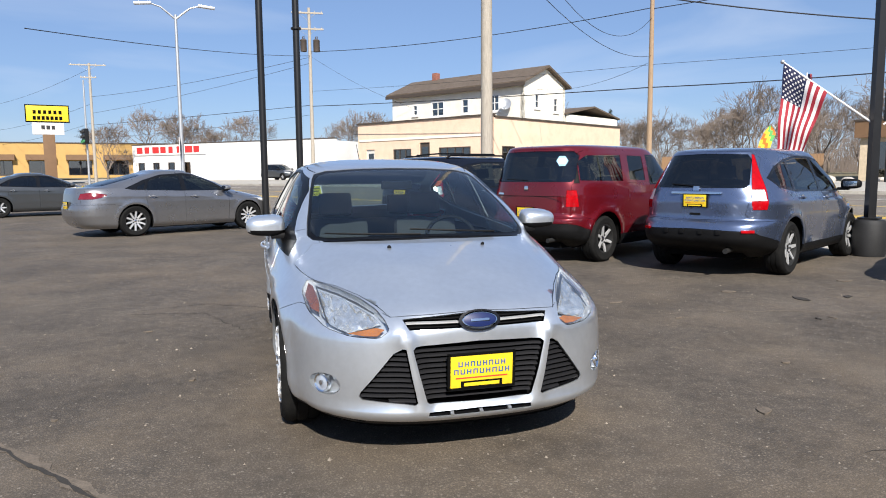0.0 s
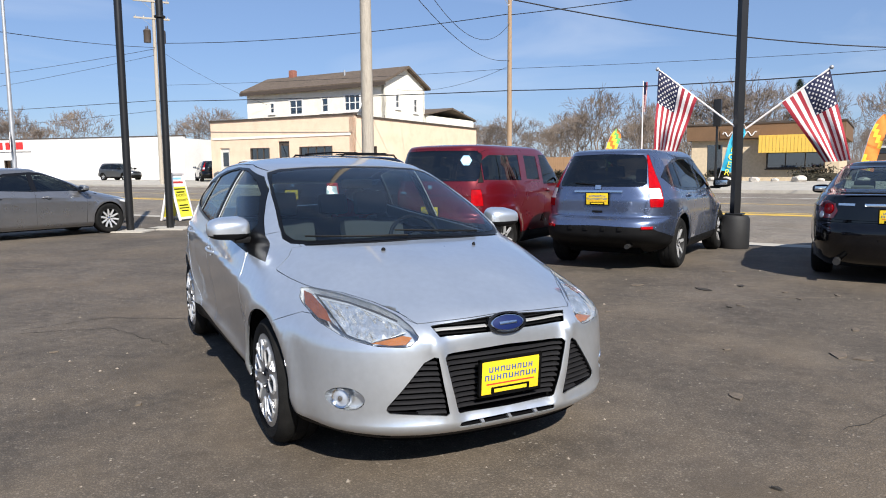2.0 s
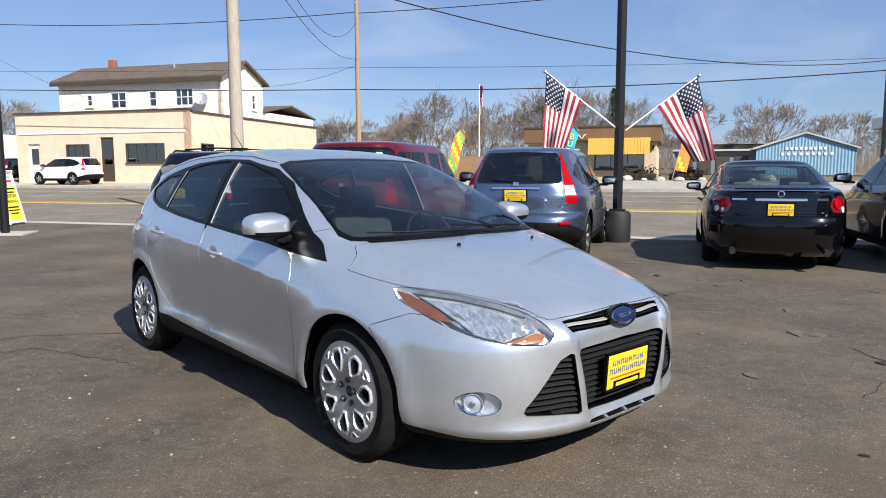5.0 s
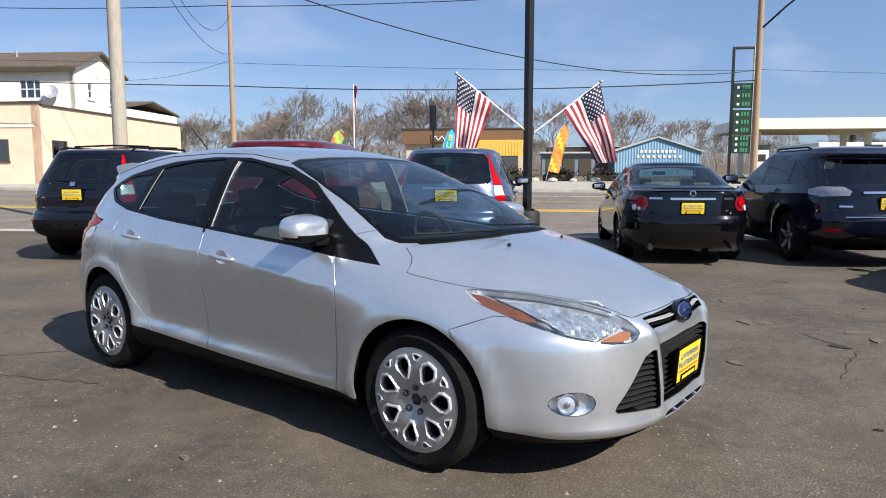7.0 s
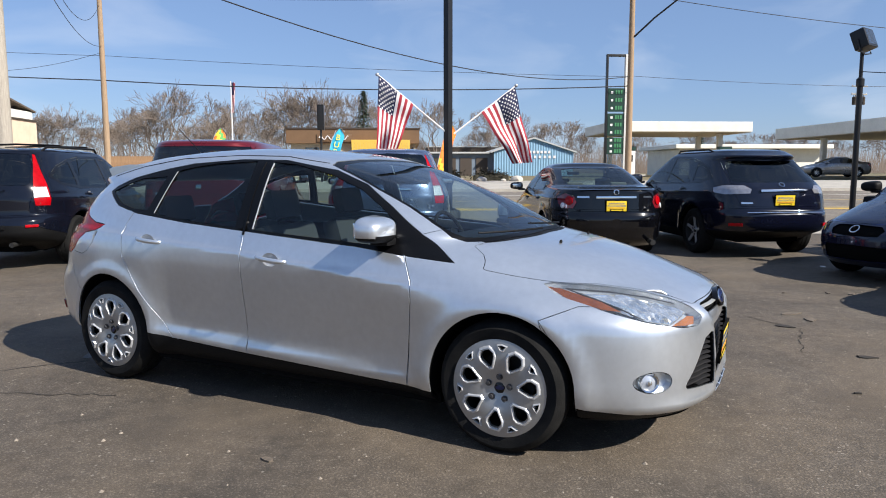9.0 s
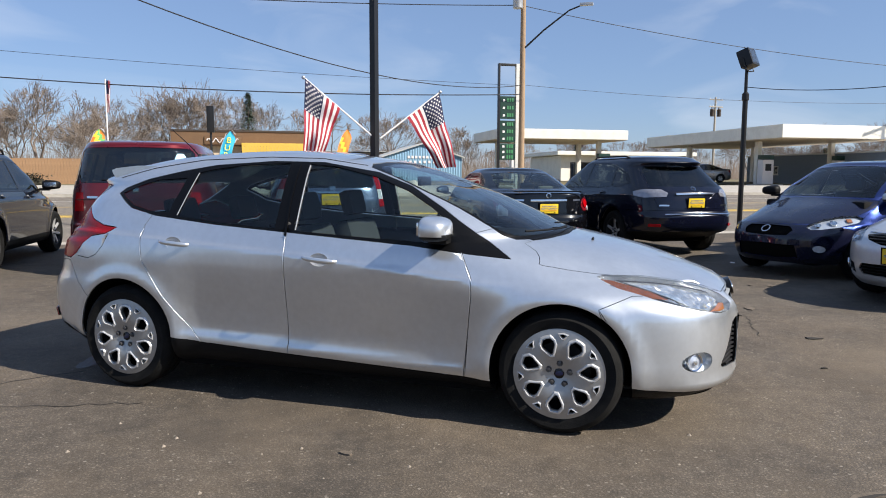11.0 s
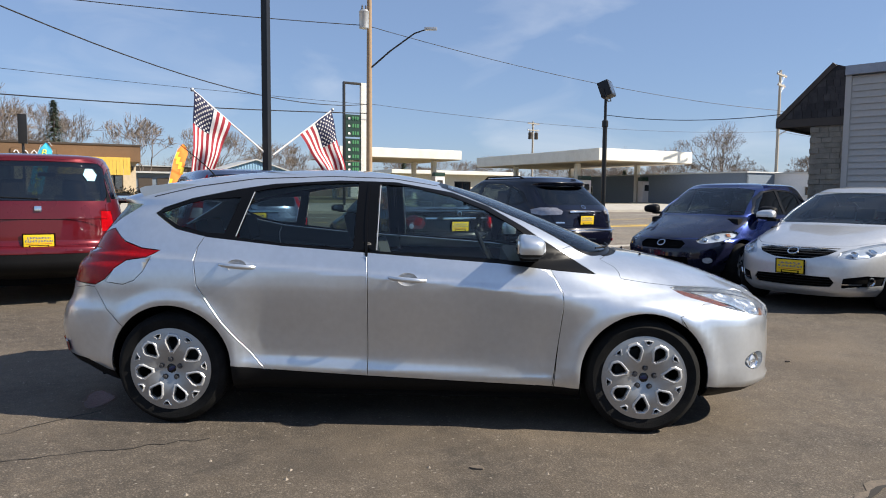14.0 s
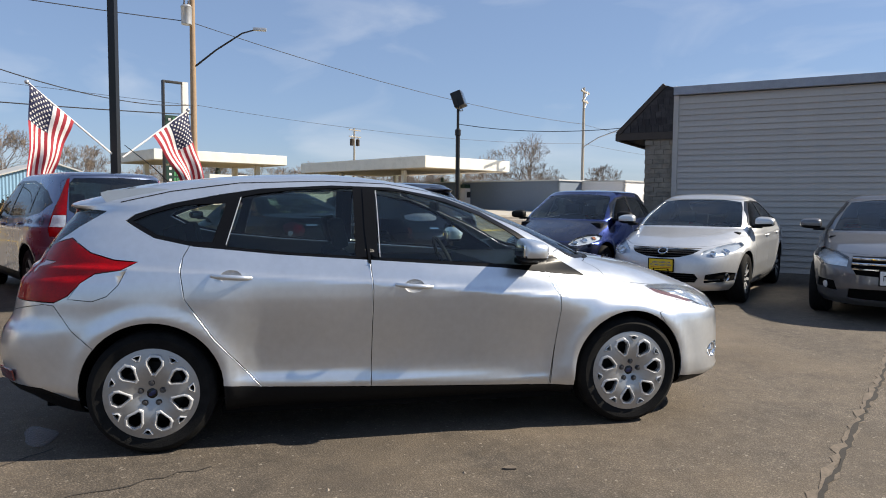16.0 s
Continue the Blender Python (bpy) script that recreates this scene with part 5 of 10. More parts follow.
    gm.inputs["To Min"].default_value, gm.inputs["To Max"].default_value = 0.62, 1.38
    nt.links.new(gr.outputs[0], gm.inputs["Value"])
    gh = nt.nodes.new("ShaderNodeHueSaturation")
    nt.links.new(gm.outputs[0], gh.inputs["Value"])
    # tan dust in broad patches
    du = nt.nodes.new("ShaderNodeTexNoise")
    du.inputs["Scale"].default_value, du.inputs["Detail"].default_value, du.inputs["Roughness"].default_value = 0.42, 9.0, 0.72
    nt.links.new(tex.outputs["Object"], du.inputs["Vector"])
    r4 = nt.nodes.new("ShaderNodeMapRange")
    r4.inputs["From Min"].default_value, r4.inputs["From Max"].default_value, r4.inputs["To Max"].default_value = 0.46, 0.66, 0.5
    nt.links.new(du.outputs[0], r4.inputs["Value"])
    m4 = nt.nodes.new("ShaderNodeMix")
    m4.data_type = "RGBA"
    m4.inputs["B"].default_value = (0.145, 0.108, 0.070, 1)
    nt.links.new(r4.outputs[0], m4.inputs["Factor"])
    nt.links.new(m3.outputs["Result"], m4.inputs["A"])
    nt.links.new(m4.outputs["Result"], gh.inputs["Color"])
    nt.links.new(gh.outputs[0], bs.inputs["Base Color"])
    return m


M_LOT = asphalt("lot_asphalt", (0.106, 0.086, 0.066), (0.19, 0.158, 0.124), (0.043, 0.035, 0.027))
M_ROAD = asphalt("road_asphalt", (0.22, 0.19, 0.155), (0.30, 0.265, 0.22), (0.14, 0.12, 0.10))
M_CONC = mat("concrete", (0.40, 0.37, 0.32), 0.85, var=0.18, scale=2.0, bump=0.3, bscale=60, stain=(0.24, 0.22, 0.19), stain_amount=0.5)
M_GRASS = mat("dry_grass", (0.16, 0.13, 0.07), 0.95, var=0.35, scale=0.8, bump=0.6, bscale=25, stain=(0.09, 0.10, 0.04), stain_amount=0.7, stain_scale=0.2)
M_LINEYELLOW = mat("road_yellow", (0.62, 0.40, 0.05), 0.7, var=0.2, scale=3, stain=(0.2, 0.17, 0.12), stain_amount=0.6, stain_scale=2)
M_LINEWHITE = mat("road_white", (0.62, 0.60, 0.56), 0.7, var=0.2, scale=3, stain=(0.2, 0.18, 0.16), stain_amount=0.6, stain_scale=2)
ds = [-900, -300, -60, 9.5, 20, 30, 40, 50, 120, 400, 1500]
strip("ground", -1500, 1500, ds, -0.13, M_GRASS, 0, "dry winter grass reaching to the horizon", step=300)
strip("car_lot", -60, 60, [-60, -20, 0, 9.5], 0.0, M_LOT, 0.3, "worn dark asphalt of a used-car lot", category="parking lot", step=20)
strip("pavement", -150, 150, [9.52, 9.9], 0.0, M_CONC, 0.2, "pale concrete apron along the lot", category="pavement")
strip("road", -400, 400, [9.92, 14, 18, 22, 26.4], -0.03, M_ROAD, 0.3, "grey weathered street asphalt with a centre turn lane", category="road", step=40)
strip("far_kerb", -300, 300, [26.42, 26.62], 0.10, M_CONC, 0.3, "concrete kerb across the street", category="kerb", step=20)
strip("far_pavement", -300, 300, [26.64, 31.0, 36.0], 0.085, M_CONC, 0.3, "concrete pavement and forecourt across the street", category="pavement", step=20)
for d, w in ((16.1, 0.45), (16.8, 0.14), (20.2, 0.14)):
    strip("centre_line", -120, 120, [d, d + w], -0.026, M_LINEYELLOW, 0, "faded yellow centre line", category="road marking", step=20)
strip("edge_line", -120, 120, [23.4, 23.52], -0.026, M_LINEWHITE, 0, "faded white lane line", category="road marking", step=20)

# ---- the other cars ----
def stack(front, rear, width, top, crown, peak, roof_w, hood_lead, cowl, wide=-0.1, fq=2.7, rq=3.4, rp=7.0):
    """Rows of a skin from a front and a rear line (z, x), a width line (z, half width) and a roof crown."""
    zr = top - crown
    zs = sorted({round(z, 3) for z, _ in front + rear + width if z <= zr} | {zr})
    fz, rz, wz = np.array(sorted(front)), np.array(sorted(rear)), np.array(sorted(width))
    rows = []
    for z in zs:
        if z < hood_lead:
            pq = (5.0, fq)
        elif z < cowl:
            k = (z - hood_lead) / (cowl - hood_lead)
            pq = (4.2 - 0.8 * math.sin(k * 3.14), 2.3)
        else:
            k = min(1, (z - cowl) / 0.15)
            pq = (4.4 + 1.8 * k, 2.5 + 0.5 * k)
        k = min(1, max(0, (z - cowl) / 0.3))
        rows.append((z, float(np.interp(z, *fz.T)), float(np.interp(z, *rz.T)), float(np.interp(z, *wz.T)), *pq, rp - 1.8 * k, rq, wide - 0.3 * k))
    z, xf, xr, w, *pq = rows[-1]
    for t in (0.3, 0.55, 0.75, 0.9, 0.975, 1.0):
        f = math.sqrt(max(0, 1 - t * t))
        f2 = f ** 0.8
        rows.append((zr + crown * t, peak + (xf - peak) * f2 + 0.002, peak + (xr - peak) * f2 - 0.002, max(0.004, w * f ** 0.9), 2 + (pq[0] - 2) * f, 2 + (pq[1] - 2) * f, 2 + (pq[2] - 2) * f, 2 + (pq[3] - 2) * f, peak))
    return rows


def arch_bulge(cxs, r, cz, amount=0.015, crease=None):
    def fn(X, Y, Z):
        out = 0 * X
        for cx in cxs:
            q = np.hypot(X - cx, Z - cz)
            out += amount * np.exp(-((q - r - 0.03) / 0.05) ** 2)
        if crease:
            z = np.interp(X, [-2, 2], crease)
            out += 0.012 * np.where(Z < z, np.exp(-(z - Z) / 0.12), np.exp(-(Z - z) / 0.015)) * (np.abs(X) < 2.0)
        return out
    return fn


def std_regions(k):
    """The usual regions of a car from a short table."""
    F, R = k["front_x"], k["rear_x"]
    out = [("windshield", V("F", *k["windshield"]), k.get("glass", M_GLASS), dict(rim=0.005, lift=-0.003)),
           ("rear_window", V("R", *k["rear_window"]), k.get("glass_rear", M_TINT), dict(rim=0.004, lift=-0.003))]
    for i, w in enumerate(k["windows"]):
        out.append(("side_window", V("S", *w), k.get("glass_side", M_TINT) if i else k.get("glass", M_TINT), dict(rim=0.004, lift=-0.005)))
    out.append(("window_frame", V("S", *k["frame"]), M_GLOSSBLACK, dict(rim=0.005)))
    for nm, loop, m, o in k.get("lamps", ()):
        out.append((nm, loop, m, o))
    for nm, loop, m, o in k.get("extra", ()):
        out.append((nm, loop, m, o))
    z0, bz = k["bottom"] - 0.05, k["bottom"]
    sill, hl = k["sill"], k["hood_lead"]
    out.append(("sill_trim", V("S", (k["arch_r"] - k["ra"] * 1.0, sill), (k["arch_f"] + k["ra"] * 0, sill), (k["arch_f"], z0), (k["arch_r"], z0)), k.get("sill_mat", M_BLACK), {}))
    seam = k["arch_f"] + k["ra"] * 0.62
    out.append(("front_bumper", V("S", (seam + 0.15, hl - 0.03), (seam, hl - 0.08), (k["arch_f"] + k["ra"] * 1.02, z0)) + V("F", (0, z0), (0, hl), (0.45, hl - 0.005), (0.6, hl - 0.02)), k.get("bumper_mat", "paint"), {}))
    seam = k["arch_r"] - k["ra"] * 0.62
    rbz = k["rear_bumper_z"]
    out.append(("rear_bumper", V("R", (0, rbz), (0.6, rbz)) + V("S", (seam - 0.2, rbz), (seam, rbz - 0.05), (k["arch_r"] - k["ra"] * 1.02, z0)) + V("R", (0, z0)), k.get("bumper_mat", "paint"), {}))
    cx, cw = k["cowl"]
    out.append(("hood", V("F", (0, hl), (0.5, hl + 0.015), (k["hood_w"] - 0.03, hl + 0.07)) + V("S", (cx - 0.22, cw - 0.10), (cx - 0.32, cw - 0.03)) + V("F", (k["hood_w"] - 0.1, cw - 0.015), (0.4, cw - 0.006), (0, cw)), "paint", {}))
    fx, b, rx, belt = k["door_front"], k["door_b"], k["door_rear"], k["belt"]
    out.append(("door", V("S", (fx - 0.05, belt + 0.05), (fx, belt - 0.12), (fx - 0.03, sill), (b, sill), (b, belt + 0.05)), "paint", {}))
    out.append(("door", V("S", (b, belt + 0.05), (b, sill), (k["arch_r"] + k["ra"] + 0.02, sill), (k["arch_r"] + k["ra"] * 0.72, 0.3 + k["ra"] * 0.85), (rx, belt - 0.15), (rx, belt + 0.05)), "paint", {}))
    out.append(("fender", V("S", (fx - 0.03, z0), (fx, belt - 0.12), (fx - 0.05, belt + 0.02), (cx - 0.3, cw - 0.06), (k["arch_f"], hl + 0.08), (k["arch_f"] + 0.3, hl + 0.02), (k["arch_f"] + 0.4, hl - 0.1), (k["arch_f"] + k["ra"] * 0.62, hl - 0.08), (k["arch_f"] + k["ra"] * 1.02, z0)), "paint", {}))
    t = k["tailgate"]
    out.append(("tailgate" if k.get("wagon") else "boot_lid", V("R", *t), "paint", {}))
    return out


def build(name, at, k, colour, label, group="cars on the lot", interior=M_SEAT, nu=84, nv=50):
    rows = stack(*k["shape"])
    spec = dict(rows=rows, bulge=arch_bulge((k["arch_f"], k["arch_r"]), k["ra"], k["arch_z"], k.get("flare", 0.015), k.get("crease")), half=k["half"], clear=k["clear"], belt=k["belt"] - 0.04, nu=nu, nv=nv,
                arches=[(k["arch_f"], k["arch_z"], k["ra"]), (k["arch_r"], k["arch_z"], k["ra"])], wheel=k["wheel"], regions=std_regions(k), seats=k["seats"], mirror=k["mirror"], handles=k["handles"], plates=k["plates"], plate_style=k.get("plate_style", "yellow"), handle_mat=k.get("handle_mat"), mirror_mat=k.get("mirror_mat"))
    return car(name, at, spec, colour, label, "car", group, interior)


def heading(x, y, deg):
    return pose(x, y, 0, 0, 0, deg)


def from_rear(px, py, deg, rear_x):
    """The pose of a car whose rear middle stands at a place."""
    a = radians(deg)
    return heading(px - rear_x * math.cos(a), py - rear_x * math.sin(a), deg)


# compact crossover with tall tail lamps
CRV = dict(
    shape=([(0.24, 2.05), (0.32, 2.14), (0.45, 2.18), (0.62, 2.18), (0.75, 2.13), (0.84, 2.03), (0.92, 1.85), (0.98, 1.60), (1.03, 1.36), (1.08, 1.22), (1.25, 0.90), (1.42, 0.58), (1.54, 0.34), (1.585, 0.22)],
           [(0.24, -1.78), (0.32, -1.98), (0.41, -2.24), (0.47, -2.30), (0.60, -2.31), (0.70, -2.27), (0.74, -2.20), (0.95, -2.20), (1.10, -2.17), (1.3, -2.08), (1.5, -1.97), (1.585, -1.92)],
           [(0.24, 0.84), (0.32, 0.885), (0.5, 0.90), (0.75, 0.91), (0.92, 0.905), (1.05, 0.875), (1.25, 0.80), (1.42, 0.725), (1.54, 0.67), (1.585, 0.64)], 1.655, 0.07, -0.7, 0.6, 0.80, 1.06),
    front_x=2.18, rear_x=-2.31, half=0.905, clear=0.22, bottom=0.24, belt=1.05, sill=0.37, hood_lead=0.80, hood_w=0.78, cowl=(1.28, 1.06), arch_f=1.31, arch_r=-1.31, arch_z=0.36, ra=0.395, rear_bumper_z=0.72, crease=(0.98, 0.9),
    windshield=[(0, 1.08), (0.45, 1.075), (0.70, 1.07), (0.66, 1.25), (0.60, 1.45), (0.57, 1.53), (0.3, 1.555), (0, 1.56)],
    rear_window=[(0, 1.13), (0.56, 1.13), (0.60, 1.17), (0.54, 1.48), (0.49, 1.545), (0, 1.56)],
    windows=[[(-0.15, 1.08), (-0.15, 1.50), (0.25, 1.46), (0.55, 1.33), (0.85, 1.13), (0.87, 1.06)], [(-0.27, 1.08), (-0.27, 1.50), (-0.8, 1.50), (-1.1, 1.46), (-1.16, 1.1)], [(-1.24, 1.12), (-1.2, 1.45), (-1.5, 1.38), (-1.72, 1.25), (-1.6, 1.16)]],
    frame=[(0.98, 1.045), (0.88, 1.14), (0.57, 1.355), (0.27, 1.485), (-0.15, 1.53), (-0.8, 1.53), (-1.2, 1.485), (-1.55, 1.39), (-1.79, 1.25), (-1.62, 1.13), (-1.2, 1.07), (-0.2, 1.05)],
    lamps=[("headlight", V("F", (0.45, 0.80), (0.74, 0.86), (0.80, 0.80), (0.72, 0.72), (0.5, 0.72)), M_CLEARLAMP, dict(rim=0.01)),
           ("tail_lamp_clear", V("R", (0.655, 0.97), (0.635, 1.11)) + V("S", (-1.90, 1.11), (-1.92, 0.97)), M_CLEARLAMP, dict(rim=0.01)), ("tail_light", V("R", (0.67, 0.86), (0.65, 1.0), (0.625, 1.15), (0.575, 1.36), (0.52, 1.55)) + V("S", (-1.76, 1.54), (-1.84, 1.30), (-1.90, 1.0), (-1.93, 0.86)), M_REDLENS, dict(rim=0.01))],
    extra=[("lower_cladding", V("R", (0, 0.62), (0.7, 0.60)) + V("S", (-2.05, 0.55), (-1.7, 0.46), (-1.7, 0.2)) + V("R", (0, 0.2)), M_BLACK, {}),
           ("lower_cladding", V("F", (0, 0.50), (0.6, 0.50)) + V("S", (1.85, 0.46), (1.7, 0.40), (1.7, 0.2)) + V("F", (0, 0.2)), M_BLACK, {}),
           ("grille", V("F", (0, 0.66), (0.4, 0.68), (0.42, 0.77), (0, 0.78)), M_BLACK, dict(lift=-0.01))],
    door_front=0.80, door_b=-0.21, door_rear=-1.18, wagon=True, tailgate=[(0, 0.73), (0.66, 0.74), (0.60, 0.80), (0.64, 1.0), (0.67, 1.17), (0.6, 1.5), (0.5, 1.58), (0, 1.59)],
    wheel=dict(r=0.345, width=0.225, rim=0.225, spokes=7, inset=0.02), seats=dict(height=0.58, rear=-0.85, front=0.05, z=0.48, dash=(0.92, 1.03), glass_top=0.45, glass_top_z=1.45),
    mirror=(0.78, 1.0, 1.13, 1.05), handles=[(-0.02, 0.96), (-0.98, 0.99)], plates=[("R", 0, 0.97, 2)], mirror_mat=M_BLACK)
M_SMOKELAMP = mat("smoked_lens", (0.30, 0.30, 0.33), 0.15, 0.5, coat=0.8, var=0.3, scale=20)
M_CRVBLUE = paint("paint_steel_blue", (0.155, 0.195, 0.30), 0.85, 0.27)
M_NAVY = paint("paint_dark_navy", (0.004, 0.005, 0.010), 0.0, 0.2, 0.06)
M_MAROON = paint("paint_maroon", (0.125, 0.005, 0.010), 0.4, 0.28, 0.3)
M_BLACKPAINT = paint("paint_black", (0.002, 0.002, 0.003), 0.0, 0.2, 0.05)
M_INDIGO = paint("paint_indigo", (0.004, 0.005, 0.013), 0.0, 0.2, 0.06)
M_BLUE = paint("paint_blue", (0.008, 0.022, 0.125), 0.75, 0.24, 0.3)
M_LIGHTSILVER = paint("paint_light_silver", (0.60, 0.61, 0.62), 0.6, 0.36)
M_GREY = paint("paint_gunmetal", (0.13, 0.13, 0.135), 0.5, 0.34)
M_CHRYS = paint("paint_warm_silver", (0.24, 0.24, 0.25), 0.75, 0.28)
M_WHITE = paint("paint_white", (0.72, 0.72, 0.70), 0.0, 0.4)


def crv_trim(root, skin):
    part("chrome_strip", boxbm(-0.004, 0.022, -0.33, 0.33, -0.016, 0.016, 0.008), M_CHROME if root.name == "crossover" else root.children[0].data.materials[0], root, at=on_skin(skin, "R", 0, 1.065, 0.0))
    part("emblem", boxbm(-0.002, 0.008, -0.04, 0.04, -0.03, 0.03, 0.004), M_CHROME, root, at=on_skin(skin, "R", 0, 1.115, 0.02))
    for y in (-0.34, -0.12, 0.12, 0.34):
        part("bumper_rib", boxbm(-0.01, 0.015, -0.03, 0.03, -0.03, 0.03, 0.01), M_BLACK, root, at=on_skin(skin, "R", abs(y), 0.585, 0.0, 1 if y > 0 else -1))
    for sg in (1, -1):
        part("reflector", boxbm(-0.003, 0.006, -0.08, 0.08, -0.018, 0.018, 0.004), M_REDLENS, root, at=on_skin(skin, "R", 0.66, 0.60, 0.002, sg))
    q = Vector((-2.05, -0.42, 0.36))
    part("tailpipe", tubebm([q, q + Vector((-0.2, 0, -0.01))], 0.032, 14), M_RIMDARK, root)
    part("tailgate_grip", boxbm(-0.004, 0.006, -0.07, 0.07, -0.014, 0.014, 0.004), M_BLACK, root, at=on_skin(skin, "R", 0, 0.80, 0.002))
    m = on_skin(skin, "R", 0.05, 1.15, 0.012)
    part("rear_wiper", tubebm([m.translation, on_skin(skin, "R", 0.35, 1.17, 0.014).translation], 0.007, 6), M_BLACK, root)


r, sk_, _ = build("crossover", from_rear(4.42, 2.50, 30, -2.24), CRV, M_CRVBLUE, "steel-blue compact crossover with tall red tail lamps and yellow plate")
crv_trim(r, sk_)
r, sk_, _ = build("crossover", from_rear(1.52, 6.98, 30, -2.24), CRV, M_NAVY, "dark navy compact crossover with roof rack and yellow plate", interior=M_SEAT)
crv_trim(r, sk_)
for sg in (1, -1):
    pts = [on_skin(sk_, "S", x, 1.585, 0.0, sg).translation + Vector((0, -0.02 * sg, 0.07 if 0 < i < 5 else 0.0)) for i, x in enumerate((0.0, -0.12, -0.6, -1.1, -1.5, -1.62))]
    part("roof_rail", tubebm(pts, 0.016, 8), M_BLACK, r)
for x in (-0.35, -1.2):
    part("roof_crossbar", tubebm([(x, -0.62, 1.68), (x, 0, 1.70), (x, 0.62, 1.68)], 0.014, 8), M_BLACK, r)

# boxy wagon with grey cladding
ELEM = dict(
    shape=([(0.24, 1.95), (0.32, 2.03), (0.5, 2.07), (0.7, 2.07), (0.86, 2.03), (0.95, 1.93), (1.03, 1.65), (1.08, 1.40), (1.13, 1.28), (1.35, 0.98), (1.55, 0.72), (1.66, 0.55), (1.70, 0.45)],
           [(0.24, -1.76), (0.32, -1.94), (0.40, -2.10), (0.5, -2.15), (0.66, -2.15), (0.70, -2.08), (1.0, -2.07), (1.15, -2.06), (1.4, -2.02), (1.62, -1.97), (1.70, -1.93)],
           [(0.24, 0.85), (0.32, 0.89), (0.5, 0.905), (0.8, 0.91), (1.0, 0.905), (1.12, 0.885), (1.4, 0.825), (1.6, 0.775), (1.70, 0.72)], 1.765, 0.065, -0.6, 0.7, 0.88, 1.11),
    front_x=2.07, rear_x=-2.15, half=0.905, clear=0.22, bottom=0.24, belt=1.12, sill=0.40, hood_lead=0.88, hood_w=0.80, cowl=(1.32, 1.11), arch_f=1.28, arch_r=-1.29, arch_z=0.36, ra=0.395, rear_bumper_z=0.68, flare=0.03,
    windshield=[(0, 1.14), (0.45, 1.135), (0.72, 1.13), (0.69, 1.4), (0.65, 1.62), (0.6, 1.66), (0, 1.68)],
    rear_window=[(0, 1.20), (0.68, 1.20), (0.71, 1.25), (0.68, 1.58), (0.62, 1.64), (0, 1.65)],
    windows=[[(0.05, 1.16), (0.05, 1.58), (0.4, 1.57), (0.62, 1.5), (0.9, 1.2), (0.92, 1.14)], [(-0.10, 1.2), (-0.10, 1.58), (-0.55, 1.59), (-0.58, 1.22)], [(-0.78, 1.2), (-0.75, 1.59), (-1.6, 1.58), (-1.75, 1.5), (-1.78, 1.22)]],
    frame=[(1.02, 1.13), (0.92, 1.25), (0.65, 1.53), (0.42, 1.605), (0.02, 1.61), (0.02, 1.13)],
    lamps=[("headlight", V("F", (0.45, 0.86), (0.76, 0.90), (0.80, 0.82), (0.74, 0.74), (0.5, 0.74)), M_CLEARLAMP, dict(rim=0.01)),
           ("tail_light", V("R", (0.64, 0.84), (0.64, 1.08)) + V("S", (-1.86, 1.08), (-1.84, 0.84)), M_REDLENS, dict(rim=0.01))],
    extra=[("quarter_pillar", V("R", (0.705, 1.18), (0.69, 1.40), (0.66, 1.62)) + V("S", (-1.60, 1.66), (-1.76, 1.6), (-1.80, 1.18)), M_BLACK, {}),
           ("lower_cladding", V("R", (0, 0.60), (0.7, 0.60)) + V("S", (-1.9, 0.58), (-1.68, 0.5), (-1.68, 0.2)) + V("R", (0, 0.2)), M_BLACK, {}),
           ("grille", V("F", (0, 0.72), (0.42, 0.74), (0.42, 0.83), (0, 0.83)), M_BLACK, dict(lift=-0.01))],
    door_front=0.86, door_b=0.0, door_rear=-0.68, wagon=True, tailgate=[(0, 0.69), (0.70, 0.70), (0.69, 1.16), (0.72, 1.2), (0.68, 1.6), (0.55, 1.67), (0, 1.68)],
    wheel=dict(r=0.345, width=0.225, rim=0.215, spokes=6, inset=0.02), seats=dict(height=0.62, rear=-0.75, front=0.15, z=0.50, dash=(1.0, 1.08), glass_top=0.6, glass_top_z=1.55),
    mirror=(0.86, 1.02, 1.2, 1.1), handles=[(0.15, 1.02)], plates=[("R", 0, 0.745, 1)], mirror_mat=M_BLACK)
r, sk_, _ = build("wagon", from_rear(2.93, 4.50, 30, -2.10), ELEM, M_MAROON, "maroon boxy wagon with black cladding and a blue window sticker")
M_STICKER = mat("sticker_blue", (0.25, 0.55, 0.75), 0.5)
b = empty("window_sticker", Matrix.Identity(4))
b.parent, b.matrix_local = r, on_skin(sk_, "R", 0.53, 1.50, 0.006, -1)
bm = lathe(bmesh.new(), [(0.085, 0.0), (0.085, 0.002), (0.0001, 0.002)], 6, "X")
part("sticker_disc", bm, M_STICKER, b)
for z in (0.03, 0.0, -0.03):
    part("bar", boxbm(0.002, 0.003, -0.055, 0.055, z - 0.008, z + 0.008), M_WHITEINK, b)
part("emblem", boxbm(-0.002, 0.008, -0.035, 0.035, -0.03, 0.03, 0.004), M_CHROME, r, at=on_skin(sk_, "R", 0, 1.11, 0.008))
part("tailgate_line", boxbm(-0.003, 0.002, -0.7, 0.7, -0.004, 0.004), M_DARK, r, at=on_skin(sk_, "R", 0, 0.99, 0.001))
part("model_mark", boxbm(0, 0.003, -0.07, 0.07, -0.014, 0.014), M_CHROME, r, at=on_skin(sk_, "R", 0.52, 1.02, 0.002, 1))
q = Vector((-1.95, -0.45, 0.36))
part("tailpipe", tubebm([q, q + Vector((-0.2, 0, -0.01))], 0.032, 14), M_RIMDARK, r)
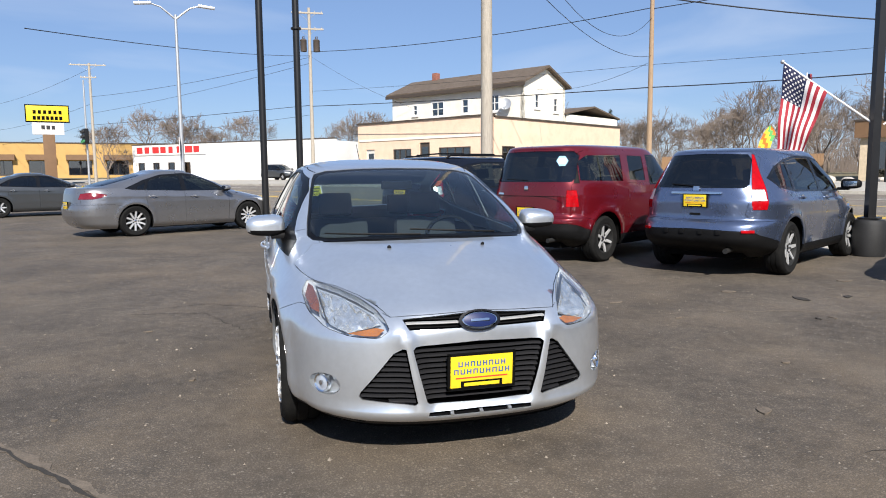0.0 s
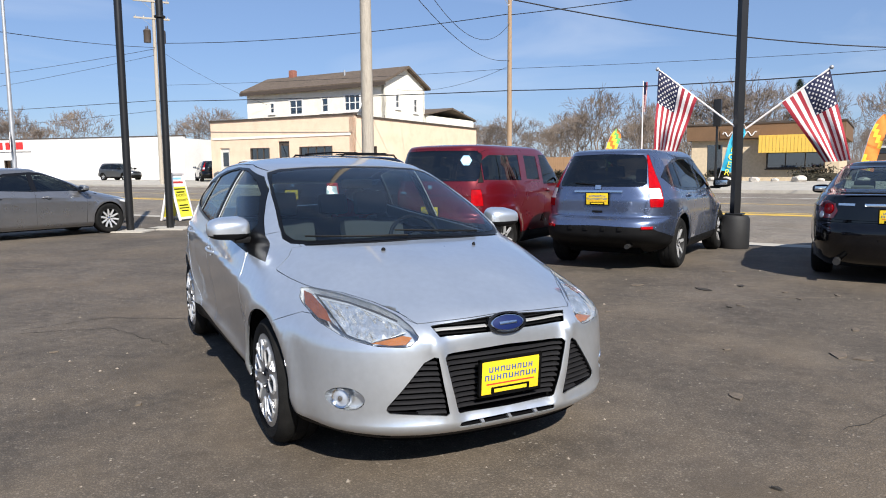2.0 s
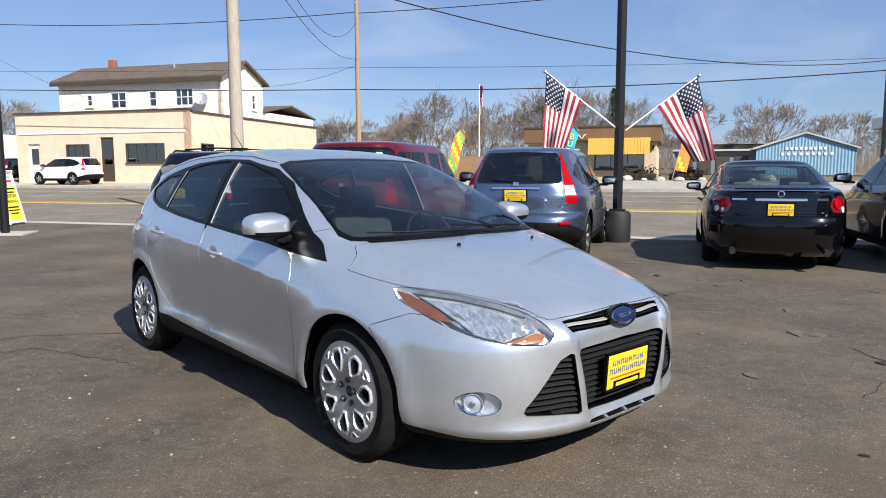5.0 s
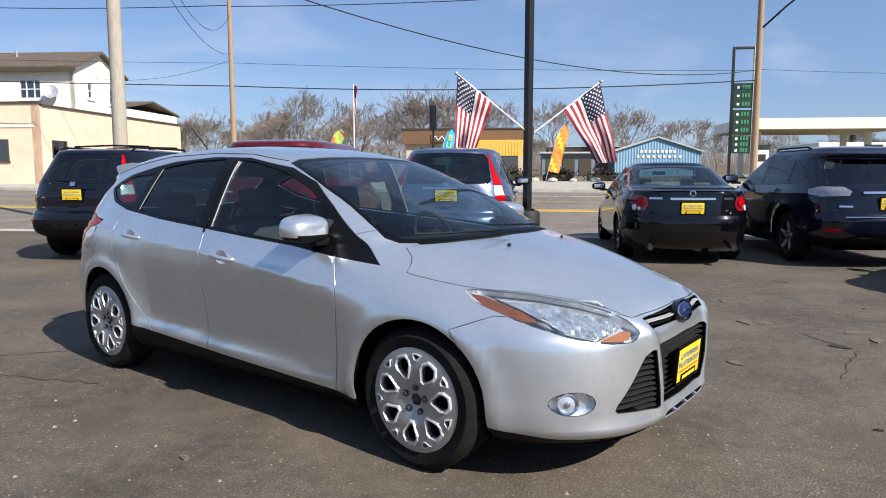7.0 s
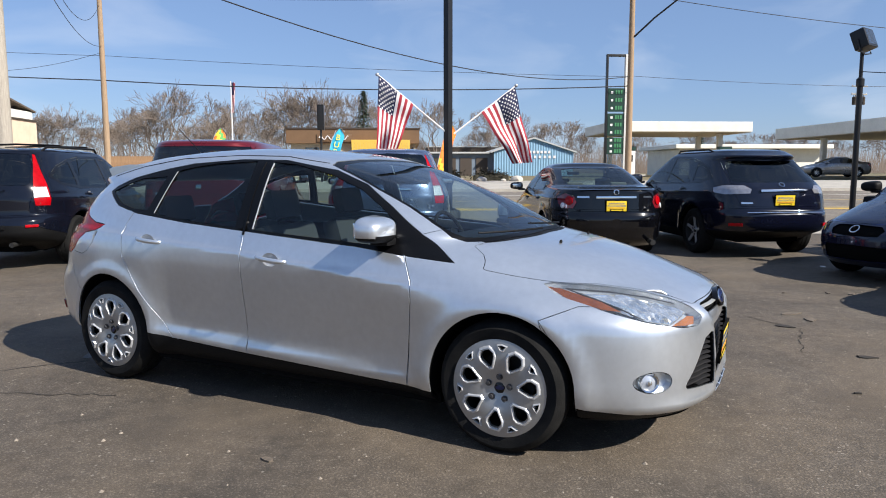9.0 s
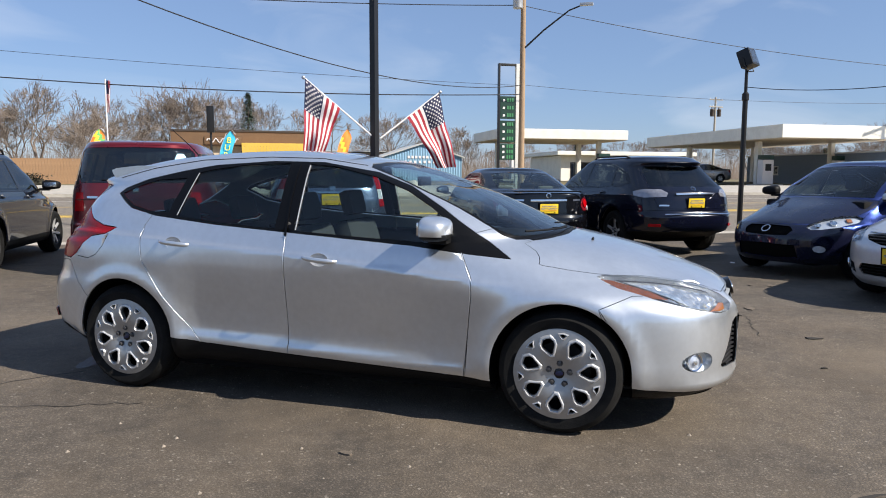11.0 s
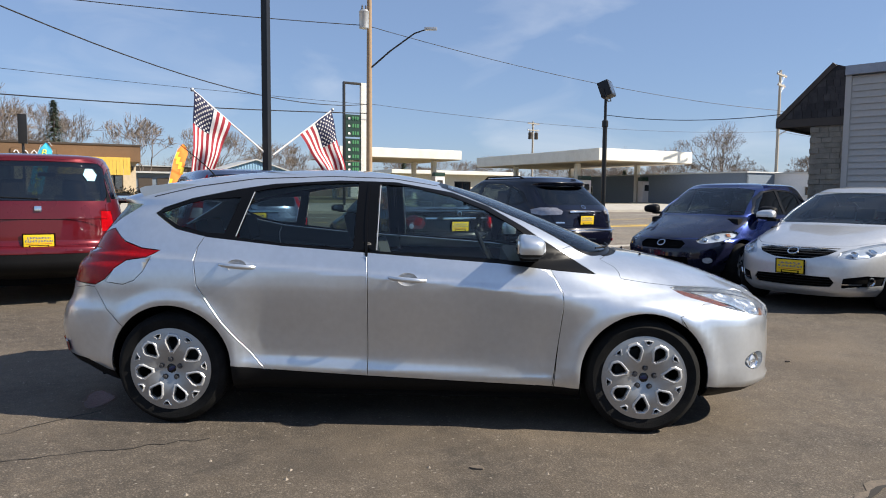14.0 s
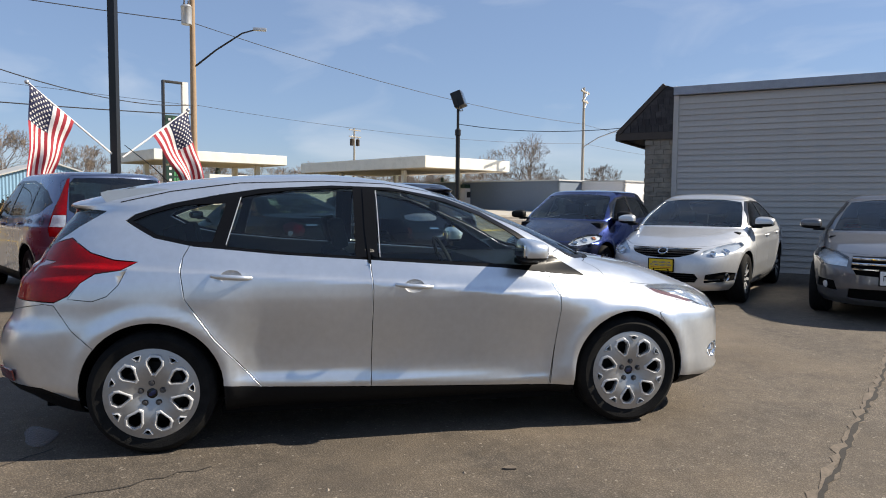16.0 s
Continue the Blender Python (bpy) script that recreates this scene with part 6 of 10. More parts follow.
m = on_skin(sk_, "R", 0.0, 1.22, 0.012).translation
part("rear_wiper", tubebm([m, on_skin(sk_, "R", 0.4, 1.235, 0.014).translation], 0.007, 6), M_BLACK, r)

# black saloon with round tail lamps
ALT = dict(
    shape=([(0.19, 2.12), (0.28, 2.26), (0.42, 2.31), (0.58, 2.29), (0.68, 2.20), (0.76, 2.03), (0.84, 1.75), (0.91, 1.45), (0.95, 1.22), (1.0, 1.08), (1.15, 0.74), (1.28, 0.42), (1.36, 0.20), (1.395, 0.05)],
           [(0.19, -2.25), (0.28, -2.38), (0.45, -2.45), (0.62, -2.46), (0.70, -2.42), (0.90, -2.40), (1.02, -2.39), (1.045, -2.30), (1.065, -1.98), (1.085, -1.78), (1.2, -1.45), (1.3, -1.15), (1.36, -0.95), (1.395, -0.8)],
           [(0.19, 0.80), (0.28, 0.865), (0.5, 0.89), (0.75, 0.895), (0.9, 0.88), (1.0, 0.84), (1.15, 0.76), (1.28, 0.68), (1.36, 0.62), (1.395, 0.58)], 1.455, 0.06, -0.35, 0.5, 0.74, 0.97),
    front_x=2.31, rear_x=-2.46, half=0.89, clear=0.17, bottom=0.19, belt=0.96, sill=0.27, hood_lead=0.73, hood_w=0.76, cowl=(1.20, 0.965), arch_f=1.388, arch_r=-1.388, arch_z=0.33, ra=0.36, rear_bumper_z=0.72, crease=(0.92, 0.80), sill_mat="paint",
    windshield=[(0, 0.99), (0.45, 0.985), (0.68, 0.98), (0.66, 1.08), (0.60, 1.24), (0.56, 1.33), (0.3, 1.365), (0, 1.37)],
    rear_window=[(0, 1.095), (0.50, 1.10), (0.58, 1.115), (0.55, 1.24), (0.50, 1.335), (0.3, 1.36), (0, 1.365)],
    windows=[[(-0.18, 0.99), (-0.18, 1.33), (0.1, 1.31), (0.4, 1.19), (0.68, 1.03), (0.70, 0.975)], [(-0.29, 0.99), (-0.29, 1.33), (-0.7, 1.31), (-1.0, 1.22), (-1.1, 1.02)], [(-1.16, 1.03), (-1.07, 1.19), (-1.3, 1.08), (-1.28, 1.04)]],
    glass_rear=M_GLASS,
    frame=[(0.86, 0.955), (0.7, 1.045), (0.42, 1.215), (0.12, 1.34), (-0.2, 1.36), (-0.7, 1.34), (-1.05, 1.235), (-1.42, 1.05), (-1.3, 1.015), (-0.3, 0.965)],
    lamps=[("headlight", V("F", (0.45, 0.70), (0.74, 0.78), (0.79, 0.72), (0.7, 0.62), (0.5, 0.62)), M_CLEARLAMP, dict(rim=0.01)),
           ("tail_light", V("R", (0.62, 0.76), (0.57, 0.85), (0.60, 0.94), (0.70, 0.98)) + V("S", (-2.12, 0.97), (-2.02, 0.92), (-2.08, 0.82), (-2.2, 0.76)), M_REDDARK, dict(rim=0.008))],
    extra=[("grille", V("F", (0, 0.55), (0.38, 0.56), (0.36, 0.68), (0, 0.69)), M_BLACK, dict(lift=-0.01))],
    door_front=0.86, door_b=-0.235, door_rear=-1.12, tailgate=[(0, 0.74), (0.6, 0.75), (0.57, 0.85), (0.62, 0.98), (0.60, 1.04), (0.55, 1.075), (0, 1.08)],
    wheel=dict(r=0.325, width=0.215, rim=0.205, spokes=7, inset=0.02), seats=dict(height=0.55, rear=-0.9, front=0.02, z=0.28, dash=(0.9, 0.92), glass_top=0.25, glass_top_z=1.27),
    mirror=(0.74, 0.97, 1.03, 0.95), handles=[(-0.02, 0.85), (-0.98, 0.87)], plates=[("R", 0, 0.80, 2)])
r, sk_, _ = build("saloon", from_rear(6.46, -0.18, 30, -2.42), ALT, M_BLACKPAINT, "glossy black saloon with round red tail lamps and twin tailpipes", interior=M_SEATLIGHT)
part("chrome_strip", boxbm(-0.004, 0.016, -0.30, 0.30, -0.018, 0.018, 0.006), M_CHROME, r, at=on_skin(sk_, "R", 0, 0.925, 0.0))
bm = lathe(bmesh.new(), [(0.042, 0.0), (0.042, 0.01), (0.03, 0.012), (0.028, 0.004)], 24, "X")
part("emblem", bm, M_CHROME, r, at=on_skin(sk_, "R", 0, 1.0, 0.004))
for y, w in ((0.48, 0.09), (-0.48, 0.07)):
    part("model_mark", boxbm(0, 0.003, -w, w, -0.013, 0.013), M_CHROME, r, at=on_skin(sk_, "R", abs(y), 0.93, 0.002, 1 if y > 0 else -1))
for sg in (1, -1):
    for y, z, rr, mm in ((0.665, 0.875, 0.066, M_REDLENS), (0.74, 0.80, 0.042, M_CLEARLAMP)):
        part("lamp_ring", lathe(bmesh.new(), [(rr, 0.0), (rr, 0.008), (rr * 0.6, 0.013), (0.0001, 0.014)], 22, "X"), mm, r, at=on_skin(sk_, "R", y, z, 0.002, sg))
    q = Vector((-2.3, 0.55 * sg, 0.27))
    part("tailpipe", tubebm([q, q + Vector((-0.16, 0, -0.01))], 0.04, 16), M_RIMDARK, r)
part("spoiler_lip", boxbm(-0.05, 0.03, -0.55, 0.55, -0.012, 0.012, 0.01), M_BLACKPAINT, r, at=Matrix.Translation((-2.33, 0, 1.065)))

# dark luxury crossover with a raked rear window
LEX = dict(
    shape=([(0.24, 2.14), (0.32, 2.24), (0.48, 2.29), (0.65, 2.28), (0.78, 2.20), (0.88, 2.03), (0.96, 1.75), (1.02, 1.48), (1.06, 1.30), (1.11, 1.15), (1.28, 0.80), (1.45, 0.45), (1.56, 0.20), (1.6, 0.08)],
           [(0.24, -1.86), (0.34, -2.12), (0.42, -2.38), (0.5, -2.45), (0.66, -2.46), (0.74, -2.40), (0.92, -2.37), (1.05, -2.34), (1.12, -2.26), (1.3, -2.02), (1.48, -1.80), (1.53, -1.88), (1.6, -1.72)],
           [(0.24, 0.86), (0.34, 0.92), (0.55, 0.94), (0.85, 0.94), (1.0, 0.92), (1.1, 0.885), (1.3, 0.80), (1.45, 0.73), (1.56, 0.67), (1.6, 0.63)], 1.67, 0.07, -0.6, 0.5, 0.84, 1.08),
    front_x=2.29, rear_x=-2.46, half=0.935, clear=0.22, bottom=0.24, belt=1.08, sill=0.36, hood_lead=0.83, hood_w=0.80, cowl=(1.28, 1.075), arch_f=1.37, arch_r=-1.37, arch_z=0.38, ra=0.41, rear_bumper_z=0.76, crease=(1.02, 0.92),
    windshield=[(0, 1.10), (0.45, 1.095), (0.72, 1.09), (0.68, 1.25), (0.62, 1.44), (0.58, 1.53), (0.3, 1.57), (0, 1.575)],
    rear_window=[(0, 1.14), (0.62, 1.14), (0.66, 1.17), (0.60, 1.40), (0.56, 1.465), (0, 1.48)],
    windows=[[(-0.15, 1.11), (-0.15, 1.52), (0.2, 1.48), (0.5, 1.34), (0.82, 1.14), (0.84, 1.09)], [(-0.27, 1.11), (-0.27, 1.52), (-0.85, 1.50), (-1.08, 1.45), (-1.15, 1.13)], [(-1.22, 1.14), (-1.15, 1.44), (-1.45, 1.34), (-1.62, 1.2)]],
    frame=[(0.95, 1.075), (0.84, 1.155), (0.52, 1.365), (0.22, 1.505), (-0.2, 1.55), (-0.85, 1.53), (-1.15, 1.475), (-1.5, 1.36), (-1.72, 1.2), (-1.5, 1.13), (-0.3, 1.08)],
    lamps=[("headlight", V("F", (0.45, 0.80), (0.78, 0.88), (0.83, 0.80), (0.72, 0.72), (0.5, 0.72)), M_CLEARLAMP, dict(rim=0.01)),
           ("tail_light", V("R", (0.50, 0.98), (0.47, 1.04), (0.55, 1.10), (0.7, 1.10)) + V("S", (-2.02, 1.10), (-1.86, 1.06), (-1.92, 0.99), (-2.1, 0.96)), M_SMOKELAMP, dict(rim=0.008))],
    extra=[("lower_cladding", V("R", (0, 0.42), (0.7, 0.42)) + V("S", (-2.1, 0.42), (-1.8, 0.40), (-1.8, 0.2)) + V("R", (0, 0.2)), M_BLACK, {}), ("grille", V("F", (0, 0.62), (0.4, 0.64), (0.38, 0.78), (0, 0.79)), M_BLACK, dict(lift=-0.01))],
    door_front=0.86, door_b=-0.21, door_rear=-1.18, wagon=True, tailgate=[(0, 0.78), (0.62, 0.79), (0.68, 0.95), (0.5, 1.02), (0.68, 1.13), (0.62, 1.45), (0.5, 1.51), (0, 1.52)],
    wheel=dict(r=0.36, width=0.235, rim=0.235, spokes=5, inset=0.02), seats=dict(height=0.58, rear=-0.85, front=0.05, z=0.46, dash=(0.95, 1.04), glass_top=0.4, glass_top_z=1.45),
    mirror=(0.80, 1.03, 1.17, 1.05), handles=[(-0.02, 0.99), (-0.98, 1.02)], plates=[("R", 0, 0.88, 3)])
r, sk_, _ = build("luxury_crossover", from_rear(7.60, -2.38, 33, -2.38), LEX, M_INDIGO, "dark indigo luxury crossover with clear tail lamps and chrome strip", interior=M_SEATLIGHT)
part("chrome_strip", boxbm(-0.004, 0.018, -0.36, 0.36, -0.017, 0.017, 0.006), M_CHROME, r, at=on_skin(sk_, "R", 0, 1.02, 0.0))
part("emblem", lathe(bmesh.new(), [(0.045, 0.0), (0.045, 0.01), (0.036, 0.011), (0.034, 0.003)], 24, "X"), M_CHROME, r, at=on_skin(sk_, "R", 0, 1.10, 0.004))
for y, w in ((0.55, 0.08), (-0.55, 0.08)):
    part("model_mark", boxbm(0, 0.003, -w, w, -0.012, 0.012), M_CHROME, r, at=on_skin(sk_, "R", abs(y), 0.84, 0.002, 1 if y > 0 else -1))
for sg in (1, -1):
    part("reflector", boxbm(-0.003, 0.006, -0.1, 0.1, -0.022, 0.022, 0.005), M_REDLENS, r, at=on_skin(sk_, "R", 0.70, 0.52, 0.002, sg))
part("bumper_strip", boxbm(-0.002, 0.01, -0.6, 0.6, -0.008, 0.008, 0.004), M_CHROME, r, at=on_skin(sk_, "R", 0, 0.70, 0.002))
for sg in (1, -1):
    pts = [on_skin(sk_, "S", x, 1.60, 0.0, sg).translation + Vector((0, -0.02 * sg, 0.05 if 0 < i < 4 else 0.0)) for i, x in enumerate((-0.05, -0.2, -0.7, -1.2, -1.35))]
    part("roof_rail", tubebm(pts, 0.014, 8), M_BLACK, r)

# blue tall hatchback, seen from the front
MATRIX = dict(
    shape=([(0.20, 2.06), (0.28, 2.15), (0.42, 2.19), (0.56, 2.18), (0.66, 2.10), (0.74, 1.99), (0.82, 1.80), (0.90, 1.58), (0.97, 1.36), (1.02, 1.22), (1.07, 1.10), (1.2, 0.83), (1.34, 0.54), (1.44, 0.32), (1.485, 0.2)],
           [(0.20, -1.98), (0.30, -2.10), (0.5, -2.15), (0.65, -2.12), (0.85, -2.06), (1.05, -2.0), (1.25, -1.85), (1.4, -1.7), (1.485, -1.6)],
           [(0.20, 0.80), (0.28, 0.85), (0.5, 0.875), (0.8, 0.88), (0.95, 0.87), (1.05, 0.84), (1.2, 0.77), (1.34, 0.71), (1.44, 0.66), (1.485, 0.62)], 1.545, 0.06, -0.5, 0.5, 0.72, 1.03),
    front_x=2.19, rear_x=-2.15, half=0.875, clear=0.17, bottom=0.20, belt=1.03, sill=0.29, hood_lead=0.70, hood_w=0.74, cowl=(1.23, 1.025), arch_f=1.30, arch_r=-1.30, arch_z=0.33, ra=0.36, rear_bumper_z=0.66, sill_mat="paint",
    windshield=[(0, 1.045), (0.45, 1.04), (0.68, 1.035), (0.65, 1.15), (0.60, 1.32), (0.56, 1.42), (0.3, 1.455), (0, 1.46)],
    rear_window=[(0, 1.08), (0.58, 1.08), (0.55, 1.3), (0.5, 1.38), (0, 1.40)],
    windows=[[(-0.18, 1.05), (-0.18, 1.41), (0.2, 1.38), (0.5, 1.26), (0.76, 1.09), (0.78, 1.04)], [(-0.29, 1.05), (-0.29, 1.41), (-0.8, 1.39), (-1.0, 1.33), (-1.05, 1.1)], [(-1.12, 1.12), (-1.08, 1.31), (-1.4, 1.22), (-1.5, 1.18)]],
    frame=[(0.82, 1.055), (0.78, 1.105), (0.52, 1.285), (0.22, 1.405), (-0.2, 1.44), (-0.8, 1.42), (-1.1, 1.35), (-1.6, 1.19), (-1.3, 1.08), (-0.3, 1.03)],
    lamps=[("headlight", V("F", (0.47, 0.665), (0.46, 0.70), (0.52, 0.765), (0.62, 0.805), (0.72, 0.81), (0.77, 0.78), (0.775, 0.73), (0.72, 0.675), (0.60, 0.645), (0.52, 0.645)), M_LENS, dict(rim=0.008, back=M_LAMPGREY, deep=0.035)),
           ("tail_light", V("R", (0.62, 0.85), (0.60, 1.05)) + V("S", (-1.75, 1.05), (-1.75, 0.85)), M_REDLENS, dict(rim=0.01))],
    extra=[("grille", V("F", (0, 0.555), (0.30, 0.565), (0.34, 0.63), (0.28, 0.675), (0, 0.685)), M_DARK, dict(lift=-0.02)),
           ("lower_grille", V("F", (0, 0.27), (0.42, 0.28), (0.40, 0.44), (0, 0.45)), M_DARK, dict(lift=-0.02)),
           ("fog_light", [("F", 0.62 + 0.05 * math.cos(a), 0.40 + 0.045 * math.sin(a)) for a in np.linspace(0, 6.28, 17)[:-1]], M_CLEARLAMP, dict(lift=-0.006))],
    door_front=0.82, door_b=-0.235, door_rear=-1.08, wagon=True, tailgate=[(0, 0.68), (0.6, 0.70), (0.6, 1.06), (0.58, 1.38), (0, 1.42)],
    wheel=dict(r=0.315, width=0.205, rim=0.205, spokes=6, inset=0.02), seats=dict(height=0.56, rear=-0.85, front=0.05, z=0.38, dash=(0.92, 0.99), glass_top=0.38, glass_top_z=1.37),
    mirror=(0.74, 0.96, 1.1, 1.0), handles=[(-0.02, 0.94), (-0.95, 0.96)], plates=[], mirror_mat=M_BLACK)
a = radians(136)
r, sk_, _ = build("tall_hatchback", heading(5.62 - 2.15 * math.cos(a), -3.15 - 2.15 * math.sin(a), 136), MATRIX, M_BLUE, "blue tall hatchback with a near-black hood and clear headlights")
# hood and front bumper take a near-black colour instead of the body's blue
M_NOSE = paint("near_black_nose", (0.006, 0.007, 0.022), 0.0, 0.25, 0.12)
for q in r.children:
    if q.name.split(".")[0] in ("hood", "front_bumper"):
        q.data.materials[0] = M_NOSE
part("emblem", lathe(bmesh.new(), [(0.06, 0.0), (0.06, 0.01), (0.048, 0.012), (0.046, 0.003)], 24, "X"), M_CHROME, r, at=on_skin(sk_, "F", 0, 0.625, 0.012))
for sg in (1, -1):
    part("turn_signal", boxbm(-0.03, -0.015, -0.035, 0.035, -0.03, 0.03, 0.01), M_AMBER, r, at=on_skin(sk_, "F", 0.71, 0.765, 0.0, sg))
    for y, z, rr in ((0.54, 0.705, 0.040), (0.63, 0.735, 0.046)):
        part("lamp_bowl", lathe(bmesh.new(), [(rr, 0.0), (rr, 0.018), (rr * 0.85, 0.02), (rr * 0.6, 0.004), (0.0001, 0.0)], 20, "X"), M_CHROME, r, at=on_skin(sk_, "F", y, z, -0.026, sg))

# silver saloon, seen from the front
CAMRY = dict(
    shape=([(0.19, 2.20), (0.26, 2.29), (0.40, 2.33), (0.56, 2.32), (0.68, 2.27), (0.75, 2.14), (0.82, 1.92), (0.89, 1.62), (0.94, 1.36), (0.97, 1.20), (1.02, 1.06), (1.16, 0.74), (1.28, 0.44), (1.37, 0.20), (1.405, 0.05)],
           [(0.19, -2.28), (0.3, -2.42), (0.5, -2.47), (0.7, -2.45), (0.95, -2.42), (1.06, -2.38), (1.09, -2.2), (1.11, -1.9), (1.2, -1.6), (1.3, -1.25), (1.37, -1.0), (1.405, -0.85)],
           [(0.19, 0.82), (0.28, 0.875), (0.5, 0.90), (0.75, 0.905), (0.92, 0.885), (1.0, 0.85), (1.16, 0.76), (1.28, 0.69), (1.37, 0.62), (1.405, 0.58)], 1.465, 0.06, -0.35, 0.5, 0.74, 0.98),
    front_x=2.33, rear_x=-2.47, half=0.90, clear=0.16, bottom=0.19, belt=0.98, sill=0.26, hood_lead=0.745, hood_w=0.78, cowl=(1.21, 0.975), arch_f=1.388, arch_r=-1.388, arch_z=0.33, ra=0.36, rear_bumper_z=0.72, crease=(0.93, 0.84), sill_mat="paint",
    windshield=[(0, 0.995), (0.45, 0.99), (0.70, 0.985), (0.67, 1.1), (0.61, 1.26), (0.56, 1.34), (0.3, 1.375), (0, 1.38)],
    rear_window=[(0, 1.12), (0.56, 1.125), (0.54, 1.25), (0.5, 1.33), (0, 1.37)],
    windows=[[(-0.18, 1.01), (-0.18, 1.34), (0.1, 1.32), (0.4, 1.20), (0.70, 1.04), (0.72, 0.985)], [(-0.29, 1.01), (-0.29, 1.34), (-0.7, 1.33), (-1.0, 1.24), (-1.1, 1.03)], [(-1.16, 1.04), (-1.07, 1.21), (-1.35, 1.1), (-1.3, 1.05)]],
    frame=[(0.77, 1.0), (0.72, 1.055), (0.42, 1.225), (0.12, 1.35), (-0.2, 1.37), (-0.7, 1.355), (-1.05, 1.26), (-1.45, 1.09), (-1.35, 1.03), (-0.3, 0.98)],
    lamps=[("headlight", V("F", (0.45, 0.648), (0.47, 0.70), (0.58, 0.755), (0.70, 0.79), (0.78, 0.80), (0.815, 0.765), (0.79, 0.705), (0.70, 0.645), (0.58, 0.625)), M_LENS, dict(rim=0.008, back=M_LAMPGREY, deep=0.035, wall=M_LAMPGREY)),
           ("tail_light", V("R", (0.5, 0.85), (0.5, 1.0)) + V("S", (-2.1, 1.0), (-2.1, 0.85)), M_REDLENS, dict(rim=0.01))],
    extra=[("grille", V("F", (0, 0.612), (0.20, 0.625), (0.36, 0.668), (0.43, 0.715), (0.3, 0.728), (0, 0.718)), M_DARK, dict(lift=-0.015)),
           ("lower_grille", V("F", (0, 0.30), (0.40, 0.31), (0.44, 0.36), (0.40, 0.42), (0, 0.43)), M_DARK, dict(lift=-0.02)),
           ("side_intake", V("F", (0.50, 0.30), (0.78, 0.32), (0.80, 0.42), (0.70, 0.44), (0.52, 0.41)), M_DARK, dict(lift=-0.015))],
    door_front=0.86, door_b=-0.235, door_rear=-1.12, tailgate=[(0, 0.74), (0.6, 0.75), (0.62, 1.03), (0.55, 1.1), (0, 1.105)],
    wheel=dict(r=0.325, width=0.215, rim=0.212, spokes=10, inset=0.02), seats=dict(height=0.55, rear=-0.9, front=0.02, z=0.29, dash=(0.92, 0.93), glass_top=0.28, glass_top_z=1.28),
    mirror=(0.76, 0.98, 1.06, 1.0), handles=[(-0.02, 0.86), (-0.98, 0.88)], plates=[("F", 0, 0.52, 4)])
a = radians(134)
r, sk_, _ = build("saloon", heading(3.49 - 2.31 * math.cos(a), -4.07 - 2.31 * math.sin(a), 134), CAMRY, M_LIGHTSILVER, "bright silver saloon with black grille beside the grey building", interior=M_SEATLIGHT)
part("emblem", lathe(bmesh.new(), [(0.062, 0.0), (0.062, 0.012), (0.05, 0.014), (0.048, 0.003)], 24, "X"), M_CHROME, r, at=on_skin(sk_, "F", 0, 0.685, 0.008))
bars(sk_, "front", [(0, 0.612), (0.20, 0.625), (0.36, 0.668), (0.43, 0.715), (0.3, 0.728), (0, 0.718)], (0.645, 0.675, 0.70), 0.006, 0.004, r, M_SLAT)
bars(sk_, "front", [(0, 0.72), (0.44, 0.715), (0.44, 0.75), (0, 0.75)], (0.733,), 0.006, -0.004, r, M_CHROME, "chrome_bar")
bars(sk_, "front", [(0, 0.30), (0.40, 0.31), (0.44, 0.36), (0.40, 0.42), (0, 0.43)], (0.335, 0.365, 0.395), 0.005, 0.004, r, M_BLACK)
for sg in (1, -1):
    part("fog_light", lathe(bmesh.new(), [(0.052, 0.0), (0.052, 0.014), (0.042, 0.016), (0.040, 0.006), (0.0001, 0.008)], 20, "X"), M_CHROME, r, at=on_skin(sk_, "F", 0.72, 0.375, 0.004, sg))
    for y, z, rr in ((0.59, 0.69, 0.042), (0.70, 0.72, 0.046)):
        part("lamp_bowl", lathe(bmesh.new(), [(rr, 0.0), (rr, 0.02), (rr * 0.85, 0.022), (rr * 0.6, 0.004), (0.0001, 0.0)], 20, "X"), M_CHROME, r, at=on_skin(sk_, "F", y, z, -0.032, sg))
    q, nn = zip(*[(m_.translation, m_.to_3x3().col[0]) for m_ in (on_skin(sk_, "F", y, 0.345, 0.002, sg) for y in np.linspace(0.50, 0.66, 7))])
    part("intake_strip", ribbon(bmesh.new(), q, nn, 0.006, 0.004), M_CHROME, r)

# gunmetal saloon with a barred chrome grille
FUSION = dict(CAMRY)
FUSION.update(
    lamps=[("headlight", V("F", (0.47, 0.62), (0.46, 0.72), (0.58, 0.77), (0.74, 0.80), (0.82, 0.78), (0.83, 0.70), (0.74, 0.63)), M_LENS, dict(rim=0.008, back=M_CLEARLAMP, deep=0.04)), CAMRY["lamps"][1]],
    extra=[("grille", V("F", (0, 0.52), (0.38, 0.54), (0.43, 0.62), (0.42, 0.735), (0, 0.74)), M_DARK, dict(lift=-0.02)),
           ("lower_grille", V("F", (0, 0.26), (0.46, 0.27), (0.44, 0.38), (0, 0.39)), M_DARK, dict(lift=-0.02)),
           ("side_intake", V("F", (0.56, 0.34), (0.78, 0.36), (0.78, 0.46), (0.60, 0.45)), M_DARK, dict(lift=-0.015))],
    plates=[("F", 0, 0.52, 2)], plate_style="white", wheel=dict(r=0.325, width=0.215, rim=0.205, spokes=8, inset=0.02))
a = radians(134)
r, sk_, _ = build("saloon", heading(1.55 - 2.31 * math.cos(a), -5.72 - 2.31 * math.sin(a), 134), FUSION, M_GREY, "gunmetal grey saloon with a chrome-barred grille and a white plate")
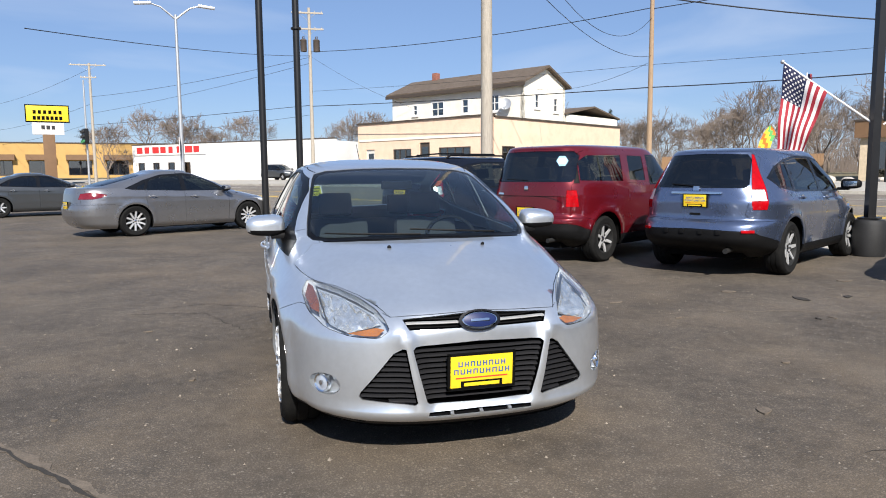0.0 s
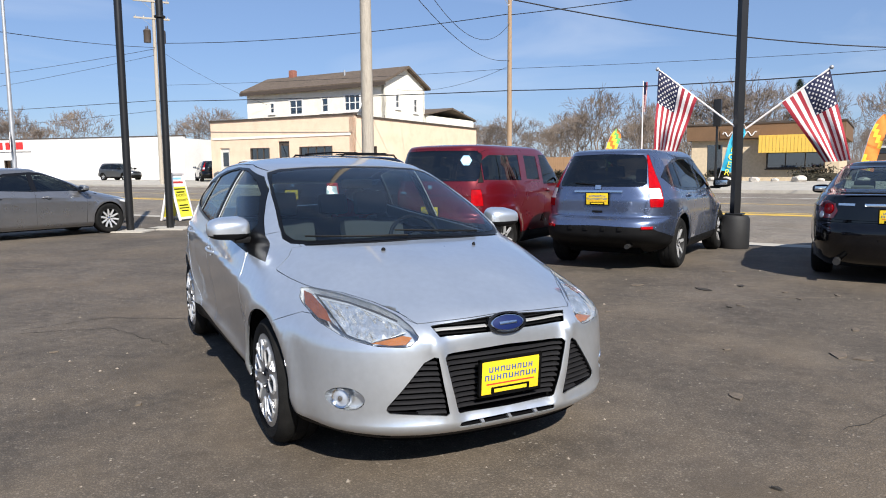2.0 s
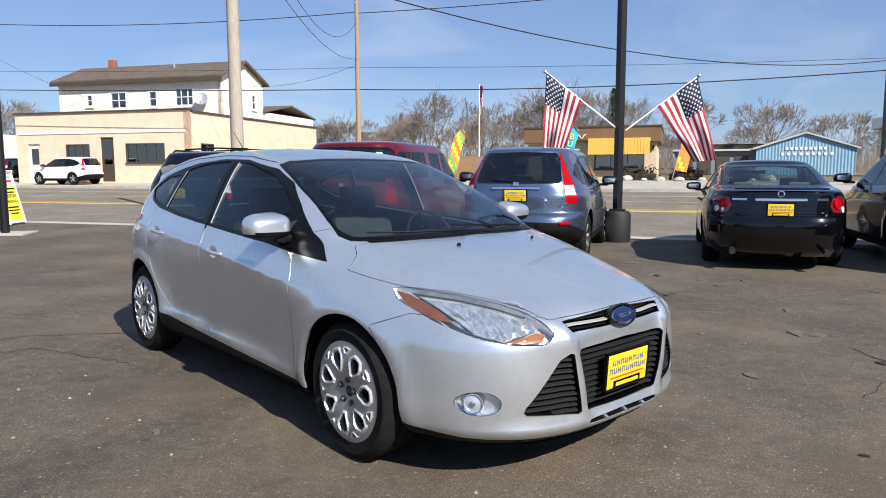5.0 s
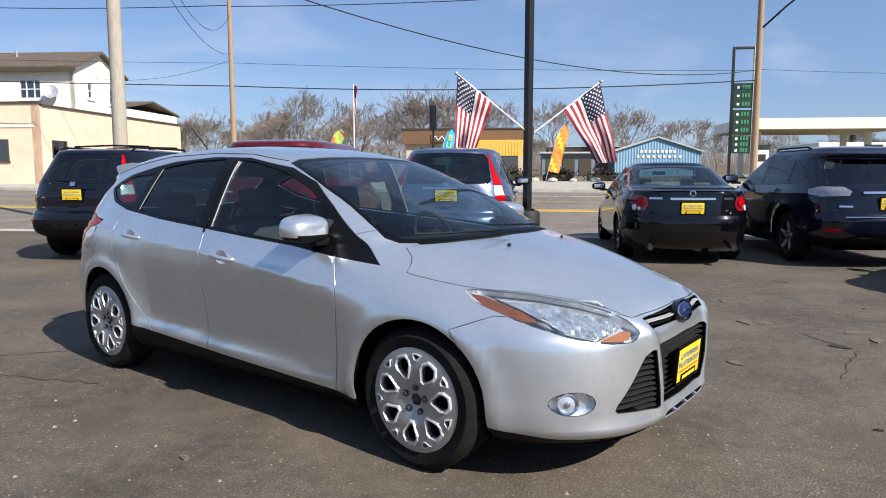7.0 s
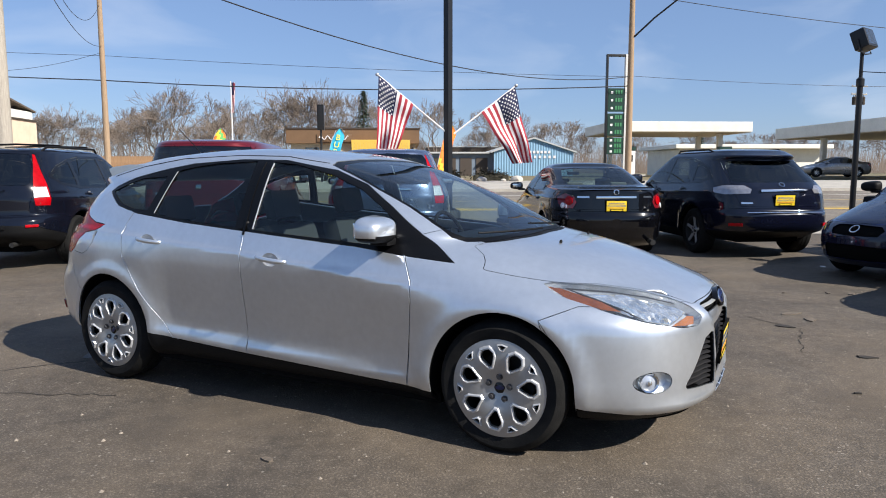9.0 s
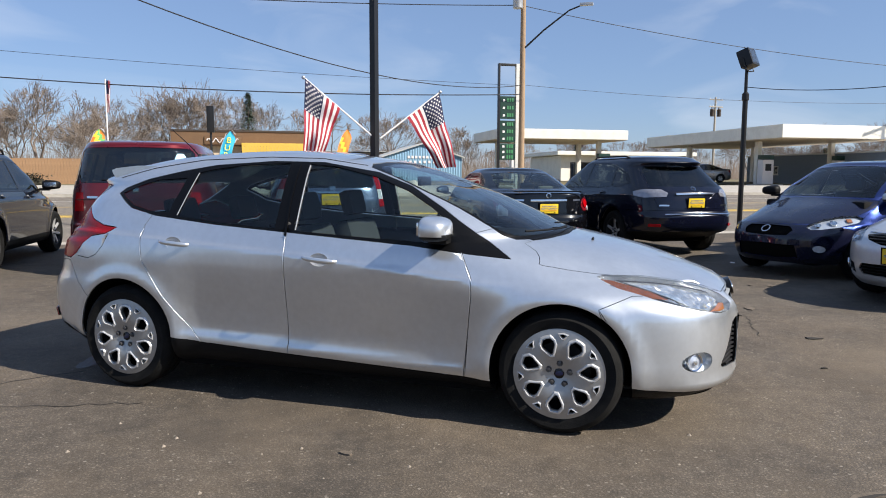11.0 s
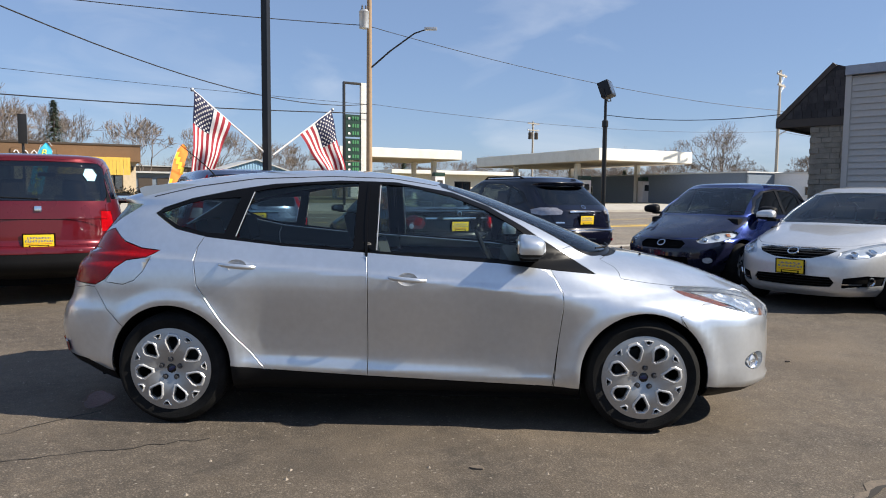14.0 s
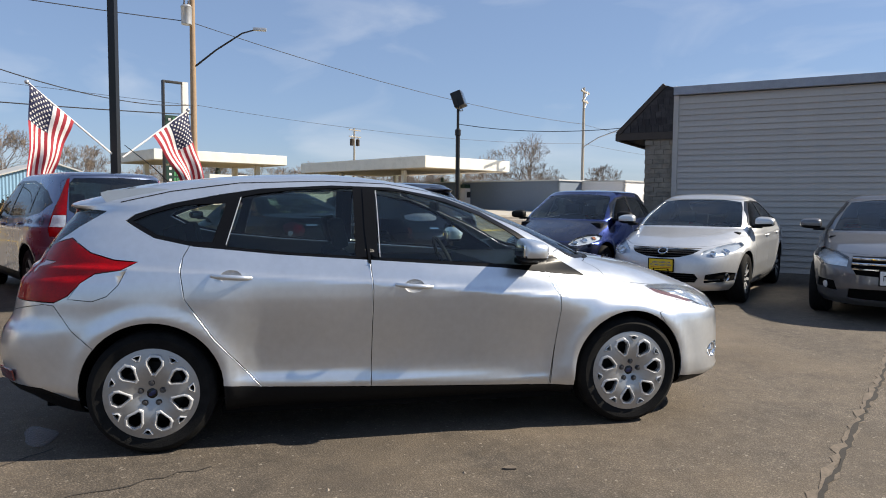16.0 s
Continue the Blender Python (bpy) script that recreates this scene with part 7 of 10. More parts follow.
bars(sk_, "front", [(0, 0.52), (0.38, 0.54), (0.43, 0.62), (0.42, 0.735), (0, 0.74)], (0.60, 0.655, 0.71), 0.014, 0.0, r, M_CHROME)
for sg in (1, -1):
    part("fog_light", lathe(bmesh.new(), [(0.04, 0.0), (0.04, 0.01), (0.0001, 0.012)], 20, "X"), M_CLEARLAMP, r, at=on_skin(sk_, "F", 0.68, 0.40, 0.004, sg))

# fastback saloon seen from its side
CHRYS = dict(ALT)
CHRYS.update(
    shape=([(0.19, 2.12), (0.28, 2.26), (0.42, 2.31), (0.58, 2.30), (0.68, 2.24), (0.76, 2.10), (0.84, 1.80), (0.92, 1.45), (0.97, 1.22), (1.02, 1.08), (1.18, 0.70), (1.30, 0.38), (1.38, 0.15), (1.415, 0.0)],
           [(0.19, -2.30), (0.28, -2.44), (0.45, -2.53), (0.62, -2.54), (0.75, -2.50), (0.95, -2.47), (1.06, -2.44), (1.085, -2.3), (1.11, -2.1), (1.2, -1.75), (1.3, -1.35), (1.37, -1.05), (1.415, -0.85)],
           ALT["shape"][2][:-1] + [(1.415, 0.58)], 1.475, 0.06, -0.35, 0.5, 0.76, 1.0),
    rear_x=-2.54, arch_f=1.37, arch_r=-1.37, ra=0.375, arch_z=0.34,
    frame=[(0.92, 0.975), (0.72, 1.06), (0.42, 1.235), (0.12, 1.36), (-0.2, 1.385), (-0.7, 1.355), (-1.1, 1.245), (-1.55, 1.06), (-1.4, 1.03), (-0.3, 0.985)],
    lamps=[ALT["lamps"][0], ("tail_light", V("R", (0.52, 0.84), (0.55, 0.96), (0.7, 0.98)) + V("S", (-2.1, 0.97), (-1.93, 0.93), (-2.05, 0.87), (-2.2, 0.84)), M_REDDARK, dict(rim=0.008))],
    wheel=dict(r=0.34, width=0.225, rim=0.23, spokes=10, inset=0.02), plates=[("R", 0, 0.70, 2)])
a = radians(29)
wx, wy = -3.50, 11.38
r, sk_, _ = build("fastback_saloon", heading(wx + 1.37 * math.cos(a) - 0.86 * math.sin(a), wy + 1.37 * math.sin(a) + 0.86 * math.cos(a), 29), CHRYS, M_CHRYS, "warm silver fastback saloon on alloy rims beside two black posts")
M_DGREY = paint("paint_dark_grey", (0.07, 0.075, 0.08), 0.55, 0.34)
r, sk_, _ = build("saloon", heading(-8.0, 21.6, 25), ALT, M_DGREY, "dark grey saloon behind the silver fastback")

# ---- buildings ----
def cut_wall(name, length, height, holes, thick, material, parent, at, label=""):
    """A wall with openings through it: x along, z up, outer face at y = 0 looking to -y."""
    xs = sorted({0, length} | {v for h in holes for v in h[:2]})
    zs = sorted({0, height} | {v for h in holes for v in h[2:4]})
    bm = bmesh.new()
    grid = {}
    def vert(x, z):
        if (x, z) not in grid:
            grid[(x, z)] = bm.verts.new((x, 0, z))
        return grid[(x, z)]
    for x0, x1 in zip(xs, xs[1:]):
        for z0, z1 in zip(zs, zs[1:]):
            cx, cz = (x0 + x1) / 2, (z0 + z1) / 2
            if any(h[0] < cx < h[1] and h[2] < cz < h[3] for h in holes):
                continue
            bm.faces.new((vert(x0, z0), vert(x1, z0), vert(x1, z1), vert(x0, z1)))
    ex = bmesh.ops.extrude_face_region(bm, geom=list(bm.faces))
    bmesh.ops.translate(bm, verts=[g for g in ex["geom"] if isinstance(g, bmesh.types.BMVert)], vec=(0, thick, 0))
    bmesh.ops.recalc_face_normals(bm, faces=bm.faces)
    return part(name, bm, material, parent, label, at=at, smooth=False)


M_FRAME = mat("window_frame_white", (0.62, 0.60, 0.55), 0.6)
M_PANE = glass("far_pane", (0.16, 0.17, 0.18), ior=2.2)
M_DIM = mat("dim_room", (0.03, 0.03, 0.032), 0.9)


def window(parent, at, hole, frame=M_FRAME, bars_x=0, bars_z=1, sill=True, name="window", w=0.07):
    """A framed window in an opening of a wall, with its glazing bars."""
    x0, x1, z0, z1 = hole[:4]
    win = empty(name, Matrix.Identity(4))
    win.parent, win.matrix_local = parent, at
    bm = bmesh.new()
    for a in ((x0, x0 + w, z0, z1), (x1 - w, x1, z0, z1), (x0 + w, x1 - w, z0, z0 + w), (x0 + w, x1 - w, z1 - w, z1)):
        box(bm, a[0], a[1], -0.025, 0.09, a[2], a[3])
    for i in range(bars_x):
        c = x0 + (x1 - x0) * (i + 1) / (bars_x + 1)
        box(bm, c - 0.025, c + 0.025, 0.01, 0.07, z0 + w, z1 - w)
    for i in range(bars_z):
        c = z0 + (z1 - z0) * (i + 1) / (bars_z + 1)
        box(bm, x0 + w, x1 - w, 0.012, 0.068, c - 0.025, c + 0.025)
    part("frame", bm, frame, win, smooth=False)
    part("pane", boxbm(x0 + w * 0.8, x1 - w * 0.8, 0.055, 0.062, z0 + w * 0.8, z1 - w * 0.8), M_PANE, win, smooth=False)
    part("room_shade", boxbm(x0 + 0.01, x1 - 0.01, 0.14, 0.16, z0 + 0.01, z1 - 0.01), M_DIM, win, smooth=False)
    if sill:
        part("sill", boxbm(x0 - 0.06, x1 + 0.06, -0.09, 0.0, z0 - 0.07, z0 - 0.002), frame, win, smooth=False)
    return win


def gable_roof(name, x0, x1, y0, y1, z, ridge, over, material, parent, thick=0.18, label=""):
    """Two pitched slabs meeting over the middle of the depth."""
    bm = bmesh.new()
    ym = (y0 + y1) / 2
    sl = (ridge - z) / (ym - y0)
    prof = [(y0 - over, z - over * sl), (ym, ridge), (y1 + over, z - over * sl)]
    lo = [bm.verts.new((x, y, zz)) for x in (x0 - over, x1 + over) for y, zz in prof]
    hi = [bm.verts.new((x, y, zz + thick)) for x in (x0 - over, x1 + over) for y, zz in prof]
    for q in ((lo, 1), (hi, 0)):
        v = q[0]
        for i in (0, 1):
            bm.faces.new((v[i], v[i + 1], v[i + 4], v[i + 3]))
    for i in (0, 1):
        for k in (0, 3):
            bm.faces.new((lo[k + i], lo[k + i + 1], hi[k + i + 1], hi[k + i]))
    for i in (0, 2):
        bm.faces.new((lo[i], lo[i + 3], hi[i + 3], hi[i]))
    bmesh.ops.recalc_face_normals(bm, faces=bm.faces)
    return part(name, bm, material, parent, label, smooth=False)


M_CREAM = mat("cream_siding", (0.80, 0.76, 0.66), 0.8, var=0.06, scale=1.5, bump=0.2, bscale=30, stain=(0.55, 0.47, 0.34), stain_amount=0.3)
M_PEACH = mat("peach_stucco", (0.74, 0.55, 0.405), 0.85, var=0.08, scale=1.5, bump=0.25, bscale=40, stain=(0.50, 0.34, 0.21), stain_amount=0.35)
M_SHINGLE = mat("brown_shingle", (0.10, 0.075, 0.055), 0.9, var=0.35, scale=5, bump=0.5, bscale=40, stain=(0.17, 0.13, 0.10), stain_amount=0.5, stain_scale=1)
M_TRIM = mat("dark_trim", (0.06, 0.045, 0.035), 0.7)
M_BRICK = mat("red_brick", (0.25, 0.10, 0.07), 0.85, var=0.3, scale=8)
M_WHITEWALL = mat("white_block", (0.76, 0.745, 0.72), 0.8, var=0.06, scale=1.0, bump=0.2, bscale=20, stain=(0.5, 0.46, 0.4), stain_amount=0.35, stain_scale=0.5)
M_YELLOWWALL = mat("yellow_stucco", (0.46, 0.29, 0.10), 0.85, var=0.08, scale=1)
M_REDSIGN = mat("red_sign", (0.50, 0.03, 0.03), 0.5, var=0.1)
M_WOOD = mat("weathered_pole", (0.36, 0.32, 0.265), 0.9, var=0.25, scale=8, bump=0.6, bscale=30, streak=True)
M_WOODB = mat("tan_pole", (0.31, 0.215, 0.135), 0.9, var=0.25, scale=8, bump=0.6, bscale=30, streak=True)
M_BLACKPOLE = mat("black_paint_metal", (0.012, 0.012, 0.013), 0.4, 0.2, var=0.2)
M_GALV = mat("galvanised", (0.50, 0.51, 0.52), 0.45, 0.7, var=0.12)
M_WIRE = mat("black_wire", (0.015, 0.015, 0.017), 0.6)
M_SIDING = mat("grey_vinyl", (0.46, 0.425, 0.385), 0.6, var=0.05, scale=2, bump=0.12, bscale=60, per_piece=0.05)
M_STONE = mat("tan_stone", (0.25, 0.215, 0.17), 0.9, var=0.3, scale=7, bump=0.6, bscale=30, per_piece=0.12)
M_SHAKE = mat("dark_shake", (0.045, 0.04, 0.04), 0.9, var=0.4, scale=9, bump=0.5, bscale=40, per_piece=0.4)
M_FASCIA = mat("grey_fascia", (0.30, 0.32, 0.36), 0.5, 0.3)
M_AWNING = mat("yellow_awning", (0.72, 0.46, 0.08), 0.6, var=0.06)
M_BROWNWALL = mat("brown_fascia", (0.16, 0.09, 0.045), 0.7, var=0.1, scale=2)
M_TANBRICK = mat("tan_brick", (0.58, 0.47, 0.33), 0.85, var=0.15, scale=6, bump=0.3, bscale=40)
M_BLUEMETAL = mat("blue_metal", (0.22, 0.38, 0.52), 0.5, 0.2, var=0.05, scale=2)
M_BLUEDARK = mat("slate_wall", (0.16, 0.20, 0.25), 0.7, var=0.06)
M_ROOFMETAL = mat("pale_roof", (0.55, 0.55, 0.53), 0.5, 0.3, var=0.08)
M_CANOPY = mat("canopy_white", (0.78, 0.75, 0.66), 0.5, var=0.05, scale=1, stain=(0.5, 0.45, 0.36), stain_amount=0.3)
# underside colour, darker and browner than the fascia
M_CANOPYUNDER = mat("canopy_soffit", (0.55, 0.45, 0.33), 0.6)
M_SIGNGREEN = mat("sign_green", (0.010, 0.038, 0.026), 0.4)
M_LEDGREEN = mat("digit_green", (0.05, 0.22, 0.09), 0.5)
M_FENCE = mat("tan_fence", (0.33, 0.20, 0.11), 0.85, var=0.15)
M_HEDGE = mat("dark_hedge", (0.045, 0.04, 0.025), 0.95, var=0.4, scale=12, bump=0.8, bscale=40)
M_ROCK = mat("pale_rock", (0.45, 0.41, 0.36), 0.9, var=0.25, scale=6, bump=0.5)
M_BARK = mat("bare_bark", (0.16, 0.125, 0.095), 0.95, var=0.3, scale=10, bump=0.5)
M_TWIG = mat("bare_twig", (0.188, 0.150, 0.124), 0.95, var=0.35, scale=6)
M_SPRUCE = mat("spruce_needles", (0.035, 0.055, 0.032), 0.95, var=0.35, scale=6)
M_RED = mat("flag_red", (0.31, 0.016, 0.030), 0.75, var=0.08, scale=20)
M_FLAGWHITE = mat("flag_white", (0.74, 0.70, 0.68), 0.75, var=0.05, scale=20)
M_FLAGBLUE = mat("flag_blue", (0.010, 0.014, 0.055), 0.75, var=0.08, scale=20)


def house():
    gz = rise(34) - 0.05
    h = empty("house", SD @ Matrix.Translation((-25.7, 31.0, gz)) @ pose(0, 0, 0, 0, 0, 3) @ Matrix.Translation((-12.9, 0, 0)), "cream two-storey house above a peach shop front, brown gable roof", "house")
    L, lowh = 12.9, 4.42
    holes = [(0.9, 1.85, 0.15, 2.55), (3.9, 5.7, 1.4, 2.5), (6.5, 7.5, 0.15, 2.9), (8.4, 11.2, 1.3, 2.5)]
    cut_wall("shop_wall", L, lowh, holes, 0.3, M_PEACH, h, Matrix.Identity(4))
    window(h, Matrix.Identity(4), holes[1], M_TRIM, 2, 0)
    window(h, Matrix.Identity(4), holes[3], M_TRIM, 3, 0)
    for hl, nm, mm in ((holes[0], "side_door", M_FRAME), (holes[2], "shop_door", M_TRIM)):
        d = empty(nm, Matrix.Identity(4))
        d.parent, d.matrix_local = h, Matrix.Translation((hl[0], 0.08, hl[2]))
        part("leaf", boxbm(0.0, hl[1] - hl[0], 0.02, 0.07, 0, hl[3] - hl[2]), mm, d, smooth=False)
        part("pane", boxbm(0.2, hl[1] - hl[0] - 0.2, 0.0, 0.018, 1.1, hl[3] - hl[2] - 0.3), M_PANE, d, smooth=False)
    rot = Matrix.Translation((L, 0, 0)) @ pose(0, 0, 0, 0, 0, 90)
    sh = [(1.2, 2.6, 1.6, 2.5), (12.2, 13.2, 1.5, 2.5)]
    cut_wall("side_wall", 17.5, lowh - 0.1, sh, 0.3, M_PEACH, h, rot)
    for q in sh:
        window(h, rot, q, M_TRIM, 1, 0)
    part("back_wall", boxbm(0, L - 0.31, 17.2, 17.5, 0, lowh - 0.1), M_PEACH, h, smooth=False)
    part("left_wall", boxbm(0, 0.3, 0.31, 17.19, 0, lowh - 0.1), M_PEACH, h, smooth=False)
    part("flat_roof", boxbm(0.31, L - 0.31, 0.31, 17.19, lowh - 0.35, lowh - 0.2), M_SHINGLE, h, smooth=False)
    bm = bmesh.new()
    box(bm, -0.08, L + 0.08, -0.08, 0.38, lowh, lowh + 0.12)
    box(bm, L - 0.32, L + 0.08, 0.40, 17.5, lowh - 0.098, lowh + 0.02)
    part("parapet_cap", bm, M_TRIM, h, smooth=False)
    part("sign_band", boxbm(0.2, L - 0.2, -0.05, -0.004, 3.15, 3.3), M_CREAM, h, smooth=False)
    # upper storey
    y0, y1, zt = 3.7, 9.0, 6.95
    up = Matrix.Translation((0.05, y0, lowh - 0.2))
    hz = zt - lowh + 0.2
    holes = [(2.25, 2.85, 0.95, 1.85), (4.2, 5.6, 0.75, 1.95), (7.25, 8.0, 0.8, 1.95), (9.3, 10.8, 0.8, 2.05)]
    cut_wall("upper_wall", L - 0.1, hz, holes, 0.25, M_CREAM, h, up)
    for q, bx in zip(holes, (0, 1, 0, 2)):
        window(h, up, q, M_WHITEWALL, bx, 1, w=0.12)
        part("blind", boxbm(q[0] + 0.13, q[1] - 0.13, 0.08, 0.1, (q[2] + q[3]) / 2, q[3] - 0.12), M_CREAM, h, smooth=False, at=up)
    up2 = Matrix.Translation((L - 0.05, y0, lowh - 0.2)) @ pose(0, 0, 0, 0, 0, 90)
    gh = [(1.3, 1.95, 0.95, 2.0), (3.7, 4.35, 0.8, 1.9)]
    cut_wall("gable_wall", y1 - y0, hz, gh, 0.25, M_CREAM, h, up2)
    for q in gh:
        window(h, up2, q, M_WHITEWALL, 0, 1, w=0.12)
    for x in (0.06, L - 0.30):
        bm = bmesh.new()
        tri = [bm.verts.new((x, y0, zt)), bm.verts.new((x, y1, zt)), bm.verts.new((x, (y0 + y1) / 2, 8.08))]
        tri2 = [bm.verts.new((v.co.x + 0.24, v.co.y, v.co.z)) for v in tri]
        bm.faces.new(tri)
        bm.faces.new(tri2)
        for i in range(3):
            bm.faces.new((tri[i], tri[(i + 1) % 3], tri2[(i + 1) % 3], tri2[i]))
        bmesh.ops.recalc_face_normals(bm, faces=bm.faces)
        part("gable", bm, M_CREAM, h, smooth=False)
    part("upper_back_wall", boxbm(0.05, L - 0.05, y1 - 0.25, y1, lowh - 0.2, zt), M_CREAM, h, smooth=False)
    part("upper_left_wall", boxbm(0.05, 0.3, y0 + 0.26, y1 - 0.26, lowh - 0.2, zt), M_CREAM, h, smooth=False)
    roof = gable_roof("roof", 0.05, L - 0.05, y0, y1, zt, 8.08, 0.35, M_SHINGLE, h, 0.16)
    part("chimney", boxbm(2.2, 2.65, 6.1, 6.55, 7.8, 8.72, 0.02), M_BRICK, roof)
    part("vent_pipe", tubebm([(8.2, 5.4, 7.4), (8.2, 5.4, 8.2)], 0.07, 8), M_GALV, roof)
    bm = bmesh.new()
    box(bm, -0.3, L + 0.3, y0 - 0.44, y0 - 0.36, zt - 0.34, zt - 0.1)
    part("gutter", bm, M_TRIM, roof, smooth=False)
    # low annex roof behind
    bm = bmesh.new()
    part("annex_wall", boxbm(L - 4.0, L - 0.02, 9.2, 17.0, lowh - 0.05, 5.0), M_CREAM, h, smooth=False)
    gable_roof("annex_roof", L - 4.0, L - 0.1, 9.1, 17.1, 5.0, 5.7, 0.2, M_SHINGLE, h, 0.12)
    # satellite dish
    dm = Matrix.Translation((11.6, y0 - 0.35, lowh + 1.0)) @ pose(0, 0, 0, 70, 0, 25)
    d = empty("satellite_dish", Matrix.Identity(4))
    d.parent, d.matrix_local = h, dm
    part("dish", lathe(bmesh.new(), [(0.42, 0.1), (0.3, 0.05), (0.0001, 0.0), (0.3, 0.035), (0.42, 0.1)], 24, "Z"), M_GALV, d)
    part("dish_arm", tubebm([(0, -0.35, 0.05), (0, 0.0, 0.5)], 0.015, 6), M_GALV, d)


def white_shop():
    a, b = sd(-84, 31.0), sd(-54.5, 40.0)
    gz = rise(34)
    L = (b - a).length
    ang = math.degrees(math.atan2((b - a).y, (b - a).x))
    h = empty("white_shop", pose(a.x, a.y, gz, 0, 0, ang), "long white-painted block shop with a red sign band", "building")
    holes = [(1.0 + 2.6 * i, 2.1 + 2.6 * i, 0.6, 2.2) for i in range(4)]
    cut_wall("front_wall", L, 4.3, holes, 0.3, M_WHITEWALL, h, Matrix.Identity(4))
    for q in holes:
        window(h, Matrix.Identity(4), q, M_TRIM, 0, 0)
    part("end_wall", boxbm(L - 0.3, L, 0.31, 16, 0, 4.1), M_WHITEWALL, h, smooth=False)
    part("left_wall", boxbm(0, 0.3, 0.31, 16, 0, 4.3), M_WHITEWALL, h, smooth=False)
    part("back_wall", boxbm(0.31, L - 0.31, 15.7, 16, 0, 4.1), M_WHITEWALL, h, smooth=False)
    part("roof", boxbm(0.31, L - 0.31, 0.31, 15.69, 3.8, 3.95), M_SHINGLE, h, smooth=False)
    part("parapet_cap", boxbm(-0.05, L + 0.05, -0.05, 0.35, 4.3, 4.4), M_TRIM, h, smooth=False)
    s = part("sign_board", boxbm(0.5, 12.5, -0.14, -0.02, 3.1, 4.25), M_WHITEWALL, h, smooth=False)
    for i, w in enumerate((1.0, 0.8, 1.1, 0.9, 0.7, 1.0, 1.2, 0.9)):
        x = 1.0 + 1.38 * i
        part("sign_bar", boxbm(x, x + w, -0.17, -0.142, 3.3, 4.05), M_REDSIGN, s, smooth=False)


def yellow_shop():
    a, b = Vector((-46, 108, 0)), Vector((-14, 115, 0))
    L = (b - a).length
    h = empty("yellow_shop", pose(a.x, a.y, 0.95, 0, 0, math.degrees(math.atan2((b - a).y, (b - a).x))), "low yellow stucco shop row far down the street", "building")
    holes = [(3 + 5.2 * i, 6.2 + 5.2 * i, 0.4, 2.6) for i in range(5)]
    cut_wall("front_wall", L, 5.2, holes, 0.3, M_YELLOWWALL, h, Matrix.Identity(4))
    for q in holes:
        window(h, Matrix.Identity(4), q, M_TRIM, 1, 0, False)
        part("awning", boxbm(q[0] - 0.3, q[1] + 0.3, -0.9, -0.01, q[3] + 0.1, q[3] + 0.9), M_BROWNWALL, h, smooth=False)
    part("body", boxbm(0, L, 0.31, 14, 0, 5.0), M_YELLOWWALL, h, smooth=False)
    part("parapet_cap", boxbm(-0.1, L + 0.1, -0.1, 0.4, 5.2, 5.35), M_TRIM, h, smooth=False)


def restaurant():
    d0 = 41.0
    gz = rise(41) - 0.25
    h = empty("restaurant", SD @ Matrix.Translation((-7.0, d0, gz)), "tan brick restaurant with a brown fascia and yellow striped awning", "building")
    L, H = 8.0, 3.45
    holes = [(4.25, 7.3, 0.85, 2.05), (0.9, 1.8, 0.1, 2.3)]
    cut_wall("front_wall", L, H - 0.9, holes, 0.3, M_TANBRICK, h, Matrix.Identity(4))
    window(h, Matrix.Identity(4), holes[0], M_TRIM, 2, 0)
    part("entrance_door", boxbm(0.9, 1.8, 0.1, 0.16, 0.1, 2.3), M_PANE, h, smooth=False)
    part("fascia", boxbm(-0.25, L + 0.25, -0.3, 9.0, H - 0.9, H + 0.0), M_BROWNWALL, h, smooth=False)
    part("fascia_cap", boxbm(-0.3, L + 0.3, -0.35, 9.05, H + 0.002, H + 0.1), M_TRIM, h, smooth=False)
    part("body", boxbm(0.02, L - 0.02, 0.31, 9.0, 0, H - 0.9), M_TANBRICK, h, smooth=False)
    aw = empty("awning", Matrix.Identity(4))
    aw.parent, aw.matrix_local = h, Matrix.Translation((3.95, 0, 0))
    for i in range(20):
        bm = boxbm(i * 0.185, i * 0.185 + 0.17, -1.0, -0.96, 1.75, 2.75, at=pose(0, -0.05, 0, -0.0, 0, 0))
        part("slat", bm, M_AWNING, aw, smooth=False)
    part("awning_top", boxbm(-0.02, 3.70, -0.955, -0.32, 2.58, 2.74), M_AWNING, aw, smooth=False)
    sg = empty("script_sign", Matrix.Identity(4))
    sg.parent, sg.matrix_local = h, Matrix.Translation((1.7, -0.36, 2.65))
    part("sign_plate", boxbm(0, 2.2, 0, 0.05, 0, 0.5, 0.05), M_BROWNWALL, sg)
    pts = [(0.15 + 0.075 * i, -0.02, 0.25 + 0.13 * math.sin(i * 1.1)) for i in range(26)]
    part("sign_stroke", tubebm(pts, 0.035, 6), M_FLAGWHITE, sg)
    for x in (1.5, 3.85, 7.75):
        part("wall_lamp", boxbm(x, x + 0.12, -0.2, -0.01, 2.05, 2.3, 0.02), M_BLACKPOLE, h)
    for i, (s, d, l, w, hh) in enumerate(((-4.4, 36.5, 1.7, 0.8, 0.6), (0.2, 36.3, 2.4, 0.9, 0.75), (2.7, 36.4, 2.2, 0.9, 0.7), (5.4, 36.6, 2.6, 0.9, 0.65), (-14.0, 37.0, 1.8, 0.8, 0.6))):
        hedge(s, d, l, w, hh)
    for i in range(16):
        rock(-9 + i * 1.05 + random.uniform(-0.3, 0.3), 35.2 + random.uniform(-0.4, 0.5), random.uniform(0.16, 0.4))


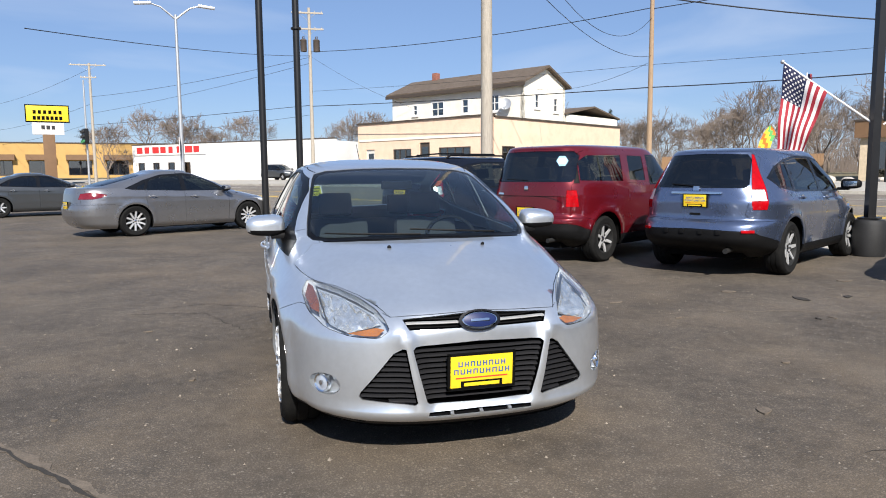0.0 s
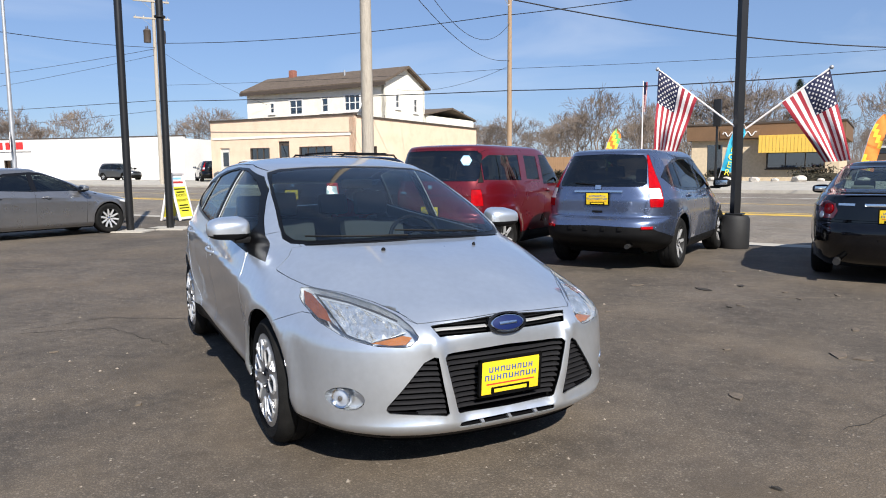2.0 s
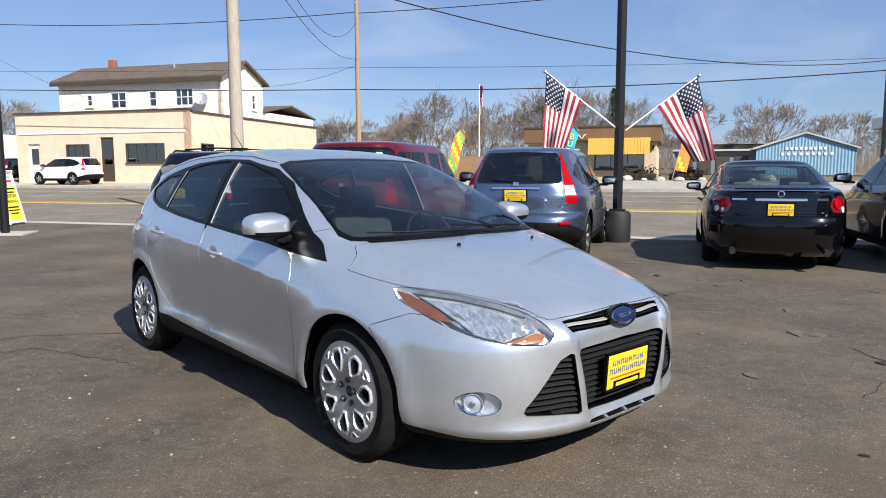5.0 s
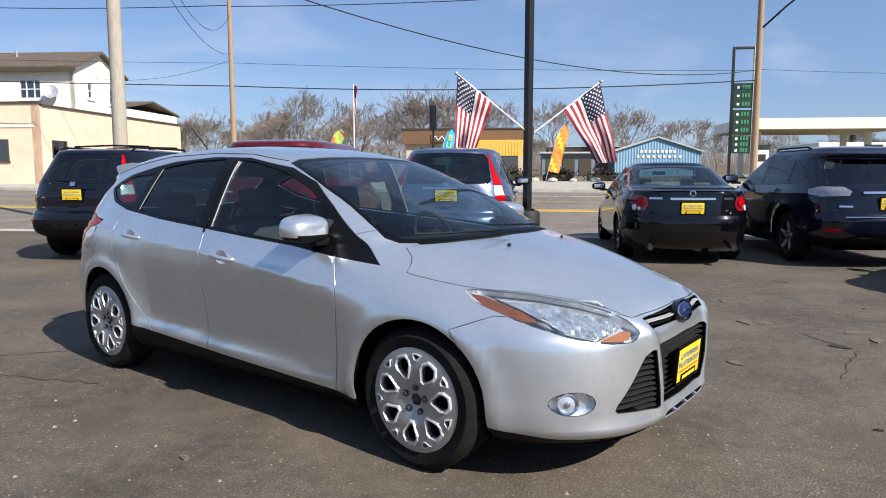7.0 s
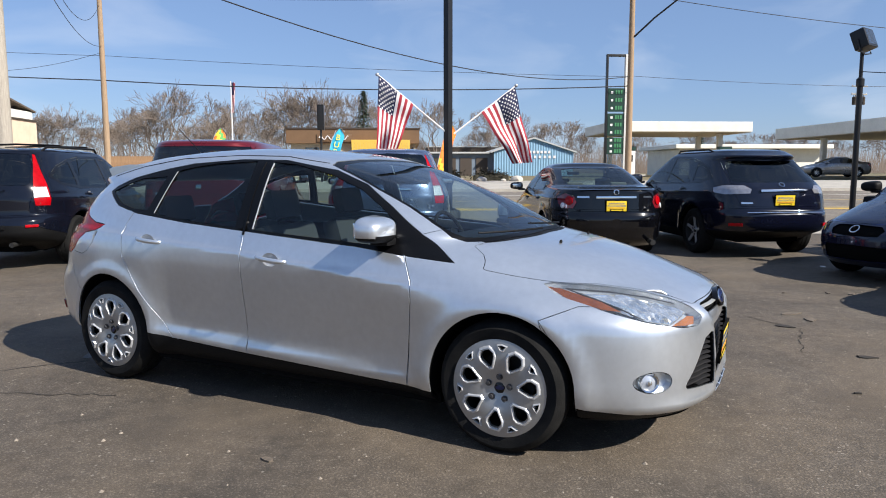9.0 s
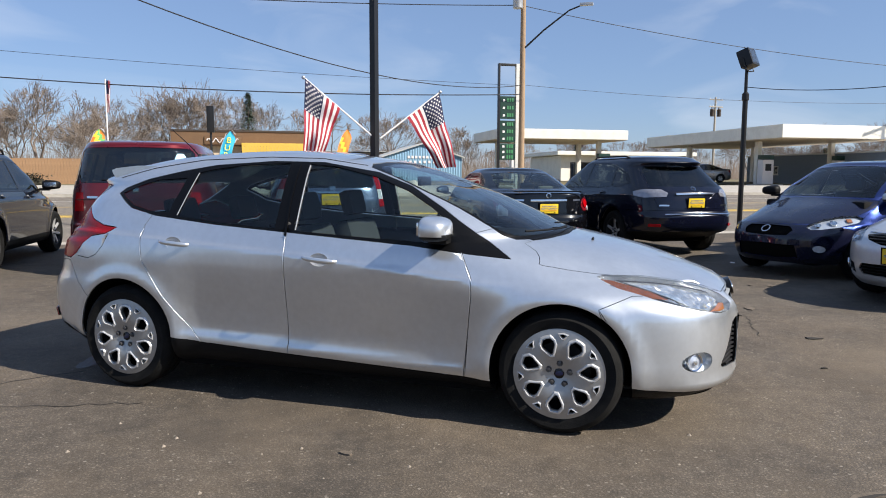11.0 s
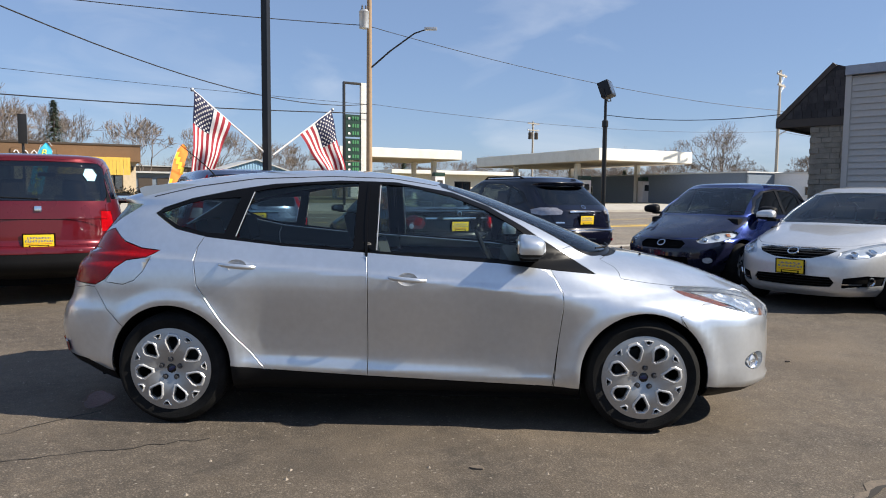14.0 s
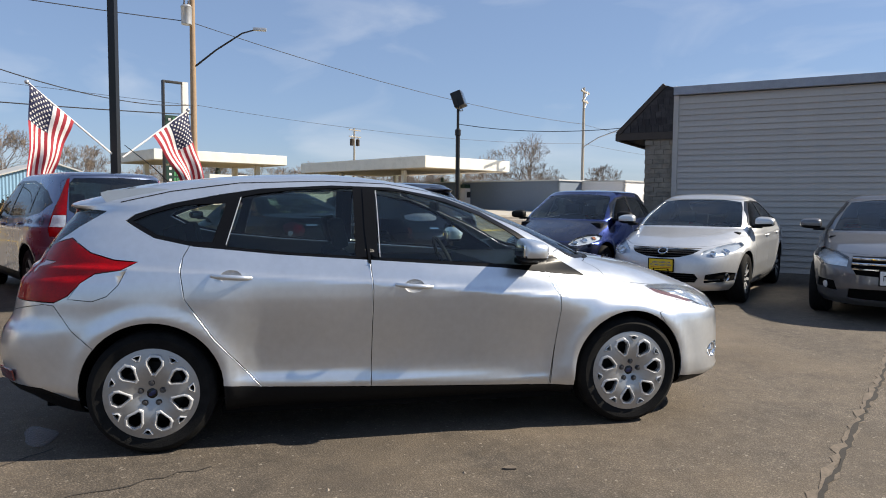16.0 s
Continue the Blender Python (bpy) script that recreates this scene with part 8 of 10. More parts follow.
def hedge(s, d, l, w, hh):
    bm = bmesh.new()
    for i in range(900):
        p = Vector((random.gauss(0, 0.4) * l / 2, random.gauss(0, 0.4) * w / 2, abs(random.gauss(0.5, 0.25)) * hh))
        q = Vector((random.uniform(-1, 1), random.uniform(-1, 1), random.uniform(-0.5, 1))).normalized()
        r = q.cross(Vector((0.3, 0.2, 1))).normalized() * 0.05
        v = [bm.verts.new(p - r), bm.verts.new(p + r), bm.verts.new(p + q * 0.16)]
        bm.faces.new(v)
    box(bm, -l * 0.4, l * 0.4, -w * 0.32, w * 0.32, 0, hh * 0.62, 0.12)
    ob = part("hedge", bm, M_HEDGE, smooth=False)
    ob.matrix_world = SD @ Matrix.Translation((s, d, rise(d) + 0.02))
    tagged(ob, "low clipped brown-green winter hedge beside the forecourt", "hedge", "hedges at the restaurant")


def rock(s, d, r):
    bm = bmesh.new()
    bmesh.ops.create_icosphere(bm, subdivisions=2, radius=r)
    for v in bm.verts:
        v.co *= 1 + 0.25 * noise.noise(v.co * 3 / r + Vector((s, d, 0)))
        v.co.z *= 0.6
    ob = part("boulder", bm, M_ROCK, angle=25)
    ob.matrix_world = SD @ Matrix.Translation((s, d, rise(min(d, 36)) + 0.08 + r * 0.28))
    tagged(ob, "pale rounded boulder lining the pavement across the street", "rock", "boulders along the pavement")


def blue_shed():
    h = empty("blue_shed", SD @ Matrix.Translation((8.6, 60, 0.7)), "pale blue corrugated metal building with a shallow gable", "building")
    W, H, R, D_ = 7.4, 2.35, 3.55, 12.0
    bm = bmesh.new()
    n = 60
    top = lambda x: H + (R - H) * (1 - abs(x / W * 2 - 1))
    lo = [bm.verts.new((W * i / n, 0.04 * (i % 2), 0)) for i in range(n + 1)]
    hi = [bm.verts.new((W * i / n, 0.04 * (i % 2), top(W * i / n))) for i in range(n + 1)]
    for i in range(n):
        bm.faces.new((lo[i], lo[i + 1], hi[i + 1], hi[i]))
    part("gable_front", bm, M_BLUEMETAL, h, smooth=False)
    part("left_wall", boxbm(-0.05, 0.02, 0.05, D_, 0, H), M_BLUEDARK, h, smooth=False)
    part("right_wall", boxbm(W - 0.02, W + 0.05, 0.05, D_, 0, H), M_BLUEMETAL, h, smooth=False)
    part("back_wall", boxbm(0.03, W - 0.03, D_ - 0.1, D_, 0, H), M_BLUEMETAL, h, smooth=False)
    bm = bmesh.new()
    for sgn in (0, 1):
        x0, x1 = (-0.3, W / 2) if not sgn else (W / 2, W + 0.3)
        z0, z1 = (H - 0.1, R) if not sgn else (R, H - 0.1)
        v = [bm.verts.new(p) for p in ((x0, -0.2, z0), (x1, -0.2, z1), (x1, D_, z1), (x0, D_, z0))]
        w = [bm.verts.new(q.co + Vector((0, 0, 0.12))) for q in v]
        bm.faces.new(v)
        bm.faces.new(w)
        for i in range(4):
            bm.faces.new((v[i], v[(i + 1) % 4], w[(i + 1) % 4], w[i]))
    bmesh.ops.recalc_face_normals(bm, faces=bm.faces)
    part("roof", bm, M_ROOFMETAL, h, smooth=False)
    for z, a in ((2.2, (2.2, 5.4)), (1.75, (1.9, 6.0))):
        for k in range(9):
            x = a[0] + (a[1] - a[0]) * k / 9
            part("sign_bar", boxbm(x, x + 0.22, -0.03, -0.004, z, z + 0.24), M_FLAGWHITE, h, smooth=False)
    # long low wing to the left
    part("wing", boxbm(-6.5, -0.06, 1.0, 9.0, 0, 2.2), M_BLUEDARK, h, smooth=False)
    bm = bmesh.new()
    box(bm, -6.7, -0.31, 0.6, 9.2, 2.2, 2.35)
    part("wing_roof", bm, M_ROOFMETAL, h, smooth=False)
    for i in range(4):
        part("garage_door", boxbm(-6.1 + 1.5 * i, -5.0 + 1.5 * i, 0.94, 0.996, 0, 1.8), M_TRIM, h, smooth=False)


def canopy(s, d, w, dep, top, under, label):
    g = rise(d) - 0.02
    h = empty("fuel_canopy", SD @ Matrix.Translation((s, d, 0)), label, "canopy", "station canopies")
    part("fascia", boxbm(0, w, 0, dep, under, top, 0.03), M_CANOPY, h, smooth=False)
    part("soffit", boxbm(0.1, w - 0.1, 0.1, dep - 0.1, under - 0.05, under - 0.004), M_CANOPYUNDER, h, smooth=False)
    for x in np.linspace(1.6, w - 1.6, 2 if w < 12 else 3):
        for y in (dep * 0.25, dep * 0.75):
            part("column", boxbm(x - 0.18, x + 0.18, y - 0.18, y + 0.18, g, under - 0.06, 0.02), M_CANOPY, h, smooth=False)
    for x in np.linspace(1.6, w - 1.6, 2):
        fuel_pump(s + x, d + dep * 0.25 - 0.9, g)


def fuel_pump(s, d, g):
    p = empty("fuel_pump", SD @ Matrix.Translation((s, d, g)), "white fuel pump under the station canopy", "fuel pump", "fuel pumps")
    part("cabinet", boxbm(-0.45, 0.45, -0.3, 0.3, 0.15, 1.9, 0.04), M_FLAGWHITE, p)
    part("screen", boxbm(-0.25, 0.25, -0.32, -0.304, 1.1, 1.6, 0.01), M_DIM, p)
    part("topper", boxbm(-0.5, 0.5, -0.25, 0.25, 1.94, 2.25, 0.03), M_SIGNGREEN, p)
    part("island", boxbm(-1.2, 1.2, -0.5, 0.5, 0.0, 0.14, 0.03), M_CONC, p)
    part("hose", tubebm([(0.46, 0, 1.6), (0.62, 0, 1.0), (0.55, 0, 0.5), (0.46, 0, 0.9)], 0.025, 6), M_BLACK, p)


def station():
    canopy(15.8, 47.0, 10.7, 8.0, 4.95, 4.2, "white flat station canopy on columns across the street")
    canopy(32.3, 36.4, 9.6, 18.0, 4.85, 3.95, "long white station canopy on columns")
    h = empty("station_shop", SD @ Matrix.Translation((27.0, 62, 0.4)), "low station shop with a pale sloping roof", "building")
    hl = [(1.0, 5.5, 0.6, 2.3), (7.0, 9.0, 0.1, 2.3)]
    cut_wall("front_wall", 14, 3.0, hl, 0.3, M_CANOPY, h, Matrix.Identity(4))
    window(h, Matrix.Identity(4), hl[0], M_TRIM, 2, 0)
    window(h, Matrix.Identity(4), hl[1], M_TRIM, 1, 0, False)
    part("body", boxbm(0, 14, 0.31, 9, 0, 2.95), M_CANOPY, h, smooth=False)
    part("roof", boxbm(-0.8, 14.8, -1.0, 9.5, 3.0, 3.4, 0.05), M_CANOPY, h, smooth=False)
    for i, (s, d, l, w, hh, m, nm) in enumerate(((40.5, 30.0, 4.0, 21.0, 2.65, M_BLUEDARK, "long slate-blue low workshop with small windows"), (43.5, 26.0, 5.0, 5.0, 2.7, M_WHITEWALL, "pale low workshop beside the slate-blue one"), (3.0, 78.0, 12, 8, 3.2, M_TRIM, "dark low building far behind the station"))):
        b = empty("workshop", SD @ Matrix.Translation((s, d, rise(d) - 0.1)), nm, "building")
        hl = [(0.8, 1.4, 1.2, 1.8), (2.6, 3.2, 1.2, 1.8)]
        cut_wall("front_wall", l, hh, hl, 0.2, m, b, Matrix.Identity(4))
        for q in hl:
            window(b, Matrix.Identity(4), q, M_FRAME, 0, 0)
        rot = pose(0, w, 0, 0, 0, -90)
        hl = [(1.2, 1.9, 1.1, 1.8), (3.4, 4.1, 1.1, 1.8)]
        cut_wall("side_wall", w, hh, hl, 0.2, m, b, rot)
        for q in hl:
            window(b, rot, q, M_FRAME, 0, 0)
        part("body", boxbm(0.21, l, 0.21, w, 0, hh - 0.1), m, b, smooth=False)
        part("roof", boxbm(-0.1, l + 0.1, -0.1, w + 0.1, hh, hh + 0.1), M_ROOFMETAL, b, smooth=False)
    # price sign
    g = rise(33)
    p = empty("price_sign", SD @ Matrix.Translation((11.2, 33.3, 0)), "tall white-framed sign with green price panels", "sign")
    # left post coloured black for the shade on it; right post white
    for x, hw, m in ((0.08, 0.05, M_BLACKPOLE), (1.22, 0.16, M_FRAME)):
        part("post", boxbm(x - hw, x + hw, -0.12, 0.12, g - 0.1, 7.55, 0.02), m, p)
    part("top_bar", boxbm(0.132, 1.058, -0.1, 0.1, 7.43, 7.55, 0.02), M_RIMDARK, p)
    for z0, z1 in ((4.5, 5.75), (3.2, 4.4), (2.2, 3.1)):
        b = part("panel", boxbm(0.145, 1.055, -0.08, 0.08, z0, z1, 0.02), M_SIGNGREEN, p, smooth=False)
        for k in range(3):
            zz = z0 + (z1 - z0) * (k + 0.3) / 3
            part("price_bar", boxbm(0.3, 0.42, -0.1, -0.082, zz, zz + 0.12), M_FLAGWHITE, b, smooth=False)
            for j in range(3):
                part("digit_bar", boxbm(0.55 + 0.14 * j, 0.64 + 0.14 * j, -0.1, -0.082, zz - 0.02, zz + 0.18), M_LEDGREEN, b, smooth=False)


def grey_building():
    """The vinyl-sided building with a stone corner and a shake mansard."""
    c = Vector((8.35, -7.15, 0))
    ang = math.degrees(math.atan2(0.74, 0.67))
    # the siding looks to local +y; the wall runs back from the corner
    h = empty("lot_office", Matrix.Translation(c) @ pose(0, 0, 0, 0, 0, ang), "grey vinyl-sided building with a stone corner and dark shake mansard", "building")
    L, H, D_ = 16.0, 3.51, 12.0
    w = empty("siding_wall", Matrix.Identity(4))
    w.parent = h
    src = None
    ch = 0.115
    for i in range(int(H / ch)):
        bm = bmesh.new()
        z = i * ch
        a = [(0.0, 0.0, z), (0.0, -0.014, z), (0.0, -0.001, z + ch + 0.006), (0.0, 0.02, z + ch)]
        if src is None:
            prof = [(-0.02, 0.0), (0.022, 0.0), (0.020, 0.010), (0.0, ch + 0.004), (-0.02, ch + 0.004)]
            lo = [bm.verts.new((0, y, zz)) for y, zz in prof]
            hi = [bm.verts.new((L, y, zz)) for y, zz in prof]
            for k in range(len(prof)):
                bm.faces.new((lo[k], lo[(k + 1) % 5], hi[(k + 1) % 5], hi[k]))
            bm.faces.new(lo)
            bm.faces.new(hi)
            bmesh.ops.recalc_face_normals(bm, faces=bm.faces)
            src = part("siding_board", bm, M_SIDING, w, smooth=False)
        else:
            bm.free()
            share("siding_board", src, w, Matrix.Translation((0, 0, z)))
    part("core", boxbm(0.02, L, -D_, -0.022, 0, H - 0.01), M_SIDING, h, smooth=False)
    part("corner_post", boxbm(-0.05, 0.05, -0.04, 0.035, 0, H, 0.006), M_SIDING, h, smooth=False)
    part("roof_edge", boxbm(-0.05, L + 0.05, -0.3, 0.09, H + 0.002, H + 0.17, 0.01), M_FASCIA, h, smooth=False)
    part("roof", boxbm(0.02, L, -D_, -0.301, H - 0.005, H + 0.1), M_SHINGLE, h, smooth=False)
    # stone front wall along the far end, under the mansard
    st = empty("stone_wall", Matrix.Identity(4))
    st.parent = h
    part("stone_core", boxbm(-0.14, 0.0, -D_, -0.05, 0, 2.68), M_STONE, st, smooth=False)
    me = None
    z = 0.0
    k = 0
    while z < 2.62:
        hh = 0.095
        x = -0.9
        # the end face, seen from the lot, and the street face
        for y in np.arange(-0.05 - (0.14 if k % 2 else 0), -2.6, -0.29):
            bm = boxbm(-0.175 - random.uniform(0, 0.02), -0.142, y - 0.275, min(y, -0.05), z + 0.002, z + hh - 0.002, 0.004)
            part("stone", bm, M_STONE, st, smooth=False)
        z += hh
        k += 1
    part("stone_end", boxbm(-0.62, -0.143, -0.30, -0.06, 0, 2.67), M_STONE, st, smooth=False)
    z, k = 0.0, 0
    while z < 2.62:
        x = -0.62 + (0.11 if k % 2 else 0)
        while x < -0.07:
            wd = random.uniform(0.14, 0.26)
            part("stone", boxbm(x, min(x + wd, -0.056), -0.06 + 0.002, -0.03 + random.uniform(0, 0.02), z + 0.002, z + 0.095, 0.004), M_STONE, st, smooth=False)
            x += wd + 0.004
        z += 0.097
        k += 1
    # mansard: a sloping shake face towards the street side, closed by a gable end
    mn = empty("mansard", Matrix.Identity(4))
    mn.parent = h
    bm = bmesh.new()
    prof = [(-1.17, 2.68), (-1.17, 2.78), (-0.23, 3.74), (0.0, 3.66), (0.0, 2.70)]
    a = [bm.verts.new((x, -0.005, zz)) for x, zz in prof]
    b = [bm.verts.new((x, -D_, zz)) for x, zz in prof]
    bm.faces.new(a)
    bm.faces.new(b)
    for i in range(5):
        bm.faces.new((a[i], a[(i + 1) % 5], b[(i + 1) % 5], b[i]))
    bmesh.ops.recalc_face_normals(bm, faces=bm.faces)
    part("mansard_core", bm, M_SHAKE, mn, smooth=False)
    part("eave_board", boxbm(-1.22, 0.02, -0.06, 0.03, 2.64, 2.79, 0.008), M_TRIM, mn, smooth=False)
    part("eave_board", boxbm(-1.26, -1.175, -D_, -0.062, 2.64, 2.79, 0.008), M_TRIM, mn, smooth=False)
    # shakes on the end face
    for r in range(6):
        z0 = 2.80 + r * 0.135
        xl = -1.17 + max(0, (z0 + 0.1 - 2.78)) * (0.94 / 0.96)
        x = xl
        while x < -0.02:
            wd = random.uniform(0.09, 0.17)
            x1 = min(x + wd, -0.01)
            if x1 - x > 0.03:
                part("shake", boxbm(x, x1 - 0.006, 0.0, 0.016 + random.uniform(0, 0.012), z0 - 0.005, z0 + 0.15), M_SHAKE, mn, smooth=False)
            x += wd
    part("rake_board", boxbm(0, 1.36, -0.05, 0.045, -0.04, 0.05, 0.006, at=Matrix.Translation((-1.19, 0, 2.77)) @ pose(0, 0, 0, 0, -45.6, 0)), M_TRIM, mn, smooth=False)
    part("roof_sign_back", boxbm(-0.45, -0.15, -3.0, -1.2, 3.35, 3.9, 0.05), M_FRAME, h)
    flip = Matrix.Scale(-1, 4, (1, 0, 0))
    for me in {o.data for o in h.children_recursive if o.data}:
        me.transform(flip)
        me.flip_normals()


house()
white_shop()
yellow_shop()
restaurant()
blue_shed()
station()
grey_building()

# ---- poles, wires, flags ----
def wood_pole(s, d, h, r=0.15, material=M_WOOD, arms=(), label="weathered wooden utility pole with cables"):
    g = rise(d) - 0.05
    p = empty("utility_pole", SD @ Matrix.Translation((s, d, g)), label, "utility pole", "utility poles")
    part("shaft", tubebm([(0, 0, h * k / 6) for k in range(7)], r, 14, r * 0.68), material, p)
    for z, l, ang in arms:
        a = part("crossarm", boxbm(-l, l, -0.06, 0.06, -0.06, 0.06, 0.008), material, p, at=Matrix.Translation((0, -r * 0.9, z)) @ pose(0, 0, 0, 0, 0, ang))
        for x in (-l * 0.9, -l * 0.45, l * 0.45, l * 0.9):
            part("insulator", lathe(bmesh.new(), [(0.02, 0.0), (0.045, 0.02), (0.03, 0.06), (0.05, 0.08), (0.0001, 0.14)], 10, "Z"), M_GALV, a, at=Matrix.Translation((x, 0, 0.061)))
        for sg in (1, -1):
            part("brace", tubebm([(sg * l * 0.55, -0.03, -0.03), (0, 0.02, -0.55)], 0.015, 6), M_GALV, a)
    return p, g


def transformer(parent, x, y, z, m=M_GALV):
    t = empty("transformer", Matrix.Identity(4))
    t.parent, t.matrix_local = parent, Matrix.Translation((x, y, z))
    part("tank", lathe(bmesh.new(), [(0.0001, 0), (0.24, 0.0), (0.25, 0.05), (0.25, 0.8), (0.27, 0.83), (0.2, 0.92), (0.0001, 0.95)], 20, "Z"), m, t)
    for k in (-0.1, 0.1):
        part("bushing", lathe(bmesh.new(), [(0.03, 0.9), (0.05, 1.0), (0.03, 1.05), (0.045, 1.1), (0.0001, 1.2)], 8, "Z"), M_TRIM, t, at=Matrix.Translation((k, 0, 0)))


def wire(a, b, sag, r=0.014, label="sagging black overhead cable between poles"):
    a, b = Vector(a), Vector(b)
    n = 22
    pts = [a.lerp(b, i / n) - Vector((0, 0, sag * 4 * (i / n) * (1 - i / n))) for i in range(n + 1)]
    ob = part("cable", tubebm(pts, r, 5), M_WIRE)
    return tagged(ob, label, "cable", "overhead cables")


P1, P2, P3, PB, PF = (-42.0, 28.5), (-14.0, 30.0), (11.5, 30.0), (-7.72, 9.98), (46.3, 32.0)
p, g = wood_pole(*P1, 13.6, 0.16, M_WOOD, [(13.2, 1.2, 58), (12.0, 1.2, 58)], "grey wooden utility pole carrying transformers")
for x, y in ((-0.26, -0.40), (0.30, 0.42)):
    transformer(p, x, y, 10.3, M_TRIM)
p, g = wood_pole(*P2, 10.6, 0.15, M_WOODB, [(10.1, 0.8, 60)], "tan wooden utility pole with several cables")
p, g = wood_pole(*P3, 12.5, 0.17, M_WOODB, (), "tan wooden utility pole with a street-light arm")
transformer(p, -0.35, -0.15, 9.3)
arm = empty("light_arm", Matrix.Identity(4))
arm.parent = p
part("arm", tubebm([(0.1, -0.1, 7.4), (0.9, -0.6, 8.2), (2.0, -1.2, 9.1), (2.5, -1.5, 9.3)], 0.05, 8, 0.035), M_BLACKPOLE, arm)
part("lamp_head", boxbm(-0.35, 0.3, -0.13, 0.13, -0.06, 0.08, 0.04, at=Matrix.Translation((2.75, -1.65, 9.33)) @ pose(0, 0, 0, 0, 0, -30)), M_GALV, arm)
p, g = wood_pole(*PB, 12.5, 0.16, M_WOOD, (), "stout grey wooden pole at the lot's edge")
p, g = wood_pole(*PF, 10.6, 0.14, M_WOOD, [(10.2, 1.1, 20), (9.4, 0.8, 20)], "distant wooden utility pole with a crossarm")
part("arm", tubebm([(0, 0, 5.6), (0.8, -1.0, 6.4), (2.0, -2.8, 7.2)], 0.05, 8), M_GALV, p)
p, g = wood_pole(53.2, 75.0, 10.4, 0.16, M_WOOD, [(10.1, 1.1, 10), (9.2, 1.1, 10)], "far wooden utility pole loaded with transformers")
for x in (-0.5, 0.5):
    transformer(p, x, -0.1, 8.0, M_TRIM)
p, g = wood_pole(-76.5, 24.0, 13.0, 0.17, M_WOOD, [(12.8, 1.8, 60), (11.5, 0.8, 60)], "distant wooden utility pole down the street")
PL = (-76.5, 24.0)
for a, b, sag, r in (
    (sd(*P1, 10.7), sd(*P2, 9.58), 0.42, 0.022), (sd(*P2, 9.52), sd(*P3, 9.95), 0.27, 0.022), (sd(*P3, 9.92), sd(*PF, 8.02), 0.65, 0.018),
    (sd(*P1, 6.55), sd(*P2, 5.6), 0.08, 0.026), (sd(*P2, 5.6), sd(*P3, 5.48), 0.30, 0.026), (sd(*P3, 5.97), sd(*PF, 6.4), 0.55, 0.010),
    (sd(*P1, 7.7), sd(*P2, 6.74), 0.12, 0.010), (sd(*P2, 6.75), sd(*P3, 5.93), 0.13, 0.010), (sd(*PB, 6.35), sd(*P3, 5.95), 1.22, 0.018),
    (sd(*PB, 7.2), sd(*P2, 7.2), 0.97, 0.011), (sd(*PB, 8.6), sd(*P2, 9.1), 2.15, 0.011),
    (sd(*PF, 8.0), sd(95, 34, 8.6), 1.0, 0.014), (sd(*PF, 6.4), sd(95, 34, 7.0), 0.8, 0.012),
    (sd(*P1, 10.3), sd(*PL, 9.75), 0.35, 0.016), (sd(*P1, 9.85), sd(*PL, 8.0), 0.25, 0.014), (sd(*P1, 6.63), sd(*PL, 6.75), 0.05, 0.022), (sd(*P1, 5.9), sd(*PL, 5.3), 0.2, 0.014),
    (sd(*P1, 10.4), Vector((-7.95, 20.76, 6.12)), 0.25, 0.016), (sd(*P1, 10.4), sd(-36.5, 34, 6.4), 0.3, 0.010), (sd(*P2, 6.9), sd(-25.8, 36, 7.0), 0.5, 0.010),
    (sd(*PL, 12.7), sd(-140, 24, 12.7), 1.0, 0.016), (sd(*PL, 9.0), sd(-140, 24, 9.0), 1.0, 0.016), (sd(*PL, 7.0), sd(-140, 24, 6.6), 0.9, 0.016),
):
    wire(a, b, sag, r)
wire(sd(9.27, 8.95, 3.25), Vector((8.3, -7.2, 3.0)), 0.2, 0.008, "thin cable from the floodlight pole to the office")

# twin black posts on a concrete pad
for i, (x, y) in enumerate(((-0.68, 12.97), (0.22, 13.23))):
    ob = part("black_post", tubebm([(0, 0, 0.0), (0, 0, 7.0)], 0.085, 18), M_BLACKPOLE)
    ob.matrix_world = Matrix.Translation((x, y, 0.03))
    tagged(ob, "tall round black-painted steel post on a concrete pad", "post", "black sign posts")
    ob = part("concrete_pad", boxbm(-0.5, 0.5, -0.45, 0.45, -0.05, 0.03, 0.01), M_CONC)
    ob.matrix_world = pose(x, y, 0, 0, 0, -30)
    tagged(ob, "flat pale concrete footing under a black post", "footing", "post footings")
    if i:
        part("collar", lathe(bmesh.new(), [(0.086, 4.93), (0.13, 4.95), (0.13, 4.99), (0.086, 5.01)], 18, "Z"), M_BLACKPOLE, bpy.data.objects["black_post.001"])


